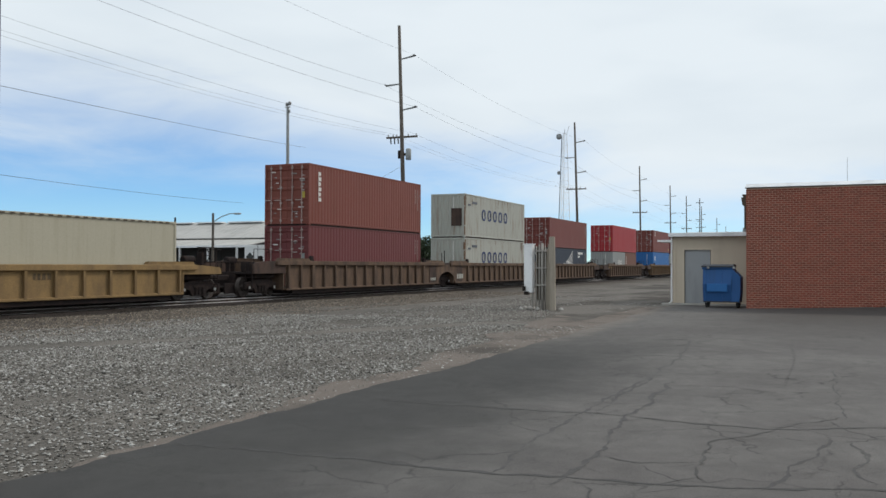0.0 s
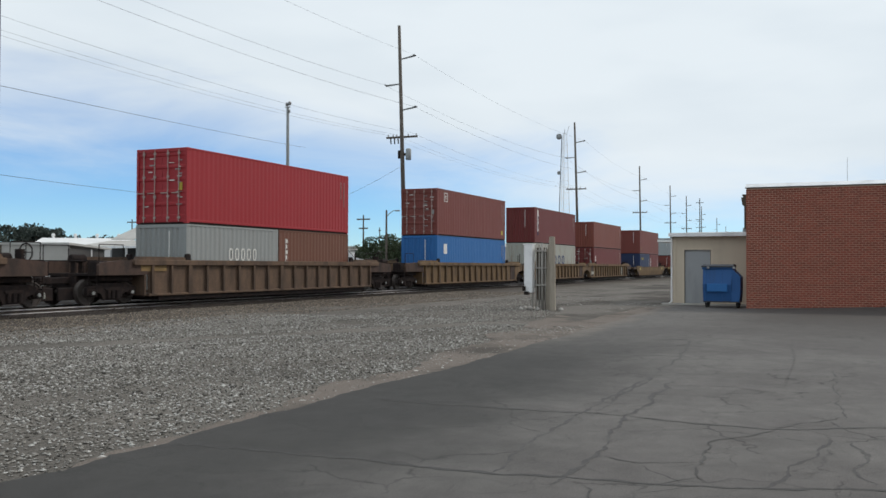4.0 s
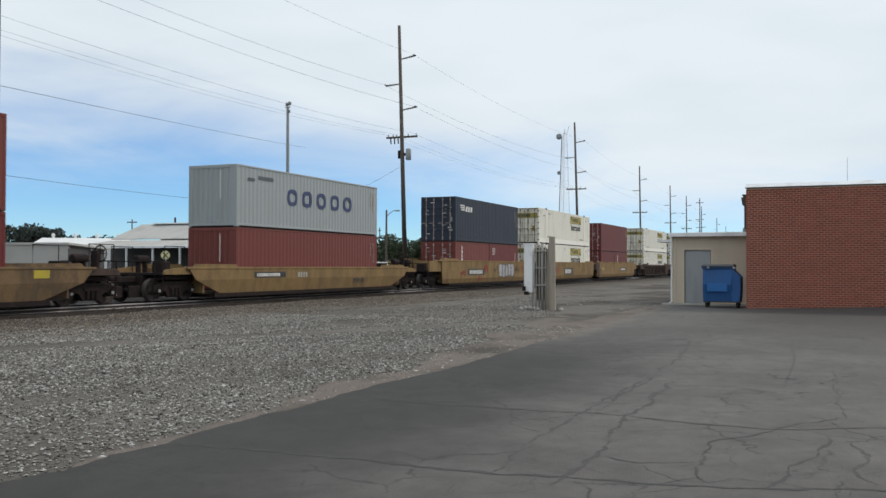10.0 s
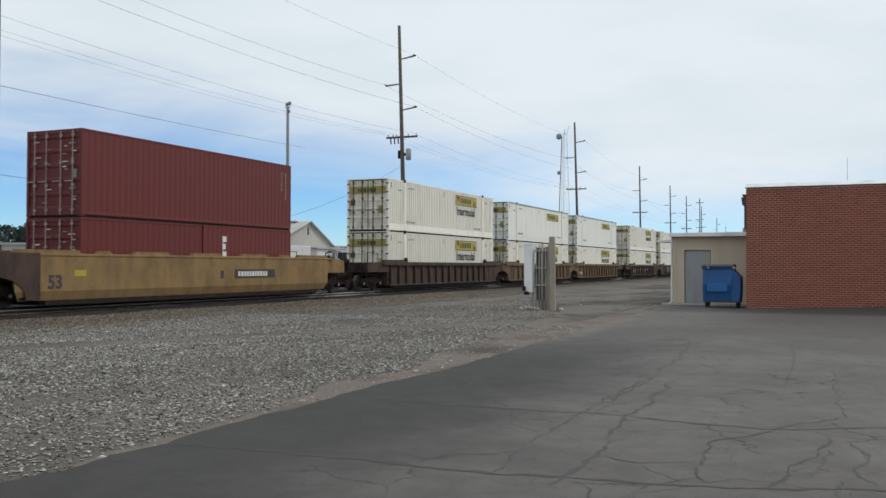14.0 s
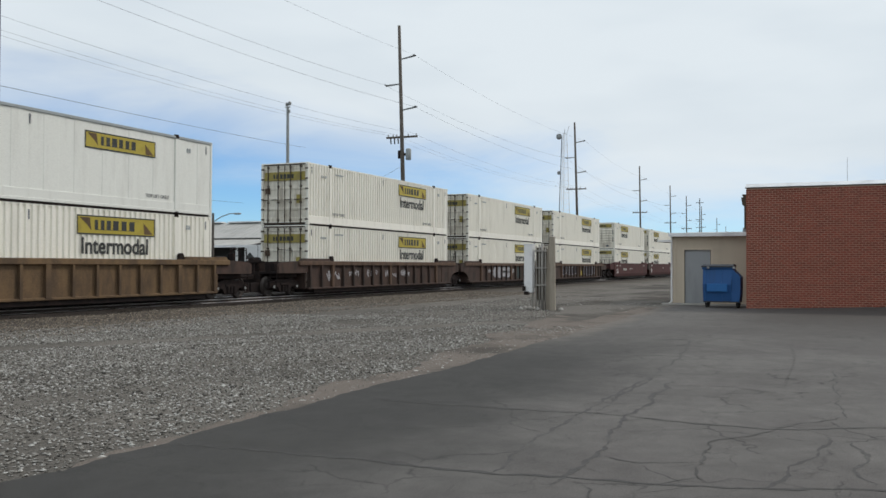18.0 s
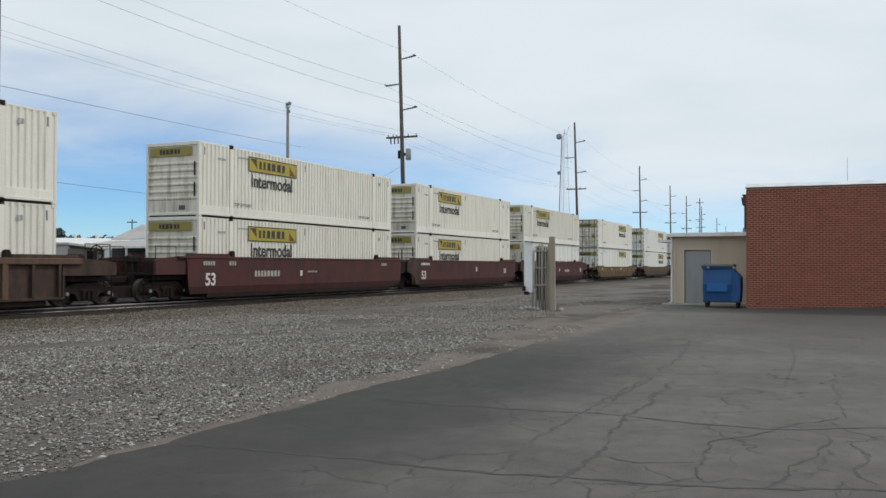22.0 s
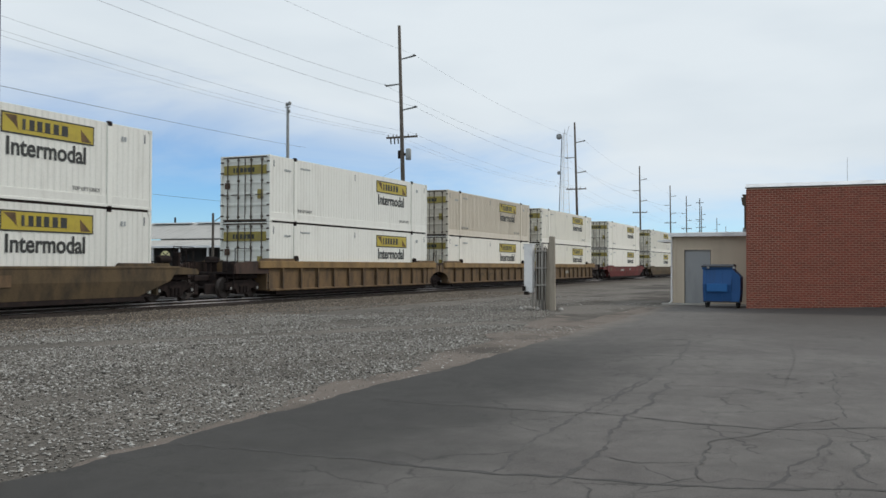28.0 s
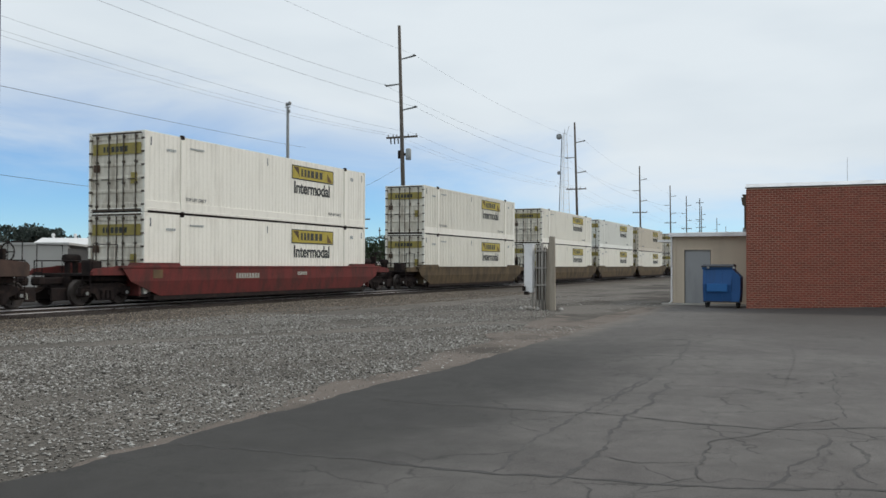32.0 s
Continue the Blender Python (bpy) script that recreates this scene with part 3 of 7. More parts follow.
def build_stones():
    """Loose crushed stone, thick near the camera."""
    rng = np.random.default_rng(4)
    base = np.array([(0, 0, 1), (0.89, 0, 0.35), (0.28, 0.85, 0.3), (-0.72, 0.53, 0.38), (-0.7, -0.55, 0.3), (0.3, -0.85, 0.36), (0.1, 0.05, -0.6)])
    faces = np.array([(0, 1, 2), (0, 2, 3), (0, 3, 4), (0, 4, 5), (0, 5, 1), (6, 2, 1), (6, 3, 2), (6, 4, 3), (6, 5, 4), (6, 1, 5)])

    def heap(name, label, pts, sizes, material):
        n = len(pts)
        ang = rng.uniform(0, 2 * pi, n)
        s = sizes[:, None] * rng.uniform(0.55, 1.25, (n, 3)) * np.array((1, 1, 0.75))
        v = base[None] * (1 + rng.uniform(-0.28, 0.28, (n, 7, 1))) * s[:, None]
        ca, sa = np.cos(ang)[:, None], np.sin(ang)[:, None]
        v = np.stack((v[..., 0] * ca - v[..., 1] * sa, v[..., 0] * sa + v[..., 1] * ca, v[..., 2]), -1) + pts[:, None]
        f = faces[None] + 7 * np.arange(n)[:, None, None]
        me = bpy.data.meshes.new(name)
        me.from_pydata(v.reshape(-1, 3), [], f.reshape(-1, 3))
        me.materials.append(material)
        tagged(new(name, me), label, "gravel", kind="stuff")

    def scatter(n, x0, x1, y0, y1, keep):
        x, y = rng.uniform(x0, x1, n), rng.uniform(y0, y1, n)
        ok = np.array([keep(a, b) for a, b in zip(x, y)])
        x, y = x[ok], y[ok]
        z = np.array([ground_height(a, b) for a, b in zip(x, y)])
        return np.stack((x, y, z + 0.004), -1)

    def cluster(x, y):
        edge = 5.28 + max(0, x - 5.5) * 0.095 + max(0, x - 13) * 0.05 + edge_noise(x, 7.0, 0.4)
        d = 0.62 + 0.6 * noise.noise(Vector((x * 0.4, y * 0.9, 3))) + 0.45 * noise.noise(Vector((x * 0.13, y * 0.3, 8)))
        # wheel tracks cross the gravel
        lane = 12.4 - 0.485 * (x - 14.6) if x > 11 else 14.15 + 0.1 * (11 - x)
        lane += edge_noise(x, 3.3, 0.5)
        tracks = 0.75 * max(0, 1.3 - abs(y - lane) / 0.55) + 0.45 * max(0, 1 - abs(y - lane + 1.9) / 0.5) + 0.5 * max(0, 1 - abs(y - 16.6 + edge_noise(x, 5.5, 0.3)) / 0.45)
        fade = min(1.0, max(0.35, (y - edge) / 0.4)) if y > edge else 0.3
        return y > 5.36 + max(0, x - 14) * 0.036 + edge_noise(x, 2.0, 0.16) and random.random() < (d - tracks) * fade
    p = scatter(230000, 3.5, 24, 5.2, 17, cluster)
    heap("gravel", "loose pale grey crushed stone", p, rng.uniform(0.008, 0.024, len(p)) * np.where(rng.random(len(p)) < 0.06, 1.6, 1.0), M["stone"])
    p = scatter(56000, 9, 50, 15.5, 20.95, cluster)
    heap("gravel", "loose pale grey crushed stone near the track", p, rng.uniform(0.012, 0.030, len(p)), M["brown_stone"])
    p = scatter(26000, 24, 44, 6.5, 14, cluster)
    heap("gravel", "sparse pale crushed stone on the lane", p, rng.uniform(0.010, 0.028, len(p)), M["stone"])
    p = scatter(15000, 12, 75, 21.0 , 22.6, lambda x, y: random.random() < 0.4 + (y - 21.0))
    p[:, 2] += 0.01
    heap("ballast", "dark ballast stones beside the rails", p, rng.uniform(0.02, 0.045, len(p)), M["ballast"])


def build_cracks():
    """Cracks that wander across the asphalt between a few bends: width, then the bends."""
    rng = random.Random(11)
    runs = ((0.048, (6.2, 2.31), (7.27, 2.43), (9.75, 2.45), (12.1, 2.35), (15.3, 2.44), (18.9, 2.76)), (0.038, (9.1, 2.3), (10.75, 2.33), (12.4, 2.3)),
            (0.054, (5.95, 1.78), (7.64, 1.82), (9.06, 1.9), (12.05, 2.02)), (0.045, (6.05, 5.1), (6.17, 3.59), (6.15, 2.28), (6.39, 0.81), (6.9, -0.6)),
            (0.04, (8.98, 4.75), (9.0, 3.7), (9.1, 2.3), (8.84, 0.66), (9.4, -0.4), (9.9, -1.5)), (0.026, (7.06, 1.0), (7.99, 1.04), (8.73, 0.68), (9.3, 0.36), (9.9, 0.0)),
            (0.02, (7.0, 1.0), (6.5, 0.83)), (0.03, (6.42, 0.5), (7.23, 0.33), (7.9, 0.14), (8.81, 0.08)), (0.022, (14.2, 0.1), (11.0, 0.04), (9.7, -0.03)),
            (0.034, (8.51, -0.09), (7.73, -0.16), (7.32, -0.15), (6.9, -0.25)), (0.018, (11.65, 2.02), (11.75, 1.22), (11.4, 0.68)), (0.014, (12.4, 3.83), (12.8, 2.64), (13.3, 1.0), (13.6, -1.0)),
            (0.017, (7.09, 1.75), (6.94, 1.43), (7.12, 1.0)), (0.022, (6.13, 1.65), (5.75, 1.45)), (0.016, (9.24, 0.5), (8.8, 0.09), (8.6, -0.5)), (0.012, (7.6, 2.87), (8.58, 2.95), (9.4, 2.89)),
            (0.014, (17.0, 3.3), (16.6, 1.5), (17.2, -1.5)), (0.012, (12.0, 0.6), (16.0, 0.7), (20.0, 0.9)), (0.012, (10.4, 1.2), (11.6, 1.15)), (0.010, (22, 4.0), (21.6, 0.5), (22, -3)))
    runs = list(runs)
    for width, *bends in runs[:9]:
        # short side branches
        for a, b in zip(bends, bends[1:]):
            for k in range(1 + int(math.dist(a, b) / 1.2)):
                u, side = rng.random(), rng.choice((-1, 1))
                p = (a[0] + (b[0] - a[0]) * u, a[1] + (b[1] - a[1]) * u)
                e = rng.uniform(0.25, 0.7)
                q = (p[0] + e * rng.uniform(-0.8, 0.8), p[1] + side * e * rng.uniform(0.3, 0.8))
                runs.append((0.012, p, ((p[0] + q[0]) / 2 + rng.uniform(-0.08, 0.08), (p[1] + q[1]) / 2), q))
    for k, (width, *bends) in enumerate(runs):
        pts, z = [], 0.0012 + 0.0004 * (k % 7)
        for a, b in zip(bends, bends[1:]):
            n = max(2, int(math.dist(a, b) / 0.06))
            pts += [(a[0] + (b[0] - a[0]) * i / n, a[1] + (b[1] - a[1]) * i / n) for i in range(n)]
        pts.append(bends[-1])
        left, right, n, wander = [], [], len(pts), 0.0
        for i, (x, y) in enumerate(pts):
            a, b = pts[max(i - 1, 0)], pts[min(i + 1, n - 1)]
            d = Vector((b[0] - a[0], b[1] - a[1])).normalized()
            wander = wander * 0.82 + rng.uniform(-0.024, 0.024)
            o = wander + 0.05 * noise.noise(Vector((x * 1.3, y * 1.3, 6)))
            w = 1.35 * width * max(0.12, 0.15 + 1.5 * abs(noise.noise(Vector((x * 3.3, y * 3.3, 2)))) + 0.5 * rng.random() - 0.5 * max(0, noise.noise(Vector((x * 1.1, y * 1.1, 4))))) * min(1, 0.15 + i / 4, 0.15 + (n - 1 - i) / 6)
            left.append((x - d.y * (o + w / 2), y + d.x * (o + w / 2), z))
            right.append((x - d.y * (o - w / 2), y + d.x * (o - w / 2), z))
        g = Geo().add(left + right, [(i, i + 1, i + 1 + n, i + n) for i in range(n - 1)])
        across = abs(bends[-1][1] - bends[0][1]) > 2.5 * abs(bends[-1][0] - bends[0][0]) and len(bends) > 3
        whole("crack", g, M["seam" if across else "crack"], "worn paving seam in the asphalt" if across else "dark open crack in the asphalt", "crack", kind="structure")


def build_track():
    profile = [(-0.07, -0.16), (0.07, -0.16), (0.07, -0.148), (0.012, -0.125), (0.010, -0.045), (0.034, -0.036), (0.034, -0.006), (0.026, 0.0),
               (-0.026, 0.0), (-0.034, -0.006), (-0.034, -0.036), (-0.010, -0.045), (-0.012, -0.125), (-0.07, -0.148)]
    for side in (-1, 1):
        r = thing("rail", "rusty steel rail with a polished head", "rail", pose(0, TRACK_Y + side * GAUGE, RAIL_Z), "rails of the track")
        part("web", Geo().prism(profile, -640, 760, "x"), M["tie"], r, "dark web between head and foot")
        # foot and cheek carry the painted sheen of the rail
        part("foot", Geo().prism([(-0.073, -0.158), (0.073, -0.158), (0.073, -0.143), (0.016, -0.118), (-0.016, -0.118), (-0.073, -0.143)], -640, 760, "x"), M["rail_side"], r, "pale rail foot, its sheen put into the colour")
        part("cheek", Geo().prism([(-0.037, -0.037), (0.037, -0.037), (0.037, -0.005), (0.028, 0.0002), (-0.028, 0.0002), (-0.037, -0.005)], -640, 760, "x"), M["rail_side"], r, "pale side of the rail head, its sheen put into the colour")
        part("head", Geo().prism([(-0.024, 0.0005), (0.024, 0.0005), (0.020, 0.003), (-0.020, 0.003)], -640, 760, "x"), M["rail_top"], r, "polished running surface")
    ties = thing("ties", "dark creosoted wooden ties under the rails", "railway ties", pose(0, TRACK_Y, 0))
    me = Geo().box(-0.115, -1.3, -0.15, 0.115, 1.3, 0.012, 0.012).mesh("tie", M["tie"])
    for i in range(250):
        part("tie", me, M["tie"], ties, at=pose(10 + 0.52 * i, random.uniform(-0.04, 0.04), -0.055, 0, 0, random.uniform(-1, 1)))
    g = Geo()
    for i in range(350):
        g.box(140.6 + 0.52 * i, -1.3, -0.15, 140.83 + 0.52 * i, 1.3, -0.043)
    ob = part("far_ties", g, M["tie"], ties)
    tagged(ob, kind="stuff")


build_ground()
build_track()
build_stones()
build_cracks()


# ---------------------------------------------------------------- poles and wires
def utility_pole(base, top, label, transformer=False, scale=1.0):
    """Tall pole with three stand-off arms on alternate sides and a crossarm lower down."""
    base, top = Vector(base), Vector(top)
    p = thing("utility_pole", label, "utility pole", Matrix.Translation(base), "poles along the railway")
    d = top - base
    at_z = lambda z: d * ((z - base.z) / d.z)
    part("shaft", Geo().rod((0, 0, 0), d, 0.19 * scale, 12, 0.11 * scale), M["wood_pole"], p, smooth=True)
    for z, side, lift in ((16.7, -1, 0.18), (14.9, 1, -0.05), (12.95, -1, 0.18)):
        a = at_z(z)
        tip = a + Vector((0, side * 1.2, lift))
        arm = part("insulator_arm", Geo().rod(a, tip, 0.05, 8, 0.075), M["galvanised"], p, "grey post insulator")
        part("clamp", Geo().rod(tip + Vector((-0.18, 0, 0.03)), tip + Vector((0.18, 0, 0.03)), 0.05, 8), M["steel_dark"], arm)
    a = at_z(11.0)
    arm = part("crossarm", Geo().box(-0.06, -1.2, -0.07, 0.06, 1.35, 0.07, 0.012), M["wood_pole"], p, at=Matrix.Translation(a + Vector((0.16, 0, 0))))
    for y in (-1.1, -0.45, 0.5, 0.8, 1.2):
        part("insulator", shared(("insulator",), lambda: Geo().lathe([(0.03, 0), (0.05, 0.02), (0.03, 0.06), (0.05, 0.1), (0.03, 0.16)], 8), M["galvanised"]), M["galvanised"], arm, at=(0, y, 0.07))
    if transformer:
        for y in (0.45, 0.75, 1.05):
            part("fuse", Geo().rod((0.1, y, -0.05), (0.16, y, -0.45), 0.05, 6), M["steel_dark"], arm)
        a = at_z(9.7)
        t = part("transformer", Geo().lathe([(0.16, -0.42), (0.21, -0.38), (0.21, 0.32), (0.17, 0.4), (0.05, 0.44)], 14), M["cool_grey"], p, "pale grey transformer can", at=Matrix.Translation(a + Vector((0.05, -0.48, 0))), smooth=True)
        part("bracket", Geo().box(-0.05, 0.2, -0.1, 0.05, 0.45, 0.1), M["steel_dark"], t)
        part("fuse_box", Geo().box(-0.1, 0.15, -0.3, 0.1, 0.33, 0.3, 0.02), M["steel_dark"], p, at=Matrix.Translation(a))
    return p


POLES = ((12.0, 29.4, 12.0, 29.4), (60.15, 29.4, 59.56, 29.72), (109.0, 29.5, 108.4, 29.9), (160.6, 32.2, 160.2, 32.4), (201.4, 33.8, 201.0, 34.0),
         (233.5, 35.3, 233.1, 35.4), (275.0, 37.4, 275, 37.4), (342.5, 40.9, 342, 41.1), (416.6, 45.9, 416.3, 46.2), (480.8, 49.1, 480.4, 49.4))


def wire(name, a, b, sag, r=0.012, label="thin dull overhead wire between poles", n=18):
    a, b = Vector(a), Vector(b)
    pts = [a.lerp(b, i / n) - Vector((0, 0, 4 * sag * (i / n) * (1 - i / n))) for i in range(n + 1)]
    return whole(name, Geo().tube(pts, r, 4), M["wire"], label, "wire", "overhead wires")


def build_poles():
    for i, (x, y, tx, ty) in enumerate(POLES):
        utility_pole((x, y, -0.4), (tx, ty, 19.2), "tall weathered utility pole with short insulator arms" + (" and a transformer" if i == 1 else ""), i == 1)
    for a, b in zip(POLES, POLES[1:]):
        span = b[0] - a[0]
        if a[0] > 240:
            continue
        for z, dy, r in ((16.95, -1.2, 0.007), (14.9, 1.2, 0.008), (13.15, -1.2, 0.008), (11.2, -1.1, 0.006), (11.2, 0.5, 0.005), (11.2, 1.2, 0.005)):
            wire("wire", (a[2], a[3] + dy, z), (b[2], b[3] + dy, z), span * 0.014, r)
    wire("wire", (59.8, 29.5, 8.9), (50.7, 33.5, 4.7), 0.35, 0.009, "slack service wire between poles")
    wire("wire", (27.1, 37.4, 10.2), (93.8, 59.5, 15.8), 0.15, 0.014, "long dark cable over the yard", 24)
    wire("wire", (40.15, 52.6, 7.72), (107.4, 78.5, 10.4), 0.2, 0.017, "long thin cable over the yard", 24)
    # a second, shorter run further off
    for x, y, h in ((236.7, 32.6, 19.0), (300.0, 41.5, 13.0)):
        p = thing("utility_pole", "weathered pole with two crossarms far down the line", "utility pole", pose(x, y, -0.1))
        part("shaft", Geo().rod((0, 0, 0), (0, 0, h), 0.17, 10, 0.10), M["wood_pole"], p)
        for z in (h - 1.2, h - 5.5, h - 7.5):
            part("crossarm", Geo().box(-0.06, -1.0, z - 0.06, 0.06, 1.0, z + 0.06), M["wood_pole"], p)


def wooden_pole(x, y, h, arms, label):
    p = thing("utility_pole", label, "utility pole", pose(x, y, -0.3))
    part("shaft", Geo().rod((0, 0, 0), (0, 0, h + 0.3), 0.13, 10, 0.08), M["wood_pole"], p)
    for z, w in arms:
        part("crossarm", Geo().box(-0.07, -w, z + 0.22, 0.07, w, z + 0.38, 0.01), M["wood_pole"], p)
    return p


def street_lamp(x, y, h, reach, label):
    p = thing("street_lamp", label, "street lamp", pose(x, y, -0.2))
    part("post", Geo().rod((0, 0, 0), (0, 0, h + 0.2), 0.13, 10, 0.09), M["wood_pole"], p)
    part("arm", Geo().tube([(0, 0, h - 0.5), (0.1, -reach * 0.35, h - 0.1), (0.2, -reach * 0.75, h + 0.15), (0.3, -reach, h + 0.15)], 0.035), M["galvanised"], p)
    part("lamp_head", Geo().box(0.18, -reach - 0.45, h + 0.07, 0.42, -reach + 0.1, h + 0.2, 0.04), M["galvanised"], p)
    return p


def flood_pole():
    p = thing("floodlight_pole", "tall grey pole with floodlights at its top", "light pole", pose(50.75, 33.5, -0.2))
    part("shaft", Geo().rod((0, 0, 0), (-0.1, 0, 12.2), 0.15, 12, 0.09), M["galvanised"], p)
    part("crossbar", Geo().box(-0.15, -0.2, 12.15, -0.05, 0.2, 12.21), M["galvanised"], p)
    for y, z in ((-0.09, 12.3), (0.10, 12.25), (0.0, 11.8)):
        part("floodlight", Geo().lathe([(0.04, 0), (0.11, 0.03), (0.12, 0.2), (0.07, 0.25)], 10), M["galvanised"], p, at=pose(-0.1, y, z, 25))


def tower():
    """Three-legged lattice mast with dishes."""
    pale = M["coping"]
    t = thing("lattice_tower", "slender steel lattice tower with dish antennas", "radio tower", pose(164.6, 47.3, -0.2))
    top, w0, w1 = 26.6, 1.35, 0.42
    leg = lambda k, z: Vector((cos(2 * pi * k / 3 + 0.5), sin(2 * pi * k / 3 + 0.5), 0)) * (w0 + (w1 - w0) * z / top) + Vector((0, 0, z))
    for k in range(3):
        part("leg", Geo().rod(leg(k, 0), leg(k, top), 0.05, 6), pale, t)
        g = Geo()
        n = 24
        for i in range(n):
            a, b = top * i / n, top * (i + 1) / n
            g.rod(leg(k, a), leg((k + 1) % 3, b), 0.020, 4)
            g.rod(leg(k, b), leg((k + 1) % 3, b), 0.020, 4)
        part("bracing", g, pale, t)
    for z, r, side in ((25.9, 0.56, 1), (19.1, 0.36, 1)):
        part("dish", Geo().lathe([(0.1, 0), (r * 0.7, 0.12), (r, 0.35), (r, 0.42), (0.1, 0.3)], 16, pose(-0.8, 0.75 * side, z, 0, -90, 0)), M["galvanised"], t, "grey round dish", smooth=True)
    part("cable_run", Geo().rod((-0.62, 1.3, 0), (-0.26, 0.48, 26.0), 0.07, 6), M["steel_dark"], t, "dark cable run up one leg")
    part("antenna", Geo().rod((0, -0.4, top), (0.1, -0.8, top + 1.3), 0.04, 6).rod((0, 0, top), (0, 0, top + 0.8), 0.05), M["galvanised"], t)


def edge_post():
    p = thing("post", "dark painted steel post at the lot's edge", "post", pose(4.385, 5.262, 0))
    part("shaft", Geo().rod((0, 0, -0.1), (0, 0, 4.4), 0.038, 14), M["post_dark"], p, smooth=True)
    part("collar", Geo().lathe([(0.06, 0), (0.06, 0.05), (0.04, 0.08)], 14), M["post_dark"], p)


# ---------------------------------------------------------------- signal cabinet by the gravel
def trackside_cabinet():
    c = thing("equipment_cabinet", "white metal cabinet on posts beside grey conduits", "cabinet", pose(30.6, 10.0, 0))
    part("case", Geo().box(-0.20, -0.09, 0.55, 0.10, 0.22, 2.24, 0.02), M["coping"], c, "white painted metal case")
    part("lid", Geo().box(-0.23, -0.11, 2.24, 0.13, 0.25, 2.28, 0.01), M["coping"], c)
    part("seam", Geo().box(-0.208, -0.05, 0.7, -0.199, 0.18, 2.12, 0.003), M["coping"], c)
    part("meter", Geo().rod((-0.24, 0.2, 0.62), (-0.24, 0.2, 0.78), 0.06, 10), M["steel_dark"], c)
    part("valve", Geo().box(-0.28, 0.02, 0.48, -0.14, 0.2, 0.6, 0.02), M["steel_dark"], c)
    for y, r, z, key in ((-0.16, 0.022, 2.2, "concrete"), (-0.27, 0.028, 2.25, "concrete"), (-0.38, 0.05, 2.3, "concrete"), (-0.49, 0.022, 2.2, "concrete"), (-0.02, 0.035, 0.6, "concrete")):
        part("conduit", Geo().rod((0.05, y, -0.1), (0.05, y, z), r, 10), M[key], c, smooth=True)
    # dark board added behind the conduits to give dark slits between them
    part("mount_board", Geo().box(0.1, -0.52, 0.3, 0.14, -0.12, 2.15), M["frame_dark"], c)
    for z in (0.8, 1.4, 2.0):
        part("strap", Geo().box(-0.02, -0.54, z, 0.11, -0.12, z + 0.05), M["concrete"], c)
    for k, (y, x, h, w, lean) in enumerate(((9.33, 30.55, 2.25, 0.075, 0.8), (9.16, 30.4, 2.52, 0.095, -0.6), (9.47, 30.7, 2.1, 0.05, 1.2))):
        whole("wooden_post", Geo().box(-w, -w, -0.2, w, w, h, 0.012), M["grey_wood"], "weathered square wooden post beside the cabinet", "post", "posts by the cabinet", at=pose(x, y, 0, lean, lean * 0.5, 8 * k))
    for k in range(7):
        r = random.Random(k)
        g = Geo().lathe([(0.02, 0.09), (0.07, 0.05), (0.09, 0.0), (0.05, -0.05)], 7)
        whole("rock", g, M["concrete"], "pale broken rock on the ground", "rock", "rocks at the posts", at=pose(30.2 + r.uniform(-0.3, 0.9), 9.6 + r.uniform(-1.0, 0.9), -0.02, r.uniform(-20, 20), 0, 50 * k))


# ---------------------------------------------------------------- brick hall, shed, dumpster
WALL_X, WALL_Y, WALL_H = 33.62, 3.04, 4.29


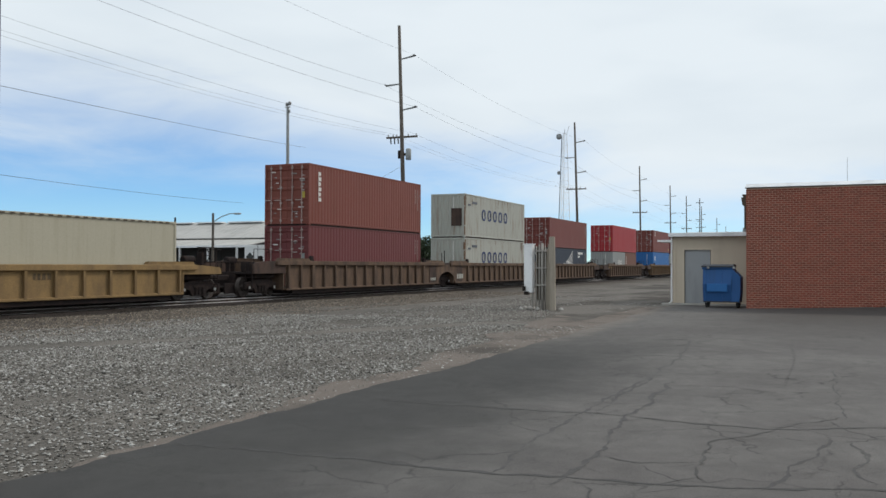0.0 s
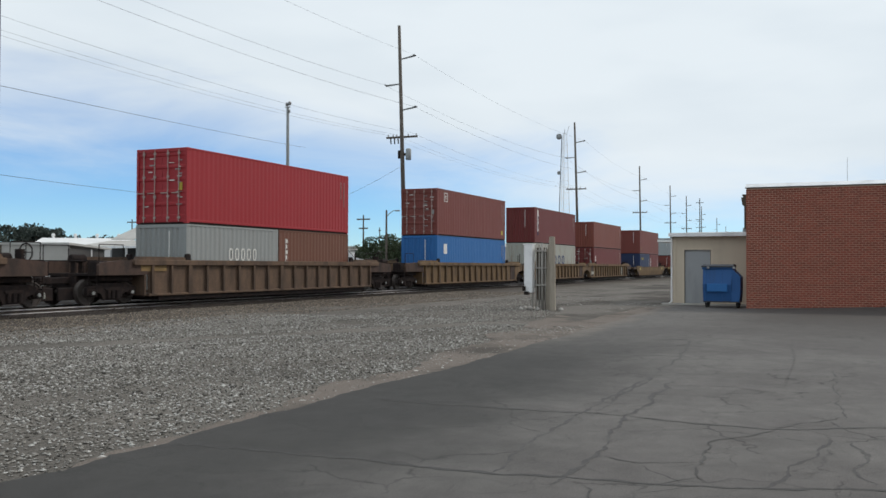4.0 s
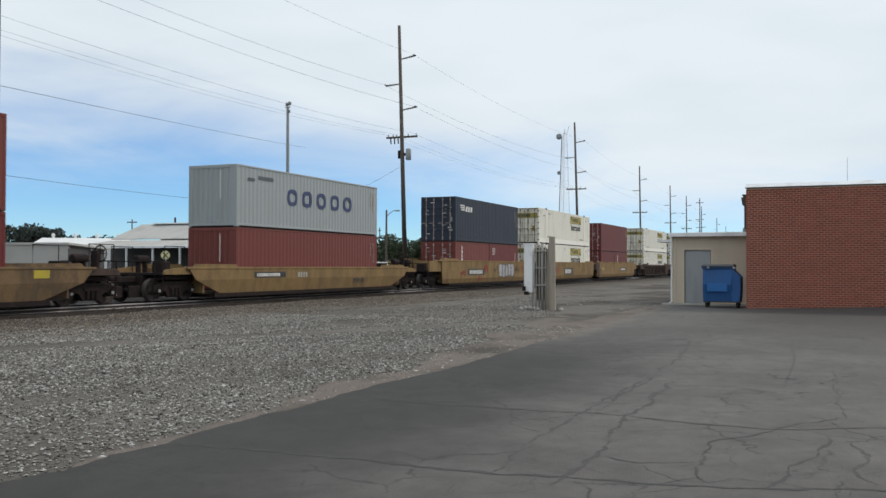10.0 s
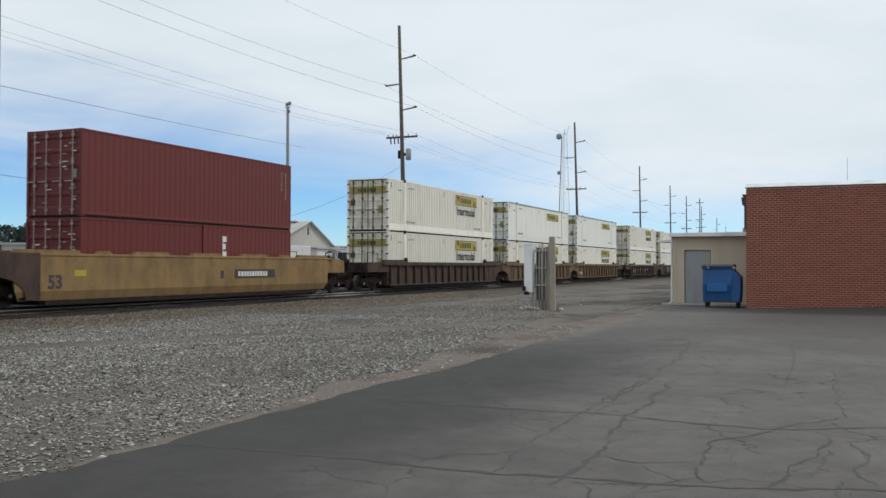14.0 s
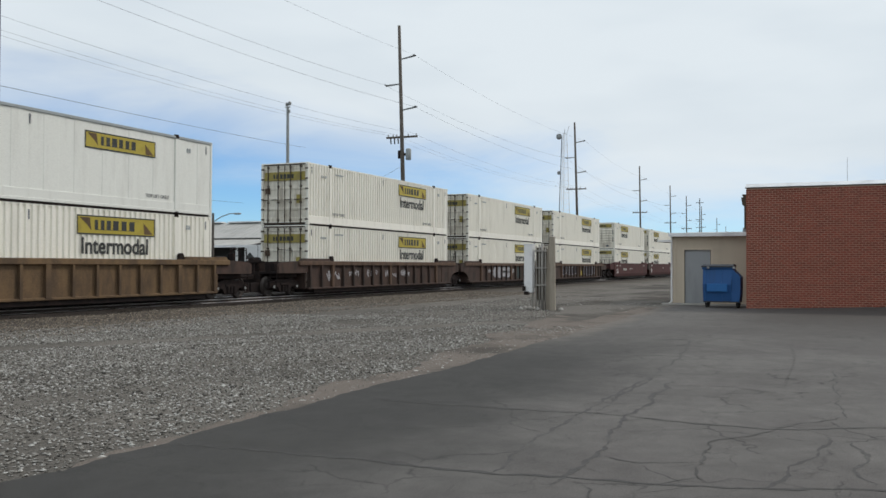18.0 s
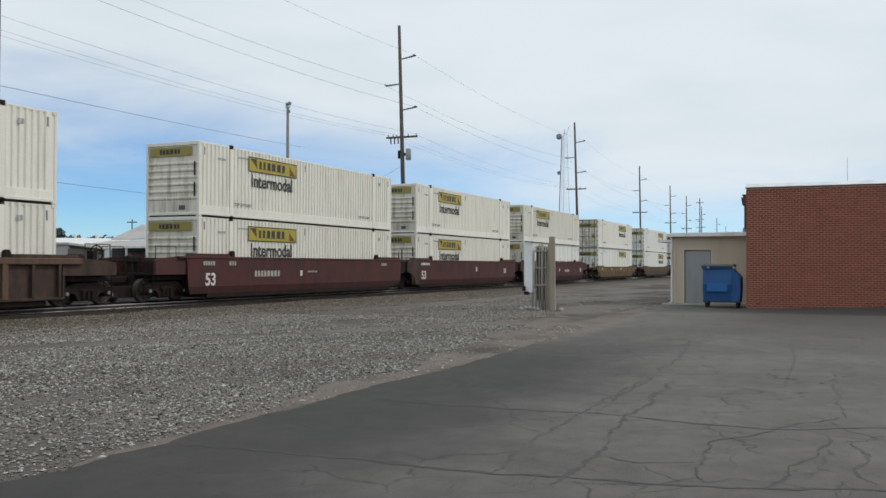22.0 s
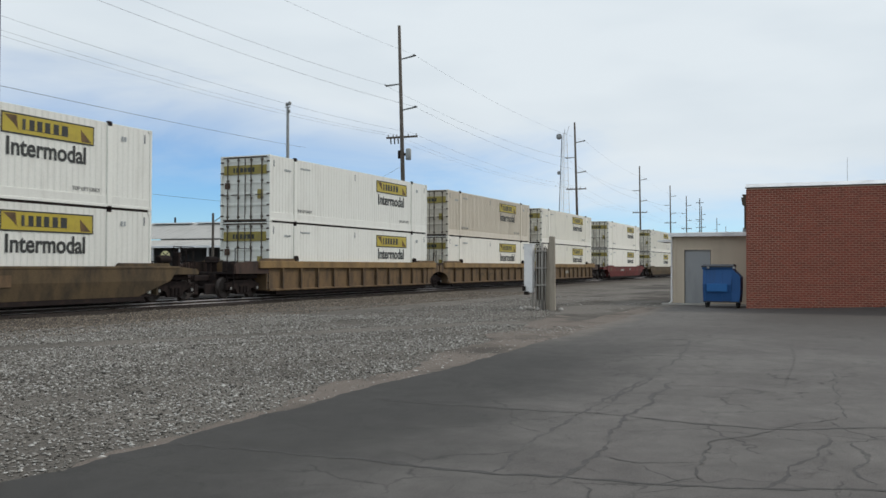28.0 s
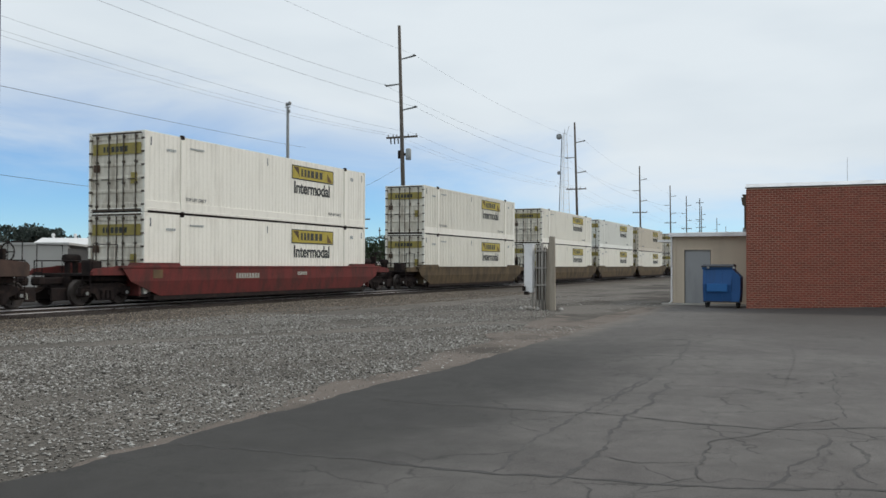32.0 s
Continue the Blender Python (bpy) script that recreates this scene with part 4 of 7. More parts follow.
def build_hall():
    g = Geo().box(WALL_X + 0.012, -16, -0.3, WALL_X + 0.30, WALL_Y - 0.012, WALL_H)
    wall = whole("wall_brick", g, M["mortar"], "red brick wall of the hall in running bond", "wall", kind="structure")
    g = Geo().box(WALL_X + 0.30, WALL_Y - 0.30, -0.3, WALL_X + 14, WALL_Y - 0.012, WALL_H)
    whole("wall_side", g, M["brick"], "red brick side wall of the hall", "wall", kind="structure")
    whole("roof_slab", Geo().box(WALL_X + 0.1, -16, WALL_H - 0.25, WALL_X + 14, WALL_Y - 0.1, WALL_H - 0.02), M["roof_grey"], "flat roof of the brick hall", "roof", kind="structure")
    c = thing("coping", "pale metal coping along the brick parapet", "coping", pose(0, 0, 0), kind="structure")
    y = WALL_Y + 0.02
    k = 0
    while y > -16:
        part("cap", Geo().prism([(WALL_X - 0.06, WALL_H), (WALL_X - 0.055, WALL_H + 0.02), (WALL_X + 0.12, WALL_H + 0.14 + 0.002 * (k % 2)), (WALL_X + 0.36, WALL_H + 0.10), (WALL_X + 0.36, WALL_H)], max(y - 3.0, -16), y - 0.006, "y"), M["coping"], c)
        y -= 3.0
        k += 1
    part("drip", Geo().box(WALL_X - 0.035, -16, WALL_H - 0.03, WALL_X + 0.01, WALL_Y + 0.03, WALL_H + 0.004), M["frame_dark"], c)
    # the lot rises a little along the foot of the wall
    g = Geo()
    n = 40
    v = []
    for i in range(n + 1):
        y = WALL_Y + 0.1 - 12.0 * i / n
        h = 0.17 * min(1.0, (WALL_Y + 0.1 - y) / 5.0)
        v += [(WALL_X - 2.2 + edge_noise(y, 31.0, 0.3), y, 0.002), (WALL_X - 0.7, y, h * 0.45 + 0.003), (WALL_X + 0.01, y, h + 0.006 + abs(edge_noise(y, 33.0, 0.03)))]
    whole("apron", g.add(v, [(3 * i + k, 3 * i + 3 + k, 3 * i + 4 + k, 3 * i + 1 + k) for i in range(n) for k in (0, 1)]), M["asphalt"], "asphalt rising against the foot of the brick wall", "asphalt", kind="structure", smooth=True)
    gut = thing("gutter", "dark metal gutter and downpipe at the wall's corner", "gutter", pose(WALL_X + 0.3, WALL_Y, 0))
    part("box", Geo().prism([(-0.02, 3.86), (0.14, 4.0), (0.16, 4.08), (-0.02, 4.08)], 0.0, 6, "x"), M["frame_dark"], gut)
    part("downpipe", Geo().box(0.1, 0.03, 2.85, 0.2, 0.10, 3.95, 0.01), M["frame_dark"], gut)
    part("leader_box", Geo().prism([(0.02, 3.62), (0.16, 3.70), (0.20, 3.98), (0.0, 3.98)], 0.05, 0.25, "x"), M["frame_dark"], gut)
    part("bracket", Geo().box(0.3, 0.0, 3.0, 0.36, 0.07, 3.9), M["frame_dark"], gut)
    whole("roof_mast", Geo().rod((0, 0, 0), (0, 0, 2.6), 0.016, 6, 0.008), M["galvanised"], "thin pale mast on the hall roof", "mast", at=pose(47.0, -0.34, 4.1))


def build_shed():
    x0, y0, y1, h = 36.7, 3.06, 6.08, 2.70
    s = thing("shed", "low tan shed with a grey steel door beside the brick hall", "shed", pose(x0, 0, 0))
    part("wall", Geo().box(0, y0, 0, 0.18, 4.60, h).box(0, 5.69, 0, 0.18, y1, h).box(0, 4.60, 2.19, 0.18, 5.69, h), M["tan_wall"], s, "tan painted front wall")
    part("wall", Geo().box(0.18, y1 - 0.18, 0, 5.2, y1, h), M["tan_wall"], s, "tan painted side wall")
    part("wall", Geo().box(5.2, y0, 0, 5.38, y1, h), M["tan_wall"], s)
    part("corner_trim", Geo().box(-0.03, y1 - 0.10, 0.05, 0.06, y1 + 0.03, h, 0.008), M["tan_wall"], s, "tan corner trim")
    part("awning", Geo().prism([(6.08, 2.62), (6.08, 2.54), (7.06, 2.53), (7.06, 2.60)], 1.9, 4.0, "x"), M["coping"], s, "small white awning on the side wall")
    r = part("roof", Geo().prism([(-0.25, h), (5.6, h + 0.25), (5.6, h + 0.35), (-0.25, h + 0.10)], y0 - 0.0, y1 + 0.12, "y"), M["roof_grey"], s)
    part("fascia", Geo().box(-0.30, y0, h - 0.03, -0.25, y1 + 0.14, h + 0.12, 0.008), M["coping"], r, "pale metal fascia")
    d = part("door", Geo().box(0.05, 4.64, 0.04, 0.10, 5.65, 2.15, 0.006), M["grey_door"], s, "plain grey steel door")
    part("door_frame", Geo().box(-0.012, 4.56, 0.0, 0.14, 4.64, 2.23).box(-0.012, 5.65, 0.0, 0.14, 5.73, 2.23).box(-0.012, 4.64, 2.15, 0.14, 5.65, 2.23), M["tan_wall"], d)
    part("handle", Geo().rod((0.05, 4.72, 1.0), (-0.02, 4.72, 1.0), 0.025, 8).box(-0.03, 4.70, 0.98, -0.01, 4.84, 1.02), M["galvanised"], d)
    part("sill", Geo().box(-0.75, y0 - 0.0, -0.05, 0.0, y1 + 0.35, 0.05, 0.015), M["concrete"], s, "pale concrete apron")
    part("downpipe", Geo().rod((-0.05, y1 + 0.06, 0.1), (-0.05, y1 + 0.06, h), 0.035, 8).rod((-0.05, y1 + 0.06, 0.1), (-0.25, y1 + 0.12, 0.04), 0.035, 8), M["coping"], s, "white downpipe at the corner")
    # dark strips painted as the shade in the gap round the door
    part("door_shadow_gap", Geo().box(-0.004, 4.64, 0.04, 0.06, 4.655, 2.15).box(-0.004, 5.635, 0.04, 0.06, 5.65, 2.15).box(-0.004, 4.655, 2.135, 0.06, 5.635, 2.15), M["frame_dark"], d, "dark strips for the shadow gap round the door")
    part("roof_vent", Geo().box(0.6, 3.2, h + 0.1, 1.0, 3.5, h + 0.32, 0.02), M["grey"], s)


def build_dumpster():
    d = thing("dumpster", "blue steel dumpster on casters with a dark lid", "dumpster", pose(34.0, 3.93, 0))
    m = M["dumpster_blue"]
    w = 0.64
    body = Geo().prism([(0.0, 0.24), (0.8, 0.24), (0.95, 0.9), (0.95, 1.38), (0.0, 1.46), (-0.12, 0.85)], -w + 0.28, w, "y").prism([(-w + 0.28, 0.24), (-w + 0.02, 0.24), (-w - 0.02, 0.5), (-w - 0.02, 1.12), (-w + 0.28, 1.44)], -0.06, 0.88, "x")
    b = part("body", body, m, d)
    part("rim", Geo().box(-0.05, -w + 0.24, 1.40, 1.0, w + 0.04, 1.47, 0.015), m, b)
    part("lid", Geo().prism([(-0.1, 1.47), (1.0, 1.47), (1.0, 1.55), (0.4, 1.58), (-0.1, 1.52)], -w + 0.22, w + 0.05, "y"), M["dark_plastic"], d, "dark lid")
    part("label_panel", Geo().box(-0.17, -0.22, 0.58, -0.08, 0.50, 0.88, 0.02), M["blue"], d, "lighter blue front panel")
    for y in (-w + 0.31, 0.0, w - 0.06):
        part("stiffener", Geo().prism([(-0.02, 0.24), (-0.14, 0.85), (-0.02, 1.45), (0.02, 1.45), (-0.10, 0.85), (0.02, 0.24)], y - 0.03, y + 0.03, "y"), m, b)
    for x in (0.15, 0.72):
        for y in (-w + 0.1, w - 0.1):
            c = part("caster", Geo().rod((x, y - 0.03, 0.09), (x, y + 0.03, 0.09), 0.09, 12), M["rubber"], d)
            part("fork", Geo().box(x - 0.05, y - 0.05, 0.09, x + 0.05, y - 0.035, 0.25).box(x - 0.05, y + 0.035, 0.09, x + 0.05, y + 0.05, 0.25), M["steel_dark"], c)
    part("bumper", Geo().box(-0.02, -w, 0.2, 0.8, w, 0.25), M["dark_plastic"], d)
    for y in (-0.45, 0.45):
        part("hinge", Geo().box(-0.14, y - 0.04, 1.42, -0.08, y + 0.04, 1.50), M["galvanised"], d)


# ---------------------------------------------------------------- beyond the track
def ribbed_roof(a, b, c, d, material, parent, name="roof", step=0.6, label=""):
    """Sheet from ridge a-b down to eave d-c, with raised seams."""
    a, b, c, d = (Vector(p) for p in (a, b, c, d))
    nrm = (b - a).cross(d - a).normalized()
    if nrm.z < 0:
        nrm = -nrm
    g = Geo()
    t = nrm * 0.06
    g.add([a, b, c, d, a - t, b - t, c - t, d - t], [(0, 1, 2, 3), (7, 6, 5, 4), (0, 4, 5, 1), (1, 5, 6, 2), (2, 6, 7, 3), (3, 7, 4, 0)])
    sheet = part(name, g, material, parent, label)
    n = int((b - a).length / step)
    for i in range(n + 1):
        p, q = a.lerp(b, i / n), d.lerp(c, i / n)
        part("seam", Geo().rod(p + nrm * 0.01, q + nrm * 0.01, 0.025, 4), material, sheet)
    return sheet


def build_barn():
    """Gabled warehouse, gable to the track, with a porch along the near side."""
    x0, xr, x1, ya, yb = 67.4, 71.6, 75.6, 45.0, 64.6
    e0, e1, r = 3.9, 3.35, 5.5
    b = thing("warehouse", "gabled warehouse with pale grey metal roof and a pale gable", "warehouse", pose(0, 0, 0))
    part("gable_wall", Geo().prism([(x0, -0.1), (x0, e0), (xr, r), (x1, e1), (x1, -0.1)], ya, ya + 0.25, "y"), M["wall_tan"], b, "pale weathered gable wall")
    part("wall", Geo().box(x0, ya + 0.25, -0.1, x0 + 0.2, yb, e0 - 0.1), M["wall_dark"], b)
    part("wall", Geo().box(x1 - 0.2, ya + 0.25, -0.1, x1, yb, e1 - 0.1), M["wall_white"], b)
    part("wall", Geo().box(x0, yb, -0.1, x1, yb + 0.2, e1), M["wall_grey"], b)
    ribbed_roof((xr, ya - 0.3, r + 0.06), (xr, yb, r + 0.06), (x0 - 0.1, yb, e0 + 0.06), (x0 - 0.1, ya - 0.3, e0 + 0.06), M["roof_grey"], b)
    ribbed_roof((xr, ya - 0.3, r + 0.06), (xr, yb, r + 0.06), (x1 + 0.3, yb, e1 - 0.04), (x1 + 0.3, ya - 0.3, e1 - 0.04), M["roof_grey"], b)
    ribbed_roof((x0 - 0.1, ya + 0.6, e0 - 0.1), (x0 - 0.1, yb, e0 - 0.1), (62.8, yb, 3.15), (62.8, ya + 0.6, 3.15), M["roof_grey"], b, "porch_roof")
    part("eave", Geo().box(62.7, ya + 0.6, 2.98, 62.82, yb, 3.16), M["coping"], b, "white eave board")
    for y in (46.5, 49.5, 52.5, 55.5, 58.5, 61.5, 64.3):
        part("porch_post", Geo().box(62.8, y, -0.1, 62.95, y + 0.15, 3.0), M["wall_white"], b)
    part("gable_vent", Geo().box(xr - 0.2, ya - 0.03, 4.3, xr + 0.05, ya + 0.02, 5.0), M["wall_dark"], b)
    part("chimney", Geo().rod((71.6, 60.5, 5.4), (71.6, 60.5, 6.2), 0.09, 8), M["steel_dark"], b)
    for y, w in ((46, 3.0), (49.8, 4.0), (54.5, 3.0), (58.0, 5.0)):
        part("ridge_sheet", Geo().box(xr - 0.5, y, r + 0.05, xr + 0.25, y + w, r + 0.16), M["coping"], b)
    low = thing("lean_to", "low white lean-to against the warehouse", "shed", pose(0, 0, 0))
    part("wall", Geo().box(70.5, 43.4, -0.1, 77.5, 44.9, 3.0), M["wall_white"], low)
    part("roof", Geo().box(70.3, 43.2, 3.0, 77.7, 44.95, 3.12), M["roof_grey"], low)
    t = thing("box_trailer", "white box trailer with a dark diamond placard", "trailer", pose(57.0, 39.4, 0))
    part("box", Geo().box(-1.2, -1.15, 1.0, 4.2, 1.25, 3.0, 0.03), M["wall_white"], t)
    part("placard", Geo().prism([(-0.35, 0), (0, 0.35), (0.35, 0), (0, -0.35)], 0, 0.02, "x"), M["logo_black"], t, "dark diamond", at=pose(-1.22, 0.75, 2.1))
    part("door_seam", Geo().box(-1.21, 0.02, 1.05, -1.195, 0.06, 2.95), M["logo_black"], t)
    part("corner", Geo().box(-1.22, -1.18, 1.0, -1.1, -1.05, 3.0), M["logo_black"], t)
    for x in (-0.5, 3.3):
        for y in (-0.9, 0.95):
            part("wheel", Geo().rod((x, y - 0.15, 0.5), (x, y + 0.15, 0.5), 0.5, 14), M["rubber"], t)
    part("chassis", Geo().box(-1.2, -0.5, 0.85, 4.2, 0.5, 1.0), M["steel_dark"], t)


def build_left_sheds():
    h = thing("office_shed", "low pale flat-roofed building beyond the track", "building", pose(0, 0, 0))
    part("wall", Geo().prism([(44.0, 56.0), (46.4, 48.4), (46.65, 48.48), (44.25, 56.1)], -0.1, 2.85, "z"), M["wall_tan"], h, "pale tan wall")
    # solid dark wall stands in for the shade inside the open side
    part("wall", Geo().prism([(46.4, 48.4), (51.0, 49.6), (50.9, 49.85), (46.4, 48.7)], -0.1, 2.6, "z"), M["wall_dark"], h, "dark wall painted as the shaded open side")
    part("roof", Geo().add([(43.9, 56.2, 2.85), (46.3, 48.2, 2.85), (51.6, 49.5, 2.58), (49.0, 57.5, 2.6), (43.9, 56.2, 3.0), (46.3, 48.2, 3.0), (51.6, 49.5, 2.72), (49.0, 57.5, 2.75)],
                            [(0, 3, 2, 1), (4, 5, 6, 7), (0, 1, 5, 4), (1, 2, 6, 5), (2, 3, 7, 6), (3, 0, 4, 7)]), M["roof_grey"], h)
    part("pillar", Geo().box(44.9, 53.0, -0.1, 45.05, 53.15, 2.84), M["frame_dark"], h)
    for x, y in ((51.0, 49.8), (49.2, 49.2)):
        part("post", Geo().box(x, y - 0.1, -0.1, x + 0.12, y, 2.6), M["wall_white"], h)
    w = thing("white_hall", "long low white-roofed hall with roof vents, far off", "building", pose(0, 0, 0))
    part("wall", Geo().prism([(87.9, 98.4), (94.0, 88.3), (103.7, 94.2), (97.6, 104.2)], -0.1, 4.0, "z"), M["wall_white"], w)
    part("roof", Geo().add([(87.7, 98.5, 4.0), (94.0, 88.0, 4.0), (104.0, 94.0, 4.0), (97.7, 104.5, 4.0), (92.7, 101.5, 5.2), (99.0, 91.0, 5.2)], [(0, 1, 5, 4), (3, 4, 5, 2), (0, 4, 3), (1, 2, 5), (0, 3, 2, 1)]), M["wall_white"], w)
    for k in range(4):
        u = 0.12 + 0.24 * k
        part("roof_vent", Geo().lathe([(0.18, 0), (0.18, 0.5), (0.3, 0.55), (0.16, 0.8)], 10), M["wall_white"], w, at=(92.7 + 6.3 * u, 101.5 - 10.5 * u, 5.0))
    s = thing("crossing_sign", "round faded yellow railway warning sign on a post", "sign", pose(49.1, 42.3, 0))
    part("post", Geo().rod((0, 0, -0.1), (0, 0, 2.4), 0.04, 8), M["galvanised"], s)
    face = part("disc", Geo().lathe([(0.29, 0.0), (0.30, 0.01), (0.29, 0.02)], 24), M["sign_yellow"], s, "yellow disc with a black cross", at=pose(-0.05, -0.05, 2.15, 90, 0, -49))
    for a in (45, -45):
        part("stroke", Geo().box(-0.27, -0.032, 0.021, 0.27, 0.032, 0.026), M["logo_black"], face, at=pose(0, 0, 0, 0, 0, a))
    far = thing("far_sheds", "long grey low sheds in the distance", "building", pose(0, 0, 0))
    part("wall", Geo().prism([(128.0, 78.0), (181.0, 62.0), (184.0, 72.0), (131.0, 88.0)], -0.1, 4.4, "z"), M["wall_grey"], far)
    part("roof", Geo().prism([(127.5, 77.8), (181.4, 61.6), (184.5, 72.4), (130.5, 88.4)], 4.4, 4.75, "z"), M["roof_grey"], far)
    gs = thing("grey_shed", "grey metal shed beyond the track", "building", pose(0, 0, 0))
    part("wall", Geo().box(136, 50.5, -0.1, 150, 57, 4.6), M["wall_grey"], gs)
    part("roof", Geo().prism([(50.2, 4.6), (53.7, 5.4), (57.2, 4.6)], 135.7, 150.3, "x"), M["roof_grey"], gs)


def build_truck():
    t = thing("flatbed_truck", "white truck with a low flat bed, parked", "truck", pose(74.3, 42.6, 0, 0, 0, -60))
    part("cab", Geo().prism([(-1.1, 0.7), (-1.1, 2.35), (-0.9, 2.9), (0.2, 2.9), (0.75, 2.25), (1.9, 2.0), (2.0, 0.7)], -1.05, 1.05, "y"), M["truck_white"], t)
    part("windscreen", Geo().prism([(0.22, 2.86), (0.74, 2.28), (0.78, 2.30), (0.26, 2.90)], -0.95, 0.95, "y"), M["glass_dark"], t)
    part("side_window", Geo().box(-0.75, -1.06, 2.1, 0.25, -1.045, 2.7), M["glass_dark"], t)
    part("bed", Geo().box(-7.5, -1.2, 1.0, -1.2, 1.2, 1.2, 0.02), M["truck_white"], t)
    part("bumper", Geo().box(1.9, -1.1, 0.5, 2.15, 1.1, 0.9, 0.03), M["galvanised"], t)
    for x in (1.2, -4.6, -5.8):
        for y in (-0.95, 0.95):
            w = part("wheel", Geo().rod((x, y - 0.14, 0.5), (x, y + 0.14, 0.5), 0.5, 16), M["rubber"], t)
            part("rim", Geo().rod((x, y - 0.16, 0.5), (x, y + 0.16, 0.5), 0.26, 12), M["galvanised"], w)
    f = thing("flat_trailer", "low white flat trailer with stakes", "trailer", pose(66.5, 38.5, 0))
    part("deck", Geo().box(-2.5, -1.2, 1.45, 6.5, 1.2, 1.8, 0.03), M["wall_white"], f)
    for i in range(10):
        part("stake_pocket", Geo().box(-2.4 + 0.9 * i, -1.24, 1.5, -2.2 + 0.9 * i, -1.2, 1.66), M["steel_dark"], f)
    for x in (-2.2, 0.2):
        part("stake", Geo().box(x, -1.2, 1.8, x + 0.1, -1.1, 2.45), M["steel_dark"], f)
    for x in (-1.5, 4.5, 5.6):
        for y in (-0.95, 0.95):
            part("wheel", Geo().rod((x, y - 0.14, 0.5), (x, y + 0.14, 0.5), 0.5, 16), M["rubber"], f)
    part("frame", Geo().box(-2.4, -0.5, 0.95, 6.4, 0.5, 1.45), M["steel_dark"], f)


def tree(x, y, h, spread, seed, pointed=False, far=False):
    """Tapered trunk, limbs and a crown of many small leaf clumps."""
    rng = np.random.default_rng(seed)
    t = thing("tree", ("dark green pointed tree" if pointed else "dark green leafy tree") + " beyond the track", "tree", pose(x, y, -0.1), "trees beyond the track")
    g = Geo().rod((0, 0, 0), (0, 0, h * 0.75), 0.035 * h, 8, 0.01 * h)
    limbs = []
    for i in range(9):
        a, z = rng.uniform(0, 2 * pi), h * rng.uniform(0.3, 0.7)
        tip = Vector((cos(a) * spread * rng.uniform(0.5, 0.85), sin(a) * spread * rng.uniform(0.5, 0.85), z + h * rng.uniform(0.08, 0.22)))
        g.rod((0, 0, z), tip, 0.014 * h, 5, 0.004 * h)
        limbs.append(tip)
    part("trunk", g, M["bark"], t)
    n = 2600 if not far else 1500
    if pointed:
        z = rng.uniform(0.12, 1.0, n)
        r = spread * (1.02 - z) * np.sqrt(rng.uniform(0.1, 1, n)) * (0.8 + 0.3 * np.sin(z * 40))
        a = rng.uniform(0, 2 * pi, n)
        p = np.stack((r * np.cos(a), r * np.sin(a), z * h), -1)
    else:
        cs = np.array([tuple(v) for v in limbs] + [(0, 0, h * 0.78), (0, 0, h * 0.6)] + [(rng.uniform(-0.5, 0.5) * spread, rng.uniform(-0.5, 0.5) * spread, h * rng.uniform(0.4, 0.85)) for _ in range(6)])
        k = rng.integers(0, len(cs), n)
        d = rng.normal(0, 1, (n, 3))
        d /= np.linalg.norm(d, axis=1)[:, None]
        p = cs[k] + d * (rng.uniform(0.35, 1.0, n) ** 0.6)[:, None] * np.array((spread * 0.42, spread * 0.42, h * 0.17))
        p[:, 2] = np.minimum(p[:, 2], h)
    s = rng.uniform(0.014, 0.034, n) * h * (1.4 if far else 1)
    u, w = rng.normal(0, 1, (n, 3)), rng.normal(0, 1, (n, 3))
    u /= np.linalg.norm(u, axis=1)[:, None]
    w -= u * (u * w).sum(1)[:, None]
    w /= np.linalg.norm(w, axis=1)[:, None]
    u, w = u * s[:, None], w * s[:, None] * 0.7
    v = np.stack((p - u, p - w * 0.9, p + u * 1.1, p + w), 1).reshape(-1, 3)
    me = bpy.data.meshes.new("crown")
    me.from_pydata(v, [], np.arange(4 * n).reshape(n, 4))
    me.materials.append(M["leaf_far" if far else "leaf"])
    part("crown", me, None, t)
    return t


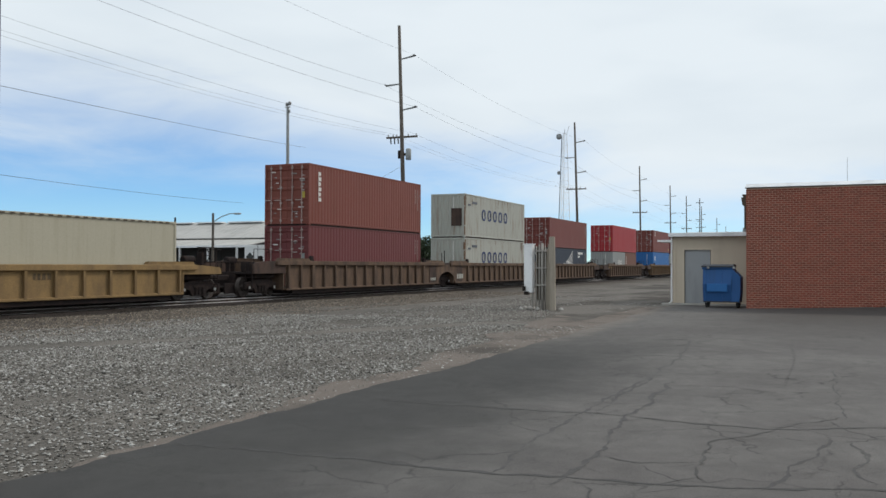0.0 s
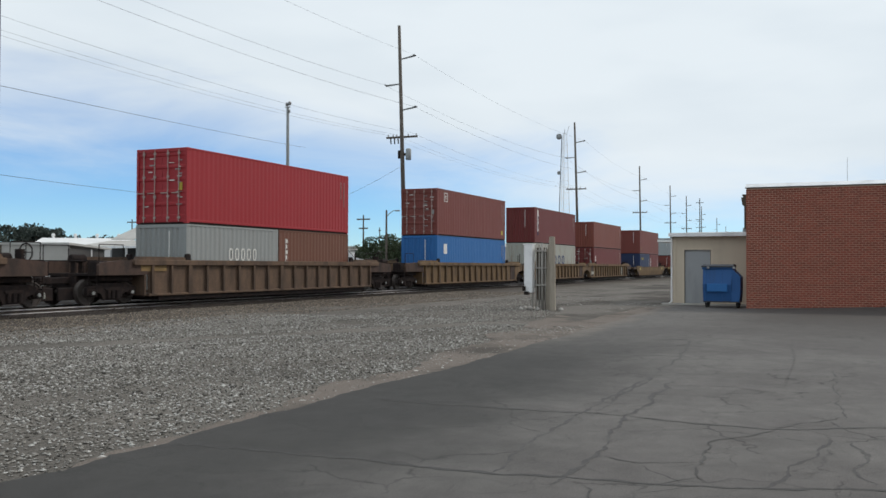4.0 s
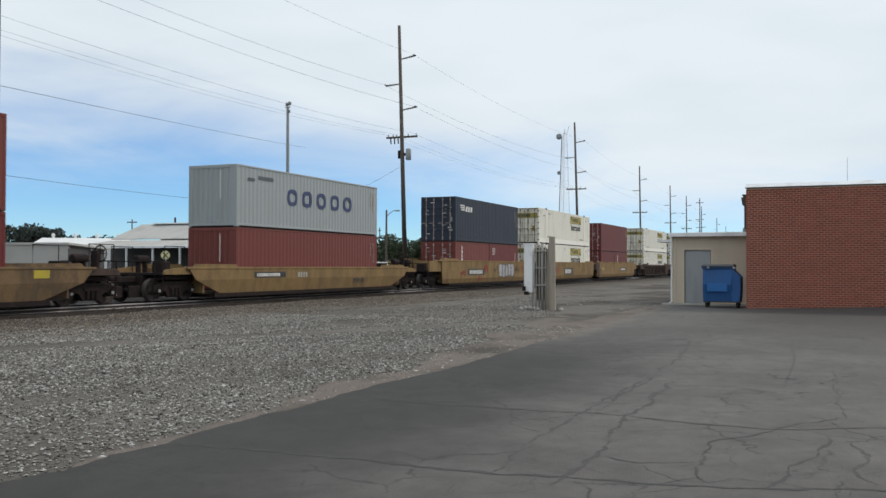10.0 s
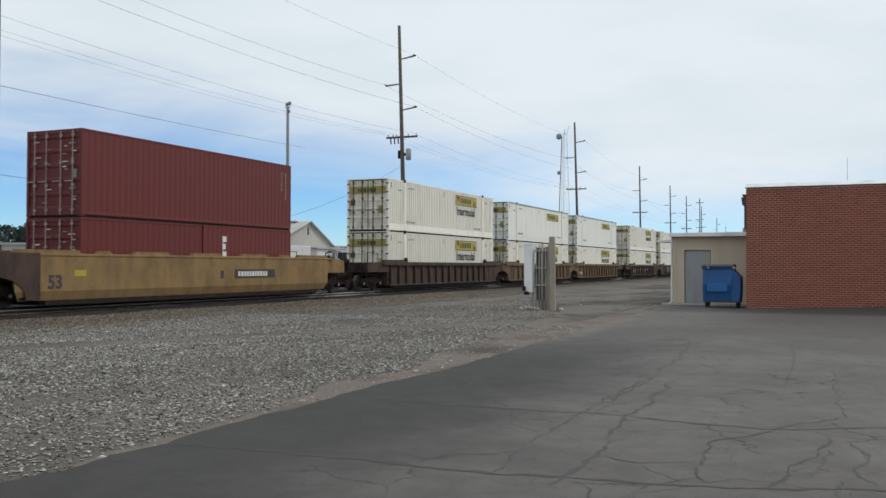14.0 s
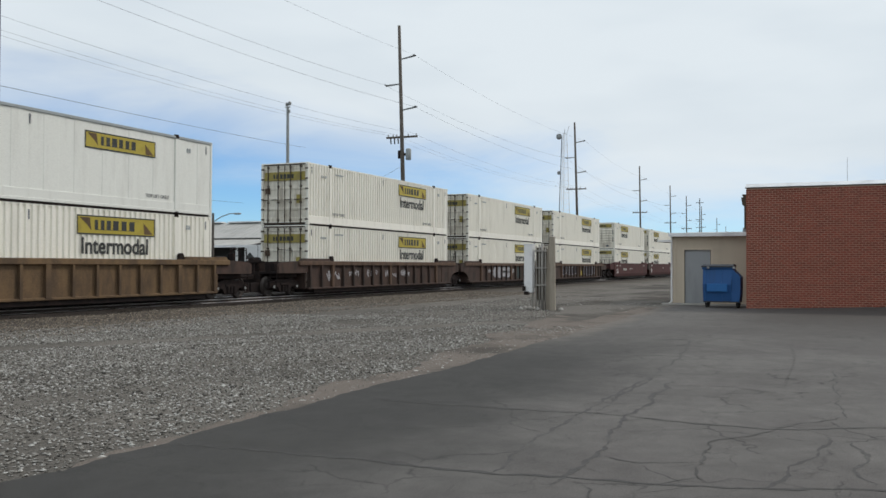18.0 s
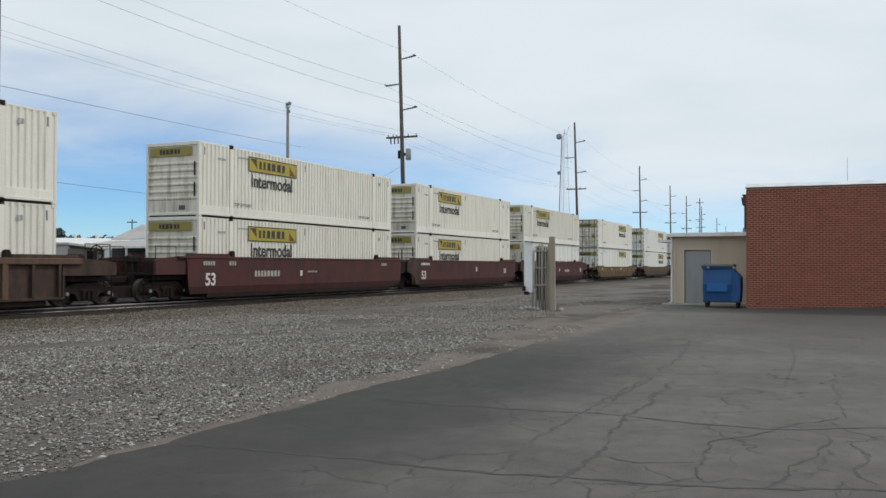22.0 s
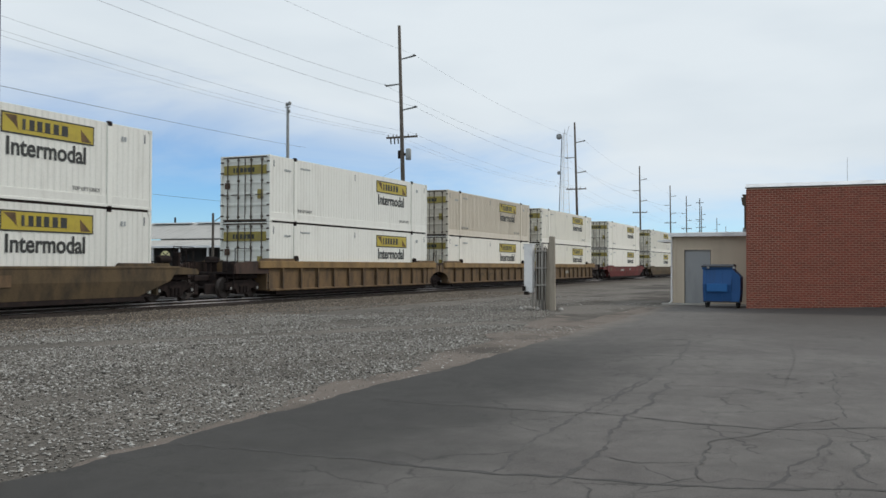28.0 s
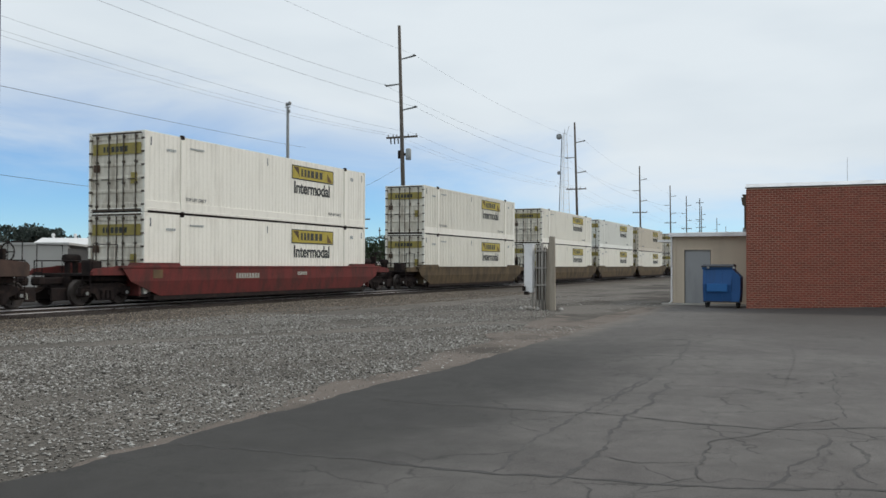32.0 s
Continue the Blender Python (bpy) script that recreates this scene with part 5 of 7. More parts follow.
def build_trees():
    for i, (x, y, h, s) in enumerate(((107.0, 127.5, 7.0, 2.6), (110.2, 121.9, 8.4, 3.6), (113.5, 123.4, 8.1, 3.0), (119.8, 125.0, 7.0, 2.0), (124.0, 127.0, 6.6, 2.0), (129.2, 128.5, 7.2, 2.3), (137.0, 131.0, 7.4, 2.3), (104.0, 129.0, 6.5, 2.0), (116.5, 132.3, 8.5, 4.2), (117.4, 130.5, 8.9, 3.8), (118.0, 129.2, 8.5, 3.6), (118.6, 127.9, 7.8, 3.2))):
        tree(x, y, h, s, 20 + i, far=True)
    for i, (x, y, h, s, pt) in enumerate(((87.6, 49.1, 4.0, 1.7, False), (84.4, 44.1, 5.1, 2.0, False), (88.5, 44.3, 4.5, 1.8, False), (94.3, 46.3, 4.7, 2.0, False), (97.0, 45.5, 4.8, 1.4, True), (91.0, 42.2, 4.9, 1.6, False), (92.5, 40.1, 4.6, 1.3, True),
                                              (95.5, 41.5, 5.0, 1.4, True), (101.5, 42.2, 5.3, 1.8, False), (103.0, 41.1, 4.9, 1.2, True), (105.5, 41.5, 5.0, 1.7, False))):
        tree(x, y, h, s, 40 + i, pt)
    rng = np.random.default_rng(9)
    g_v, g_f = [], []
    n = 9000
    x = rng.uniform(160, 420, n)
    y = 150 + (x - 160) * 0.1 + rng.normal(0, 3, n)
    top = np.array([4.5 + 3 * noise.noise(Vector((a * 0.05, 1, 0))) + 1.5 * noise.noise(Vector((a * 0.22, 4, 0))) for a in x])
    z = rng.uniform(0, 1, n) ** 0.7 * top
    c = np.stack((x, y, z), -1)
    u, w = rng.normal(0, 0.75, (n, 3)), rng.normal(0, 0.6, (n, 3))
    v = np.stack((c - u, c - w, c + u, c + w), 1).reshape(-1, 3)
    me = bpy.data.meshes.new("far_woods")
    me.from_pydata(v, [], np.arange(4 * n).reshape(n, 4))
    me.materials.append(M["leaf_far"])
    tagged(new("far_woods", me), "dark line of far woods on the horizon", "trees", kind="stuff")


build_poles()
flood_pole()
tower()
edge_post()
street_lamp(56.9, 44.4, 5.5, 1.9, "dark street lamp with a curved arm")
street_lamp(80.1, 41.3, 7.0, 0.9, "street lamp on a wooden pole among trees")
wooden_pole(96.7, 53.0, 7.6, ((7.1, 0.9), (6.0, 0.6)), "wooden pole with two short crossarms")
wooden_pole(131.4, 48.7, 8.3, ((7.6, 1.0), (6.2, 0.7)), "wooden pole with crossarms in the distance")
wooden_pole(101.0, 93.1, 8.0, ((7.6, 0.9),), "wooden pole with one crossarm behind the warehouse")
wooden_pole(141.9, 74.5, 8.2, ((7.7, 0.2),), "bare wooden pole in the distance")
trackside_cabinet()
build_hall()
build_shed()
build_dumpster()
build_barn()
build_left_sheds()
build_truck()
build_trees()


# ---------------------------------------------------------------- the train
SPEED = -17.406
LEAD = -0.25      # where the train stands at the start
MOVING = []      # (thing, place along the train, height)
WHEELS = []      # (wheelset, its place on its truck, place of the truck along the train)
DECK = 0.355     # container floor above the rail


def corrugated(x0, x1, y, z0, z1, pitch=0.28, depth=0.02, back=0.055, ease=0.2):
    """Panel that faces -y, its ribs upright."""
    out, x = [(x0, y)], x0 + 0.06
    while x + pitch < x1 - 0.02:
        out += [(x, y), (x + pitch * ease, y + depth), (x + pitch * 0.5, y + depth), (x + pitch * (0.5 + ease), y)]
        x += pitch
    out += [(x1, y), (x1, y + back), (x0, y + back)]
    return Geo().prism(out, z0, z1, "z")


def bars(x0, y, z0, sizes, height, gap=0.25, thick=0.012):
    """Plain upright bars, as wide as the sizes tell, in place of lettering."""
    top, x, foot = [], x0, z0 + 0.05 * height
    r = random.Random(round(1000 * (x0 + z0)))
    for w in sizes:
        b = w * r.uniform(0.75, 1.1) * height
        top += [(x, foot), (x, z0 + height), (x + b, z0 + height), (x + b, foot)]
        x += b + gap * r.uniform(0.8, 1.2) * height
    return Geo().prism([(x0, z0)] + top + [(top[-1][0], z0)], y - thick, y, "y")


def column(x, y, z0, z1, w, n):
    """Upright comb of n plain blocks that faces -y."""
    s = (z1 - z0) / n
    out = [(x, z0)]
    for i in range(n):
        a, b, r = z0 + s * (i + 0.14), z0 + s * (i + 0.86), x + w * (0.8 if i % 2 else 1)
        out += [(x + w * 0.12, a), (r, a), (r, b), (x + w * 0.12, b)]
    return Geo().prism(out + [(x, z1)], y, y + 0.014, "y")


def rounded(w, h, y, x, z, r, thick=0.012, n=5):
    """Plain plate with rounded corners that faces -y."""
    pts = []
    for cx, cz, a0 in ((w - r, r, -90), (w - r, h - r, 0), (r, h - r, 90), (r, r, 180)):
        pts += [(x + cx + r * cos(radians(a0 + 90 * i / n)), z + cz + r * sin(radians(a0 + 90 * i / n))) for i in range(n + 1)]
    return Geo().prism(pts, y - thick, y, "y")


def ring_plate(w, h, y, x, z, t, thick=0.012, n=20):
    """Plain upright oval ring that faces -y."""
    g = Geo()
    v = []
    for a, b in ((w / 2, h / 2), (w / 2 - t, h / 2 - t)):
        for k in range(n):
            u = 2 * pi * k / n
            c, s = cos(u), sin(u)
            p = (x + w / 2 + a * math.copysign(abs(c) ** 0.7, c), z + h / 2 + b * math.copysign(abs(s) ** 0.7, s))
            v += [(p[0], y - thick, p[1]), (p[0], y, p[1])]
    f = []
    for k in range(n):
        i, j, o = 2 * k, 2 * ((k + 1) % n), 2 * n
        f += [(i, j, j + o, i + o), (i, i + 1, j + 1, j), (i + o, j + o, j + 1 + o, i + 1 + o)]
    return g.add(v, f)


def word(name, text, size, x, y, z, material, parent, squeeze=1.0):
    """Raised lettering that faces -y."""
    cu = bpy.data.curves.new(name, "FONT")
    cu.body, cu.size, cu.extrude, cu.offset = text, size, 0.004, 0.022 * size
    cu.materials.append(material)
    ob = new(name, cu)
    ob.parent = parent
    ob.matrix_basis = pose(x, y, z, 90) @ Matrix.Diagonal((squeeze, 1, 1, 1))
    return ob


def ribbon(points, width, y, thick=0.004):
    """A painted stroke on a wall that faces -y: points (x, z)."""
    g = Geo()
    n = len(points)
    side = []
    for i, p in enumerate(points):
        a, b = points[max(i - 1, 0)], points[min(i + 1, n - 1)]
        d = Vector((b[0] - a[0], b[1] - a[1]))
        d = d.normalized() if d.length else Vector((1, 0))
        side.append((-d.y * width / 2, d.x * width / 2))
    v = [(p[0] + s[0], y - thick, p[1] + s[1]) for p, s in zip(points, side)] + [(p[0] - s[0], y - thick, p[1] - s[1]) for p, s in zip(points, side)]
    return g.add(v, [(i, i + 1, i + 1 + n, i + n) for i in range(n - 1)])


def scrawl(x0, z0, w, h, seed, loops=5, width=0.045, y=0.0):
    """Crowded hooks and strokes, like an unreadable tag."""
    r = random.Random(seed)
    g = Geo()
    n = max(3, loops)
    cell = w / n
    for i in range(n):
        tall = h * r.uniform(0.65, 1.0)
        x, z = x0 + cell * i, z0 + r.uniform(0, h - tall)
        for k in range(r.choice((1, 2, 2))):
            kn = [(x + cell * r.uniform(-0.15, 1.2), z + tall * (j % 2 if j else r.random()) * r.uniform(0.75, 1.0) + tall * 0.1 * r.random()) for j in range(r.choice((3, 4, 4)))]
            pts = []
            for a, b, c in zip([kn[0]] + kn[:-1], kn, kn[1:] + [kn[-1]]):
                p, q = ((a[0] + b[0]) / 2, (a[1] + b[1]) / 2), ((b[0] + c[0]) / 2, (b[1] + c[1]) / 2)
                for u in (0, 0.2, 0.4, 0.6, 0.8):
                    pts.append(tuple((1 - u) ** 2 * p[m] + 2 * u * (1 - u) * b[m] + u * u * q[m] for m in (0, 1)))
            st = ribbon(pts, width * r.uniform(0.8, 1.35), y, 0.004 + 0.0004 * k)
            g.add(st.v, st.f)
    return g


def iso_door(c, x, w, h, paint_key, bar_mat, seed):
    """Two door leaves with four locking bars on the end that faces -x."""
    for side in (-1, 1):
        y0, y1 = (-w / 2 + 0.07, -0.008) if side < 0 else (0.008, w / 2 - 0.07)

        def leaf():
            g = Geo()
            prof = [(x + 0.0, 0.14)]
            z = 0.3
            step = (h - 0.5) / 5
            for i in range(5):
                prof += [(x, z), (x + 0.025, z + 0.05), (x + 0.025, z + step - 0.12), (x, z + step - 0.07)]
                z += step
            prof += [(x, h - 0.14), (x + 0.06, h - 0.14), (x + 0.06, 0.14)]
            return g.prism(prof, y0, y1, "y")
        d = part("door", shared(("door", side, round(w, 2), round(h, 2), round(x, 2)), leaf, M[paint_key]), M[paint_key], c)
        for k in (0.27, 0.73):
            yy = y0 + (y1 - y0) * k

            def lock():
                g = Geo().rod((x - 0.045, 0, 0.06), (x - 0.045, 0, h - 0.06), 0.02 if seed == 1 else 0.026, 6)
                for z in (0.22, h * 0.36, h * 0.62, h - 0.2):
                    g.box(x - 0.06, -0.05, z - 0.04, x - 0.002, 0.05, z + 0.04)
                return g.box(x - 0.06, 0.0, h * 0.40, x - 0.04, 0.34, h * 0.40 + 0.035)
            part("locking_bar", shared(("locking_bar", seed, round(h, 2), round(x, 2)), lock, bar_mat), bar_mat, d, at=(0, yy, 0))


def frame_parts(c, L, W, H, key, post=0.10, fold=0.0):
    """Corner posts, rails, castings, roof and floor of a container."""
    m = M[key]
    for sx in (-1, 1):
        for sy in (-1, 1):
            part("corner_post", shared(("corner_post", H, post), lambda: Geo().box(-post / 2, -0.05, 0.11, post / 2, 0.05, H - 0.11, 0.008), m), m, c,
                 at=(sx * (L / 2 - post / 2), sy * (W / 2 - 0.05), 0))
    for sy in (-1, 1):
        part("top_rail", shared(("top_rail", L), lambda: Geo().box(-L / 2 + 0.1, -0.03, -0.07, L / 2 - 0.1, 0.03, 0.0, 0.008), m), m, c, at=(0, sy * (W / 2 - 0.032 - fold), H - 0.004))
        part("bottom_rail", shared(("bottom_rail", L), lambda: Geo().box(-L / 2 + 0.1, -0.03, 0.0, L / 2 - 0.1, 0.03, 0.10, 0.01), m), m, c, at=(0, sy * (W / 2 - 0.032), 0.054))
    for sx in (-1, 1):
        part("end_header", shared(("end_header", W), lambda: Geo().box(-0.05, -W / 2 + 0.1, 0, 0.05, W / 2 - 0.1, 0.14, 0.01), m), m, c, at=(sx * (L / 2 - 0.055), 0, H - 0.144))
        part("end_sill", shared(("end_sill", W), lambda: Geo().box(-0.05, -W / 2 + 0.1, 0, 0.05, W / 2 - 0.1, 0.10, 0.01), m), m, c, at=(sx * (L / 2 - 0.055), 0, 0.044))
    part("roof", shared(("roof", L, W), lambda: Geo().box(-L / 2 + 0.06, -W / 2 + 0.05, -0.05, L / 2 - 0.06, W / 2 - 0.05, 0), m), m, c, at=(0, 0, H - 0.012))
    part("floor", shared(("floor", L, W), lambda: Geo().box(-L / 2 + 0.04, -W / 2 + 0.035, -0.047, L / 2 - 0.04, W / 2 - 0.035, 0.1), M["steel_dark"]), M["steel_dark"], c, at=(0, 0, 0.02))


def castings(c, L, W, H, key, xs):
    for sx in xs:
        for sy in (-1, 1):
            for z in (0, H - 0.118):
                part("corner_casting", shared(("corner_casting",), lambda: Geo().box(-0.09, -0.08, 0, 0.09, 0.08, 0.118, 0.012), M[key]), M[key], c, at=(sx, sy * (W / 2 - 0.077), z))


def iso_box(colour, label, length=12.19, h=2.896, end="door", deco=(), group="containers on the train"):
    """A steel sea container; its base centre is the origin, its left end faces -x."""
    L, W, H = length, 2.438, h - 0.03
    c = thing("shipping_container", label, "container", group=group)
    m = M[colour]
    deep = 0.026 if "grey" in colour else 0.013
    side = shared(("side_panel", L, H, deep), lambda: corrugated(-L / 2 + 0.1, L / 2 - 0.1, -W / 2 + 0.012, 0.15, H - 0.07, depth=deep), m)
    part("side_panel", side, m, c)
    part("side_panel", side, m, c, at=pose(0, 0, 0, 0, 0, 180))
    frame_parts(c, L, W, H, colour)
    castings(c, L, W, H, colour, (-L / 2 + 0.09, L / 2 - 0.09))
    back = shared(("end_panel", W, H), lambda: corrugated(-W / 2 + 0.1, W / 2 - 0.1, -0.03, 0.14, H - 0.14, 0.25, 0.045), m)
    part("end_panel", back, m, c, at=pose(L / 2 - 0.04, 0, 0, 0, 0, 90))
    if end == "door":
        iso_door(c, -L / 2 + 0.03, W, H, colour, M["lock_bar"], 1)
        # marks on the doors
        r = random.Random(label)
        for i in range(18):
            top = i < 12
            y = r.choice((-1.0, -0.62)) + r.uniform(0, 0.1) if i % 3 else r.uniform(0.1, 0.7)
            z, w = (H - 0.4 - 0.085 * i if top else r.uniform(0.35, 1.3)), r.uniform(0.10, 0.30)
            part("marking", Geo().box(-L / 2 + 0.018, y, z, -L / 2 + 0.031, y + w, z + r.uniform(0.025, 0.05)), M["grey" if i % 2 else "logo_white"], c, "small unreadable pale mark")
        yellow = "upright white" in label or "bright red" in label
        part("notice", Geo().box(-L / 2 + 0.016, -0.98, H * 0.44, -L / 2 + 0.031, -0.80, H * 0.54), M["logo_yellow" if yellow else "grey"], c, "yellow notice on the door" if yellow else "pale notice on the door")
    else:
        part("end_panel", back, m, c, at=pose(-L / 2 + 0.04, 0, 0, 0, 0, -90))
        part("markings", Geo().box(-L / 2 + 0.002, -0.42, H * 0.45, -L / 2 + 0.012, -0.38, H - 0.25), M["logo_white"], c, "thin upright white marking")
    # number plates of the box become plain bars, upright near the far end
    g = Geo()
    r = random.Random(label + "s")
    for k, x in enumerate((L / 2 - 0.75, L / 2 - 0.45)):
        z1, z0 = H - 0.35, H * (0.45 if k else 0.58)
        g = column(x, -W / 2 - 0.002, z0, z1, 0.045, int((z1 - z0) / 0.16))
        if L > 7:
            part("markings", g, M["lock_bar"], c, "upright row of small pale marks")
    for kind, *a in deco:
        DECO[kind](c, L, W, H, *a)
    return c


def deco_blocks(c, L, W, H, colour, x0, x1, z, h, n=5):
    """A maker's name as n plain rounded plates."""
    step = (x1 - x0) / n
    for i in range(n):
        g = Geo()
        w = step * 0.64
        x = -L / 2 + x0 + step * i
        g = ring_plate(w, h, -W / 2 + 0.010, x, z - h / 2, w * 0.21)
        part("plate", g, M[colour], c, "plain rounded ring of a name")


def deco_slants(c, L, W, H, colour, x, z, h, n):
    """A short name as slanted plain plates after three stacked stripes."""
    y0, y1 = -W / 2 - 0.002, -W / 2 + 0.012
    x -= L / 2
    for k in range(3):
        part("stripe", Geo().prism([(x + 0.08 * k, z + h * (0.72 - 0.36 * k)), (x + 0.75, z + h * (0.72 - 0.36 * k)), (x + 0.81, z + h * (0.96 - 0.36 * k)), (x + 0.06 + 0.08 * k, z + h * (0.96 - 0.36 * k))], y0, y1, "y"), M[colour], c, "short white stripe")
    for k in range(n):
        a = x + 0.92 + 0.42 * k
        part("plate", Geo().prism([(a, z - 0.05), (a + 0.27, z - 0.05), (a + 0.37, z + h - 0.09), (a + 0.10, z + h - 0.09)], y0, y1, "y"), M[colour], c, "slanted plain plate of a name")


def deco_mark(c, L, W, H, colour, x, z, w, h):
    part("mark", Geo().box(-L / 2 + x, -W / 2 - 0.002, z, -L / 2 + x + w, -W / 2 + 0.012, z + h), M[colour], c)


def deco_column(c, L, W, H, colour, x, z0, z1, w=0.22, n=5):
    """An upright name as plain blocks."""
    g = column(-L / 2 + x, -W / 2 - 0.002, z0, z1, w, n)
    part("mark", g, M[colour], c, "upright row of plain blocks")


def deco_wing(c, L, W, H):
    """White wing-like sweep."""
    for k in range(5):
        x, w, h = 4.95 + 0.35 * k, 2.15 - 0.30 * k, 1.0 - 0.17 * k
        pts = [(-L / 2 + x + w * u, 1.36 - 0.02 * k + h * u ** (1.5 + 0.15 * k)) for u in [i / 10 for i in range(11)]]
        part("mark", ribbon(pts, 0.085 - 0.008 * k, -W / 2 + 0.006, 0.008), M["logo_white"], c, "white sweep of a wing")
    part("mark", bars(-0.75, 0.0, 2.0, (0.8,) * 8, 0.16, 0.3, 0.01), M["logo_white"], c, "row of plain white blocks on the end", at=pose(-L / 2 + 0.003, 0, 0, 0, 0, -90))
    part("mark", bars(-L / 2 + 4.1, -W / 2 + 0.008, 1.02, (0.75,) * 13, 0.24, 0.3), M["logo_white"], c, "row of plain white blocks")
    for x, z, n in ((9.0, 2.1, 8), (9.0, 1.8, 3)):
        part("mark", bars(-L / 2 + x, -W / 2 + 0.008, z, (0.9,) * n, 0.2, 0.25), M["logo_white"], c, "row of plain white blocks")


def deco_square(c, L, W, H, colour, x, z, s):
    g = Geo()
    y0, y1 = -W / 2 - 0.002, -W / 2 + 0.012
    x -= L / 2
    for a, b, e, d in ((0, 0, s, 0.05), (0, s - 0.05, s, s), (0, 0, 0.05, s), (s - 0.05, 0, s, s), (0.3 * s, 0.3 * s, 0.75 * s, 0.38 * s), (0.3 * s, 0.6 * s, 0.75 * s, 0.68 * s), (0.3 * s, 0.3 * s, 0.4 * s, 0.68 * s)):
        g.box(x + a, y0, z + b, x + e, y1, z + d)
    part("mark", g, M[colour], c, "square outline mark")


def deco_streaks(c, L, W, H, seed, n):
    """Rust runs down from the top rail, and along the corner posts."""
    r = random.Random(seed)
    for i in range(n):
        x = -L / 2 + (0.03 + 0.25 * r.random() ** 2 if i % 3 == 0 else r.uniform(0.2, L - 0.2))
        d, w = r.uniform(0.25, 1.2) * (1.8 if i % 3 == 0 else 0.7), r.uniform(0.02, 0.06)
        pts = [(x + 0.02 * sin(9 * u + i), H - 0.05 - d * u) for u in (0, 0.25, 0.5, 0.75, 1)]
        part("rust_streak", ribbon(pts, w, -W / 2 + 0.011, 0.012), M["rust"], c)
    for i in range(4):
        z = 0.15 + i * (H - 0.3) / 4
        part("rust_streak", Geo().box(-L / 2 - 0.003, -W / 2 - 0.003, z, -L / 2 + r.uniform(0.07, 0.1), -W / 2 + r.uniform(0.05, 0.12), z + (H - 0.3) / 4 * r.uniform(0.75, 0.98)), M["rust"], c, "rusty stretch of a corner post")


def deco_rust(c, L, W, H, x, z0, z1, w):
    g = Geo().box(-L / 2 - 0.004, x, z0, -L / 2 + 0.02, x + w, z1)
    part("patch", g, M["car_dark"], c, "brown rusty patch")


DECO = dict(blocks=deco_blocks, mark=deco_mark, column=deco_column, wing=deco_wing, square=deco_square, rust=deco_rust, slants=deco_slants, streaks=deco_streaks)


def banner(parent, x0, x1, y, z0, z1):
    """Yellow banner in a dark border, its name a plain bar."""
    b = part("banner", Geo().box(x0, y - 0.010, z0, x1, y, z1), M["logo_yellow"], parent, "yellow banner with a dark border")
    g = Geo()
    t = 0.045
    for a in ((x0, z0, x1, z0 + t), (x0, z1 - t, x1, z1), (x0, z0, x0 + t, z1), (x1 - t, z0, x1, z1)):
        g.box(a[0], y - 0.013, a[1], a[2], y - 0.006, a[3])
    part("border", g, M["logo_black"], b)
    w, h = x1 - x0, z1 - z0
    g = bars(x0 + w * 0.21, y - 0.010, z0 + h * 0.25, (0.45, 0.6, 0.75, 0.75, 0.78, 0.72), h * 0.52, 0.36, 0.005)
    part("name_bar", g, M["logo_black"], b, "row of plain dark blocks")
    pts = [(x0 + w * 0.03, z0 + h * 0.88), (x0 + w * 0.15, z0 + h * 0.88), (x0 + w * 0.17, z0 + h * 0.2), (x0 + w * 0.13, z0 + h * 0.45)]
    part("scroll", Geo().prism(pts, y - 0.014, y - 0.010, "y"), M["car_gold"], b, "brownish folded ribbon end")
    pts = [(x1 - w * 0.16, z0 + h * 0.75), (x1 - w * 0.03, z0 + h * 0.12), (x1 - w * 0.15, z0 + h * 0.12)]
    part("scroll", Geo().prism(pts, y - 0.014, y - 0.010, "y"), M["car_gold"], b, "brownish folded ribbon end")


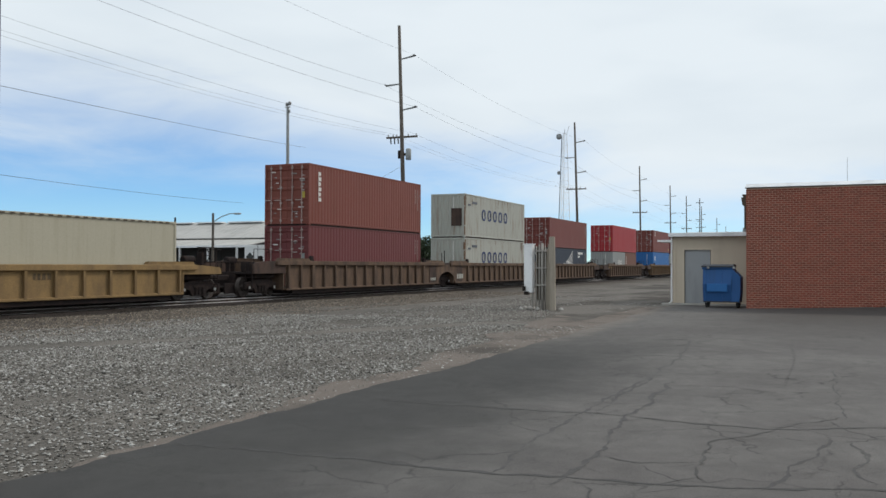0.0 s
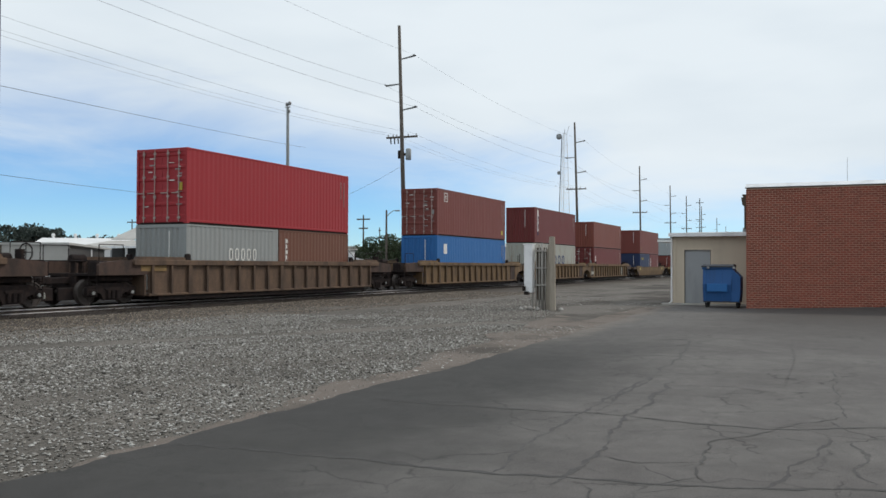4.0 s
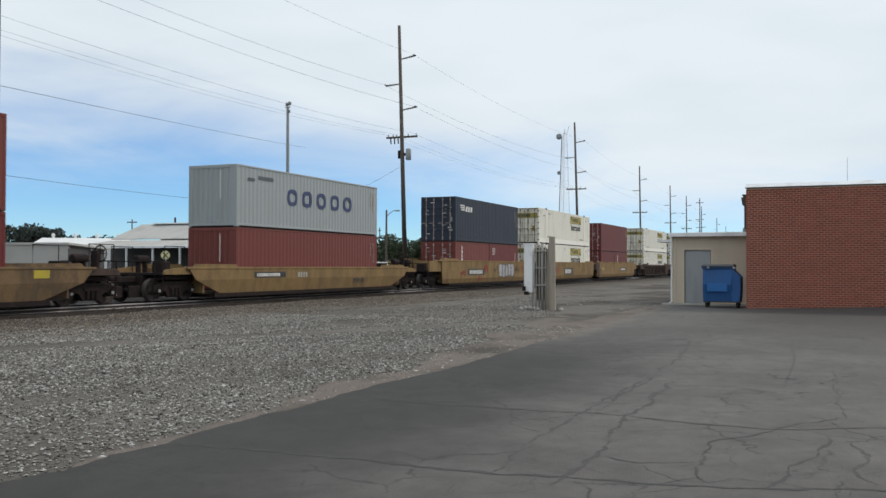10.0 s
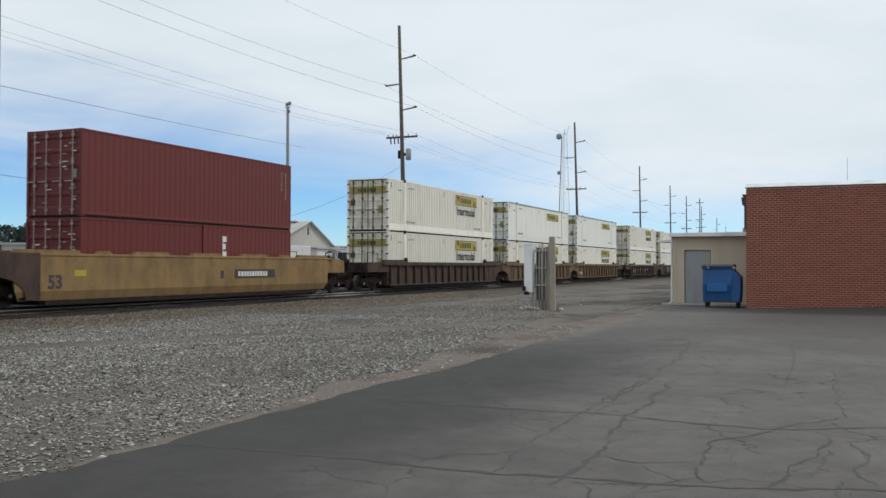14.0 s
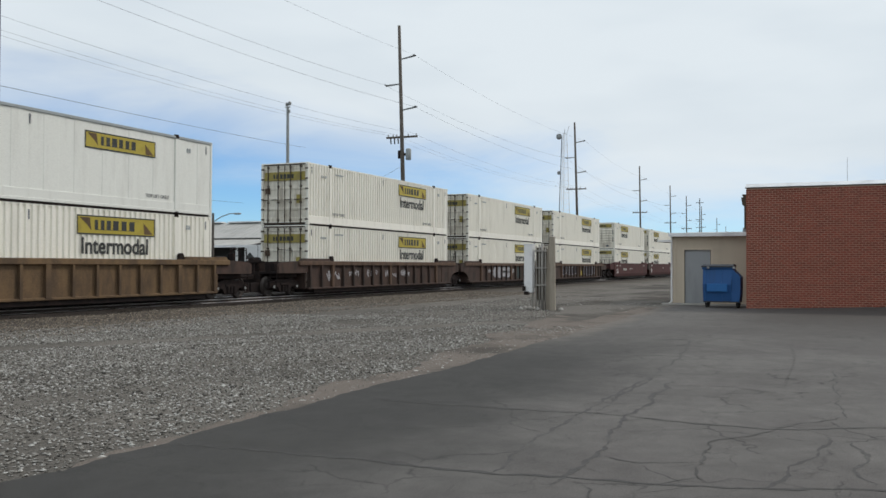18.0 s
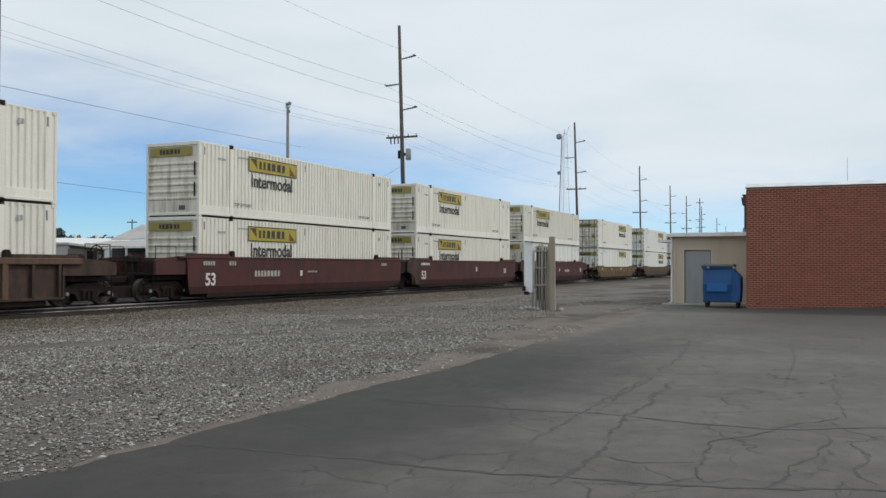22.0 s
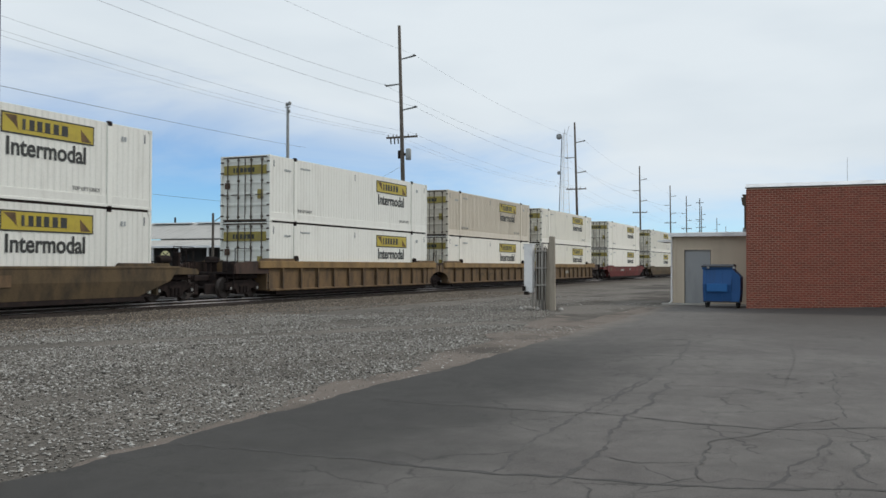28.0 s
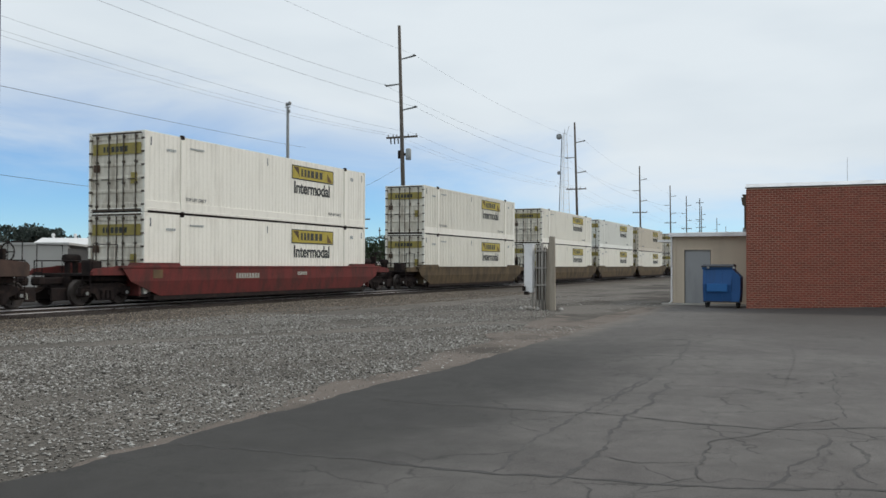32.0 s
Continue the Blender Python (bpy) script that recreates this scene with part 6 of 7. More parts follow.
def van_box(paint_key="white", style="ribbed", front="door", lower=False, intermodal=True, label=""):
    """A long white domestic container with its posts at the lifting points."""
    L, W, H = 16.15, 2.59, 2.885
    c = thing("domestic_container", label, "container", group="long white containers on the train")
    m = M[paint_key]
    zb = 0.42 if not lower else 0.30
    for turn in (0, 180):
        if style != "plate":
            rib = 0.055 if style == "ribbed" else 0.012
            me = shared(("side_panel", "long", zb, rib), lambda: corrugated(-L / 2 + 0.1, L / 2 - 0.1, -W / 2 + 0.03, zb, H - 0.015, 0.245, rib, 0.075, 0.09), m)
        else:
            def plate():
                g = corrugated(-L / 2 + 0.1, L / 2 - 0.1, -W / 2 + 0.03, zb, H - 0.10, 1.21, 0.010, 0.06, 0.012)
                return g
            me = shared(("side_panel", "plate", zb), plate, m)
        part("side_panel", me, m, c, at=pose(0, 0, 0, 0, 0, turn))
        base = shared(("base_panel", L, zb), lambda: Geo().box(-L / 2 + 0.1, -W / 2 + 0.018, 0.15, L / 2 - 0.1, -W / 2 + 0.06, zb, 0.006), m)
        part("base_panel", base, m, c, at=pose(0, 0, 0, 0, 0, turn))
    frame_parts(c, L, W, H, paint_key, fold=0.045)
    if style == "plate" and lower:
        strip = shared(("seam", zb), lambda: Geo().box(-0.012, -W / 2 + 0.018, zb, 0.012, -W / 2 + 0.04, H - 0.16), M["dusty_white"])
        for i in range(12):
            part("seam", strip, M["dusty_white"], c, at=(-L / 2 + 1.3 + 1.23 * i, 0, 0))
    if style == "plate":
        part("roof_rail", Geo().box(-L / 2 + 0.02, -W / 2 - 0.004, H - 0.10, L / 2 - 0.02, -W / 2 + 0.05, H - 0.002, 0.01), M["cool_grey"], c, "grey upper rail")
    castings(c, L, W, H, paint_key, (-L / 2 + 0.09, L / 2 - 0.09))
    for sx in (-6.05, 6.05):
        for sy in (-1, 1):
            part("lift_post", shared(("lift_post", H), lambda: Geo().box(-0.11, -0.03, 0.12, 0.11, 0.03, H - 0.12, 0.008), m), m, c, at=(sx, sy * (W / 2 - 0.022), 0))
            for z in (-0.05, H - 0.10):
                part("lift_fitting", shared(("lift_fitting",), lambda: Geo().box(-0.10, -0.05, 0, 0.10, 0.05, 0.15, 0.015), M["steel_dark"]), M["steel_dark"], c, at=(sx, sy * (W / 2 - 0.045), z))
    if front == "door":
        iso_door(c, -L / 2 + 0.03, W, H, "door_white" if paint_key == "white" else paint_key, M["frame_dark"], 2)
        def door_trim():
            g = Geo()
            for y in (-W / 2 + 0.02, -0.012, W / 2 - 0.09):
                g.box(-L / 2 + 0.004, y, 0.06, -L / 2 + 0.04, y + (0.07 if abs(y) > 0.5 else 0.024), H - 0.05)
            for z in (0.04, H - 0.12):
                g.box(-L / 2 + 0.004, -W / 2 + 0.02, z, -L / 2 + 0.04, W / 2 - 0.02, z + 0.07)
            for y in (-W / 2 + 0.01, W / 2 - 0.16):
                for k in range(6):
                    g.box(-L / 2 - 0.006, y, 0.22 + 0.47 * k, -L / 2 + 0.03, y + 0.15, 0.29 + 0.47 * k)
            return g
        part("door_gasket", shared(("door_gasket", W, H), door_trim, M["frame_dark"]), M["frame_dark"], c, "dark door edges")
        hold = pose(-L / 2 + 0.022, 0, 0, 0, 0, -90)
        b = part("banner", Geo().box(-W / 2 + 0.18, -0.008, H - 0.82, W / 2 - 0.18, 0.0, H - 0.42), M["banner_dull"], c, "dull yellow banner across the doors", at=hold)
        part("name_bar", bars(-0.62, -0.009, H - 0.73, (0.55, 0.75, 0.85, 0.85, 0.85, 0.75), 0.2, 0.28, 0.004), M["logo_black"], b, "row of plain dark blocks")
        part("notice", Geo().box(-L / 2 + 0.002, -0.92, 1.0, -L / 2 + 0.03, -0.66, 1.40), M["banner_dull"], c, "yellow notice on a door")
        part("notice", Geo().box(-L / 2 + 0.002, 0.80, 1.45, -L / 2 + 0.03, 1.06, 1.72), M["car_rusty"], c, "dull brown notice on a door")
    else:
        def louvre():
            prof = [(-L / 2 + 0.05, 0.14)]
            z = 0.62
            for i in range(6 if style != "plate" else 0):
                prof += [(-L / 2 + 0.05, z), (-L / 2 + 0.012, z + 0.05), (-L / 2 + 0.012, z + 0.10), (-L / 2 + 0.05, z + 0.15)]
                z += 0.27
            prof += [(-L / 2 + 0.05, H - 0.14), (-L / 2 + 0.11, H - 0.14), (-L / 2 + 0.11, 0.14)]
            return Geo().prism(prof, -W / 2 + 0.1, W / 2 - 0.1, "y")
        part("end_panel", shared(("end_panel", "louvre", style), louvre, M["door_white"]), M["door_white"], c)
        hold = pose(-L / 2 + 0.008, 0, 0, 0, 0, -90)
        b = part("banner", Geo().box(-W / 2 + 0.2, -0.008, H - 0.55, W / 2 - 0.35, 0.0, H - 0.2), M["banner_dull"], c, "dull yellow banner on the end wall", at=hold)
        part("name_bar", bars(-0.62, -0.009, H - 0.47, (0.55, 0.75, 0.85, 0.85, 0.85, 0.75), 0.18, 0.28, 0.004), M["logo_black"], b, "row of plain dark blocks")
        g = Geo()
        for z in (0.75, 1.55):
            g.rod((-L / 2 - 0.01, -W / 2 + 0.22, z), (-L / 2 - 0.01, -W / 2 + 0.22, z + 0.55), 0.03, 6)
        part("hose", g, M["steel_dark"], c)
        part("notice", Geo().box(-L / 2 + 0.03, -0.6, 0.25, -L / 2 + 0.055, -0.3, 0.42), M["logo_grey"], c)
    # banner and wording sit near the end away from the doors
    a = (1.75 if (paint_key, style) == ("clean_white", "faint") else 1.30) if front == "door" else -4.90
    y = -W / 2 + 0.028
    if style == "plate" and lower is False:
        banner(c, a + 0.3, a + 3.6, y, H - 0.95, H - 0.38)
    else:
        banner(c, a, a + 3.60, y, H - 0.88, H - 0.25)
    if intermodal:
        w = word("wording", "Intermodal", 0.76, a + 0.16, y - 0.006, H - 1.50, M["logo_black"], c, 0.93)
        tagged(w, "bold dark wording")
    for x in (-5.85, 4.45):
        tagged(word("wording", "TOP LIFT ONLY", 0.17, x, y - 0.006, 0.52, M["faint"], c), "small faint wording")
    part("mark", bars(-5.6, y, H - 0.42, (0.7,) * 10, 0.07, 0.5), M["cool_grey"], c, "row of small grey marks")
    part("mark", bars(-6.9, y, H - 0.62, (0.7,) * 5, 0.09, 0.5), M["cool_grey"], c, "small grey mark")
    part("mark", bars(6.6, y, H - 0.55, (0.6, 0.6), 0.16, 0.3), M["cool_grey"], c, "small grey mark")
    for x in (-7.75, 7.7, -0.6):
        part("mark", Geo().box(x, y - 0.008, H - 0.5, x + 0.05, y, H - 0.2), M["logo_grey"], c)
    return c


# ---- trucks and well cars
def wheelset():
    m = pose(0, 0, 0, 90)
    g = Geo()
    for s in (-1, 1):
        t = pose(0, s * GAUGE, 0, 90 * s * -1)
        g.lathe([(0.16, -0.07), (0.445, -0.07), (0.445, -0.045), (0.42, -0.03), (0.415, 0.06), (0.37, 0.065), (0.35, 0.03), (0.17, 0.02), (0.14, 0.08), (0.05, 0.09)], 20, t)
    g.rod((0, -1.0, 0), (0, 1.0, 0), 0.08, 10)
    for k in range(4):
        a = k * pi / 2
        g.rod((0.26 * cos(a), -GAUGE - 0.06, 0.26 * sin(a)), (0.26 * cos(a), -GAUGE - 0.02, 0.26 * sin(a)), 0.035, 6)
    return g


def side_frame():
    out = [(-1.12, 0.36), (-1.12, 0.62), (-0.86, 0.66), (-0.55, 0.76), (0.55, 0.76), (0.86, 0.66), (1.12, 0.62), (1.12, 0.36), (0.74, 0.36), (0.72, 0.46),
           (0.52, 0.40), (0.36, 0.18), (-0.36, 0.18), (-0.52, 0.40), (-0.72, 0.46), (-0.74, 0.36)]
    g = Geo().prism(out, -0.07, 0.07, "y")
    for x in (-0.9, 0.9):
        g.rod((x, -0.12, 0.43), (x, 0.1, 0.43), 0.13, 10)
    for x in (-0.2, 0.0, 0.2):
        g.rod((x, -0.09, 0.24), (x, -0.09, 0.50), 0.075, 8)
    g.box(-0.34, -0.1, 0.50, 0.34, 0.08, 0.60, 0.01)
    return g


def truck(car, x, s):
    t = part("truck", shared(("bolster",), lambda: Geo().box(-0.22, -1.0, 0.50, 0.22, 1.0, 0.74, 0.03).box(-0.5, -0.5, 0.3, 0.5, 0.5, 0.55, 0.03), M["steel_dark"]), M["steel_dark"], car, "grimy two-axle wheel truck", at=(x, 0, 0))
    for sy in (-1, 1):
        part("side_frame", shared(("side_frame",), side_frame, M["steel_dark"]), M["steel_dark"], t, at=(0, sy * 1.0, 0))
    for sx in (-1, 1):
        part("bearing_cap", shared(("bearing_cap",), lambda: Geo().rod((0, -1.14, 0.43), (0, -1.11, 0.43), 0.06, 10), M["grey"]), M["grey"], t, "pale worn bearing cap", at=(sx * 0.9, 0, 0))
    for sx in (-1, 1):
        w = part("wheelset", shared(("wheelset",), wheelset, M["steel_worn"]), M["steel_worn"], t, at=(sx * 0.89, 0, 0.445))
        WHEELS.append((w, Vector((sx * 0.89, 0, 0.445)), s + x))
    return t


def well_car(key, style, s, top=1.57, left="coupler", right="coupler", seed=0, label="", tags=()):
    """One well unit: sides low between the trucks, a platform over each end. left/right: coupler or joint."""
    car = thing("well_car", label, "rail car", group="well cars of the train")
    m, dk = M[key], M["steel_dark"]
    chord = {"car_dark": M["car_rusty"] if "scrawls" in label else m, "car_gold": M["car_yellow"] if style == "ribbed" else m}.get(key, m)
    ends = M["car_dark"] if key in ("car_umber", "car_brown", "car_gold", "car_dark") else m
    W = 3.0
    half = 8.35                                   # half length of the well
    near = -W / 2 + 0.13
    for turn in (0, 180):
        rot = pose(0, 0, 0, 0, 0, turn)
        if style == "ribbed":
            web = shared(("side_plate", style, top), lambda: Geo().prism([(-8.2, 0.30), (8.2, 0.30), (8.2, top - 0.1), (-8.2, top - 0.1)], near, near + 0.03, "y"), m)
            w = part("side_plate", web, m, car, at=rot)
            deep = 0.31 if key == "car_gold" else 0.20
            part("top_chord", shared(("top_chord", top, deep), lambda: Geo().box(-9.0, near - 0.13, top - deep, 9.0, near + 0.06, top, 0.02), chord), chord, car, at=rot)
            part("bottom_chord", shared(("bottom_chord", "r"), lambda: Geo().box(-half + 0.1, near - 0.10, 0.27, half - 0.1, near + 0.05, 0.36, 0.015), m), m, car, at=rot)
            rib = shared(("rib", top), lambda: Geo().prism([(-0.05, near - 0.115), (0.05, near - 0.115), (0.035, near), (-0.035, near)], 0.34, top - 0.18, "z"), m)
            wide = shared(("wide_rib", top), lambda: Geo().prism([(-0.10, near - 0.12), (0.10, near - 0.12), (0.09, near), (-0.09, near)], 0.34, top - 0.18, "z"), chord)
            pitch, side_n = {"car_gold": (1.45, 5), "car_yellow": (1.15, 7)}.get(key, (1.009, 8))
            for i in range(-side_n, side_n + 1):
                heavy = side_n == 8 and abs(i) in (0, 6)
                x = i * pitch
                if side_n == 8 and abs(x) > 6.5 and (left, right)[(x > 0) != (turn > 0)] == "joint":
                    continue
                part("rib", wide if heavy else rib, chord if heavy else m, w, at=(x, 0, 0))
            plate = shared(("end_plate", top), lambda: Geo().box(-0.485, near - 0.03, 0.31, 0.485, near + 0.02, top - 0.21, 0.006), M["car_dark"])
            for sx, how in ((-1, left), (1, right)):
                if how == "joint" and side_n == 8:
                    part("end_plate", plate, M["car_dark"], car, "dark end plate", at=rot @ pose(sx * 7.46 * (1 if turn == 0 else -1), 0, 0))
        else:
            slope = 1.0 if style == "slant" else 0.0
            fz = 0.55 if style == "skirt" else 0.80

            def folded():
                # upright above the fold, leaning inwards below it
                edge = [(half + (1.0 if style == "slant" else 0.6), near - 0.10, top), (half + 0.7 - (slope + 0.4) * (0.95 - fz) * 0.75, near - 0.10, fz) if style == "slant" else (half + 0.5, near - 0.10, fz), (half - slope, near - 0.01, 0.27) if style == "slant" else (half + 0.3, near - 0.01, 0.27)]
                v = [(sx * x, y + t, z) for t in (0, 0.035) for sx in (-1, 1) for x, y, z in edge]
                return Geo().add(v, [(0, 3, 4, 1), (1, 4, 5, 2), (6, 7, 10, 9), (7, 8, 11, 10), (0, 6, 9, 3), (2, 5, 11, 8), (0, 1, 7, 6), (1, 2, 8, 7), (3, 9, 10, 4), (4, 10, 11, 5)])
            body = shared(("side_plate", style, top), folded, m)
            part("side_plate", body, m, car, at=rot)
            part("top_chord", shared(("top_chord", style, top), lambda: Geo().box(-half - 1.05, near - 0.12, top - 0.09, half + 1.05, near + 0.08, top, 0.015), m), m, car, at=rot)
        # dark sill added so that the space under the car stays as dark as shade
        part("lower_sill", shared(("lower_sill",), lambda: Geo().box(-half + 0.7, near + 0.0, 0.10, half - 0.7, near + 0.07, 0.29, 0.015), dk), dk, car, "added dark sill that darkens the gap under the side", at=rot)
        if style == "skirt" and (left, right)[turn > 0] == "joint":
            def cover():
                out = [(-7.95, 0.30), (-7.95, top + 0.004), (-9.52, top + 0.004), (-9.52, 1.0)]
                out += [(-9.6 + 1.1 * sin(radians(a)), 0.40 + 0.6 * cos(radians(a))) for a in range(10, 91, 10)] + [(-8.5, 0.30)]
                return Geo().prism(out, near - 0.132, near - 0.124, "y")
            if turn == 0:
                part("end_cover", shared(("end_cover", top), cover, M["car_dark"]), M["car_dark"], car, "dark grimy end cover", at=rot)
        # raised guides at the ends of the well
        for sx in (-1, 1):
            part("guide", shared(("guide",), lambda: Geo().prism([(-1.3, 0), (1.3, 0), (1.2, 0.11), (-1.2, 0.11)], near - 0.09, near + 0.05, "y"), m), m, car, at=rot @ Matrix.Translation((sx * 7.6, 0, top)))
            if style != "slant" and key != "car_yellow":
                part("lock", shared(("lock",), lambda: Geo().prism([(-0.13, 0), (0.13, 0)] + [(0.11 * cos(radians(a)), 0.13 + 0.11 * sin(radians(a))) for a in range(-10, 191, 25)], near - 0.10, near + 0.04, "y"), dk), dk, car, "dark container lock", at=rot @ Matrix.Translation((sx * 6.15, 0, top)))
    for sx in (-1, 1):
        part("bulkhead", shared(("bulkhead", top), lambda: Geo().box(-0.05, near, 0.30, 0.05, -near, top - 0.05, 0.01), m), m, car, at=(sx * (half - 0.02), 0, 0))
    # the lower slab is added to block the lit ground beyond the car
    part("floor_beam", shared(("floor_beam",), lambda: Geo().box(-half, -1.28, 0.25, half, 1.28, 0.34).box(-half + 0.6, -1.22, 0.12, half - 0.6, 1.22, 0.30, 0.02), dk), dk, car)
    for sx, how in ((-1, left), (1, right)):
        reach = 9.58 if how == "joint" else 10.55
        def platform():
            low = min(1.02, top - 0.28)
            out = [(half - 0.1, low), (half - 0.1, top), (9.4, top - 0.02), (reach - 0.1, top - 0.10), (reach, top - 0.2), (reach, low)]
            return Geo().prism(out, -W / 2 + 0.1, -W / 2 + 0.2, "y")
        rot = pose(0, 0, 0) if sx > 0 else pose(0, 0, 0, 0, 0, 180)
        for dy in (0, W - 0.3):
            part("end_platform", shared(("end_platform", how, top), platform, ends), ends, car, at=rot @ Matrix.Translation((0, dy, 0)))
        part("end_deck", shared(("end_deck", how), lambda: Geo().box(half - 0.1, -W / 2 + 0.2, 1.0, reach, W / 2 - 0.2, 1.08).box(half, -0.4, 0.42, reach, 0.4, 1.0, 0.03).box(half + 0.3, -1.1, 0.82, reach - 0.3, 1.1, 1.0, 0.02), dk), dk, car, "grimy end deck", at=rot)
        if how == "coupler":
            part("coupler", shared(("coupler",), lambda: Geo().box(10.4, -0.11, 0.72, 11.45, 0.11, 0.95, 0.03).box(11.3, -0.2, 0.70, 11.62, 0.16, 0.98, 0.05).tube([(10.5, -0.45, 0.85), (10.9, -0.5, 0.5), (11.3, -0.42, 0.38), (11.6, -0.36, 0.42)], 0.03), dk), dk, car, at=rot)
            # dark panels added to block the bright ground seen under the coupler
            part("brake_rigging", shared(("brake_rigging",), lambda: Geo().box(8.5, -0.62, 0.2, 11.5, -0.54, 0.62, 0.02).box(8.5, 0.54, 0.2, 11.5, 0.62, 0.62, 0.02).box(10.2, -0.8, 0.4, 10.5, 0.8, 0.7, 0.03), dk), dk, car, at=rot)
            part("air_hose", shared(("air_hose",), lambda: Geo().tube([(10.7, -0.7, 0.75), (10.85, -0.74, 0.62), (11.0, -0.74, 0.45), (11.05, -0.72, 0.3)], 0.045, 8), M["pale_grey"]), M["pale_grey"], car, "pale worn hose", at=rot)
            def rail_set():
                g = Geo()
                for y in (-1.25, 1.25):
                    g.tube([(9.3, y, 1.1), (9.3, y, 2.05), (10.4, y, 2.05), (10.4, y, 1.0)], 0.02)
                    for k in range(4):
                        g.rod((10.5, y, 0.35 + 0.25 * k), (10.5, y * 0.72, 0.35 + 0.25 * k), 0.018)
                    g.tube([(10.5, y, 0.3), (10.5, y, 1.5)], 0.02)
                    g.tube([(10.5, y * 0.72, 0.3), (10.5, y * 0.72, 1.5)], 0.02)
                g.tube([(10.5, -1.25, 1.5), (10.5, 1.25, 1.5)], 0.02)
                return g
            part("ladder", shared(("ladder",), rail_set, dk), dk, car, at=rot)
            part("brake_gear", shared(("brake_gear",), lambda: Geo().lathe([(0.13, 0), (0.15, 0.04), (0.15, 0.6), (0.12, 0.64)], 12, pose(9.2, -0.6, 1.58, 0, 90)).box(9.3, -0.7, 1.06, 9.38, -0.5, 1.5).box(9.65, -0.7, 1.06, 9.73, -0.5, 1.5), dk), dk, car, "dark air tank on short legs", at=rot)
            part("valve_box", shared(("valve_box",), lambda: Geo().box(9.4, 0.2, 1.08, 9.9, 0.7, 1.5, 0.04), dk), dk, car, at=rot)
            if sx > 0:
                def brake_wheel():
                    g = Geo()
                    ring = [(10.35, -0.7 + 0.28 * cos(2 * pi * k / 12), 1.75 + 0.28 * sin(2 * pi * k / 12)) for k in range(13)]
                    g.tube(ring, 0.025)
                    for k in range(4):
                        g.rod((10.35, -0.7, 1.75), ring[3 * k], 0.015)
                    return g.rod((10.2, -0.7, 1.75), (10.35, -0.7, 1.75), 0.03).box(10.05, -0.85, 1.08, 10.2, -0.55, 1.85, 0.02)
                part("brake_wheel", shared(("brake_wheel",), brake_wheel, dk), dk, car, at=rot)
        else:
            part("post", shared(("post",), lambda: Geo().rod((9.5, -1.25, 1.0), (9.5, -1.25, 2.3), 0.03).rod((9.1, -1.25, 1.0), (9.1, -1.25, 2.15), 0.025), dk), dk, car, at=rot)
        if how == "joint":
            def arch():
                low = 0.40
                wide, start = (1.34, 7.93) if style == "ribbed" else (0.95, half - 0.05)
                out = [(start, low - 0.1), (9.6 - wide, low - 0.1)] + [(9.6 - wide * cos(radians(a)), low + 0.60 * sin(radians(a))) for a in range(0, 91, 10)] + [(9.58, 1.0), (9.58, top - 0.16), (start, top - 0.1)]
                return Geo().prism(out, near - 0.047, near - 0.007, "y")
            am = m if style == "ribbed" else dk
            for turn in (0, 1):
                part("arch_plate", shared(("arch_plate", style == "ribbed", top, turn), lambda: arch() if not turn else Geo().add([(x, -y, z) for x, y, z in arch().v], [tuple(reversed(f)) for f in arch().f]), am), am, car, "grimy plate arched over the wheels", at=rot)
        if how == "coupler" or sx > 0:
            truck(car, sx * 9.6, s)
    for kind, *a in tags:
        y = near - (0.004 if style == "ribbed" else 0.104)
        if style == "ribbed" and abs(float(a[0]) if kind != "tabs" else 0.0) > 6.95:
            y = near - 0.034
        if kind == "plate":
            x, z, w, h = a
            p = part("number_plate", Geo().box(x, y - 0.006, z, x + w, y, z + h), M["logo_black"], car, "dark plate with plain pale bars")
            part("bars", bars(x + 0.08 * w, y - 0.006, z + h * 0.22, (0.75,) * max(3, int(w * 0.86 / (h * 0.56 * 1.03))), h * 0.56, 0.28, 0.004), M["logo_white"], p)
        elif kind == "bars":
            x, z, n, h, col = a
            part("markings", bars(x, y, z, (0.7,) * n, h, 0.3, 0.005), M[col], car, "row of plain painted bars")
        elif kind == "tabs":
            for x in a[0]:
                part("tab", shared(("tab", a[1]), lambda: Geo().prism([(-0.5 * a[1], 0), (0.5 * a[1], 0), (0.5 * a[1] - 0.12, 0.1), (-0.5 * a[1] + 0.12, 0.1)], near - 0.1, near + 0.04, "y"), m), m, car, at=(x, 0, top))
        elif kind == "patch":
            x, z, w, h, col = a
            part("panel", Geo().box(x, y - 0.005, z, x + w, y, z + h), M[col], car)
        elif kind == "tag":
            x, z, w, h, sd, loops, wid, col = a
            part("graffiti", scrawl(x, z, w, h, sd, loops, wid, y), M[col], car, "unreadable sprayed scrawl")
        elif kind in ("bubble", "outlined"):
            inner, rim = ("spray_pale", "spray_dark") if kind == "bubble" else ("spray_dark", "spray_pale")
            x, z, w, h, n, sd = a
            r = random.Random(sd)
            for i in range(n):
                bw, bh = w / n * 1.25, h * r.uniform(0.8, 1.0)
                bx, bz = x + w / n * i, z + r.uniform(0, h - bh)
                fill = part("graffiti", rounded(bw, bh, y, bx, bz, bw * 0.45, 0.003 + 0.001 * i), M[inner], car, "sprayed bubble shape")
                part("outline", ring_plate(bw, bh, y - 0.004 - 0.001 * i, bx, bz, 0.05, 0.003), M[rim], fill)
        elif kind == "word":
            x, z, text, size, col = a
            word("numerals", text, size, x, y - 0.004, z, M[col], car)
    return car


def ride(ob, s, z):
    MOVING.append((ob, s, RAIL_Z + z))
    ob.matrix_basis = pose(s + LEAD, TRACK_Y, RAIL_Z + z)
    return ob


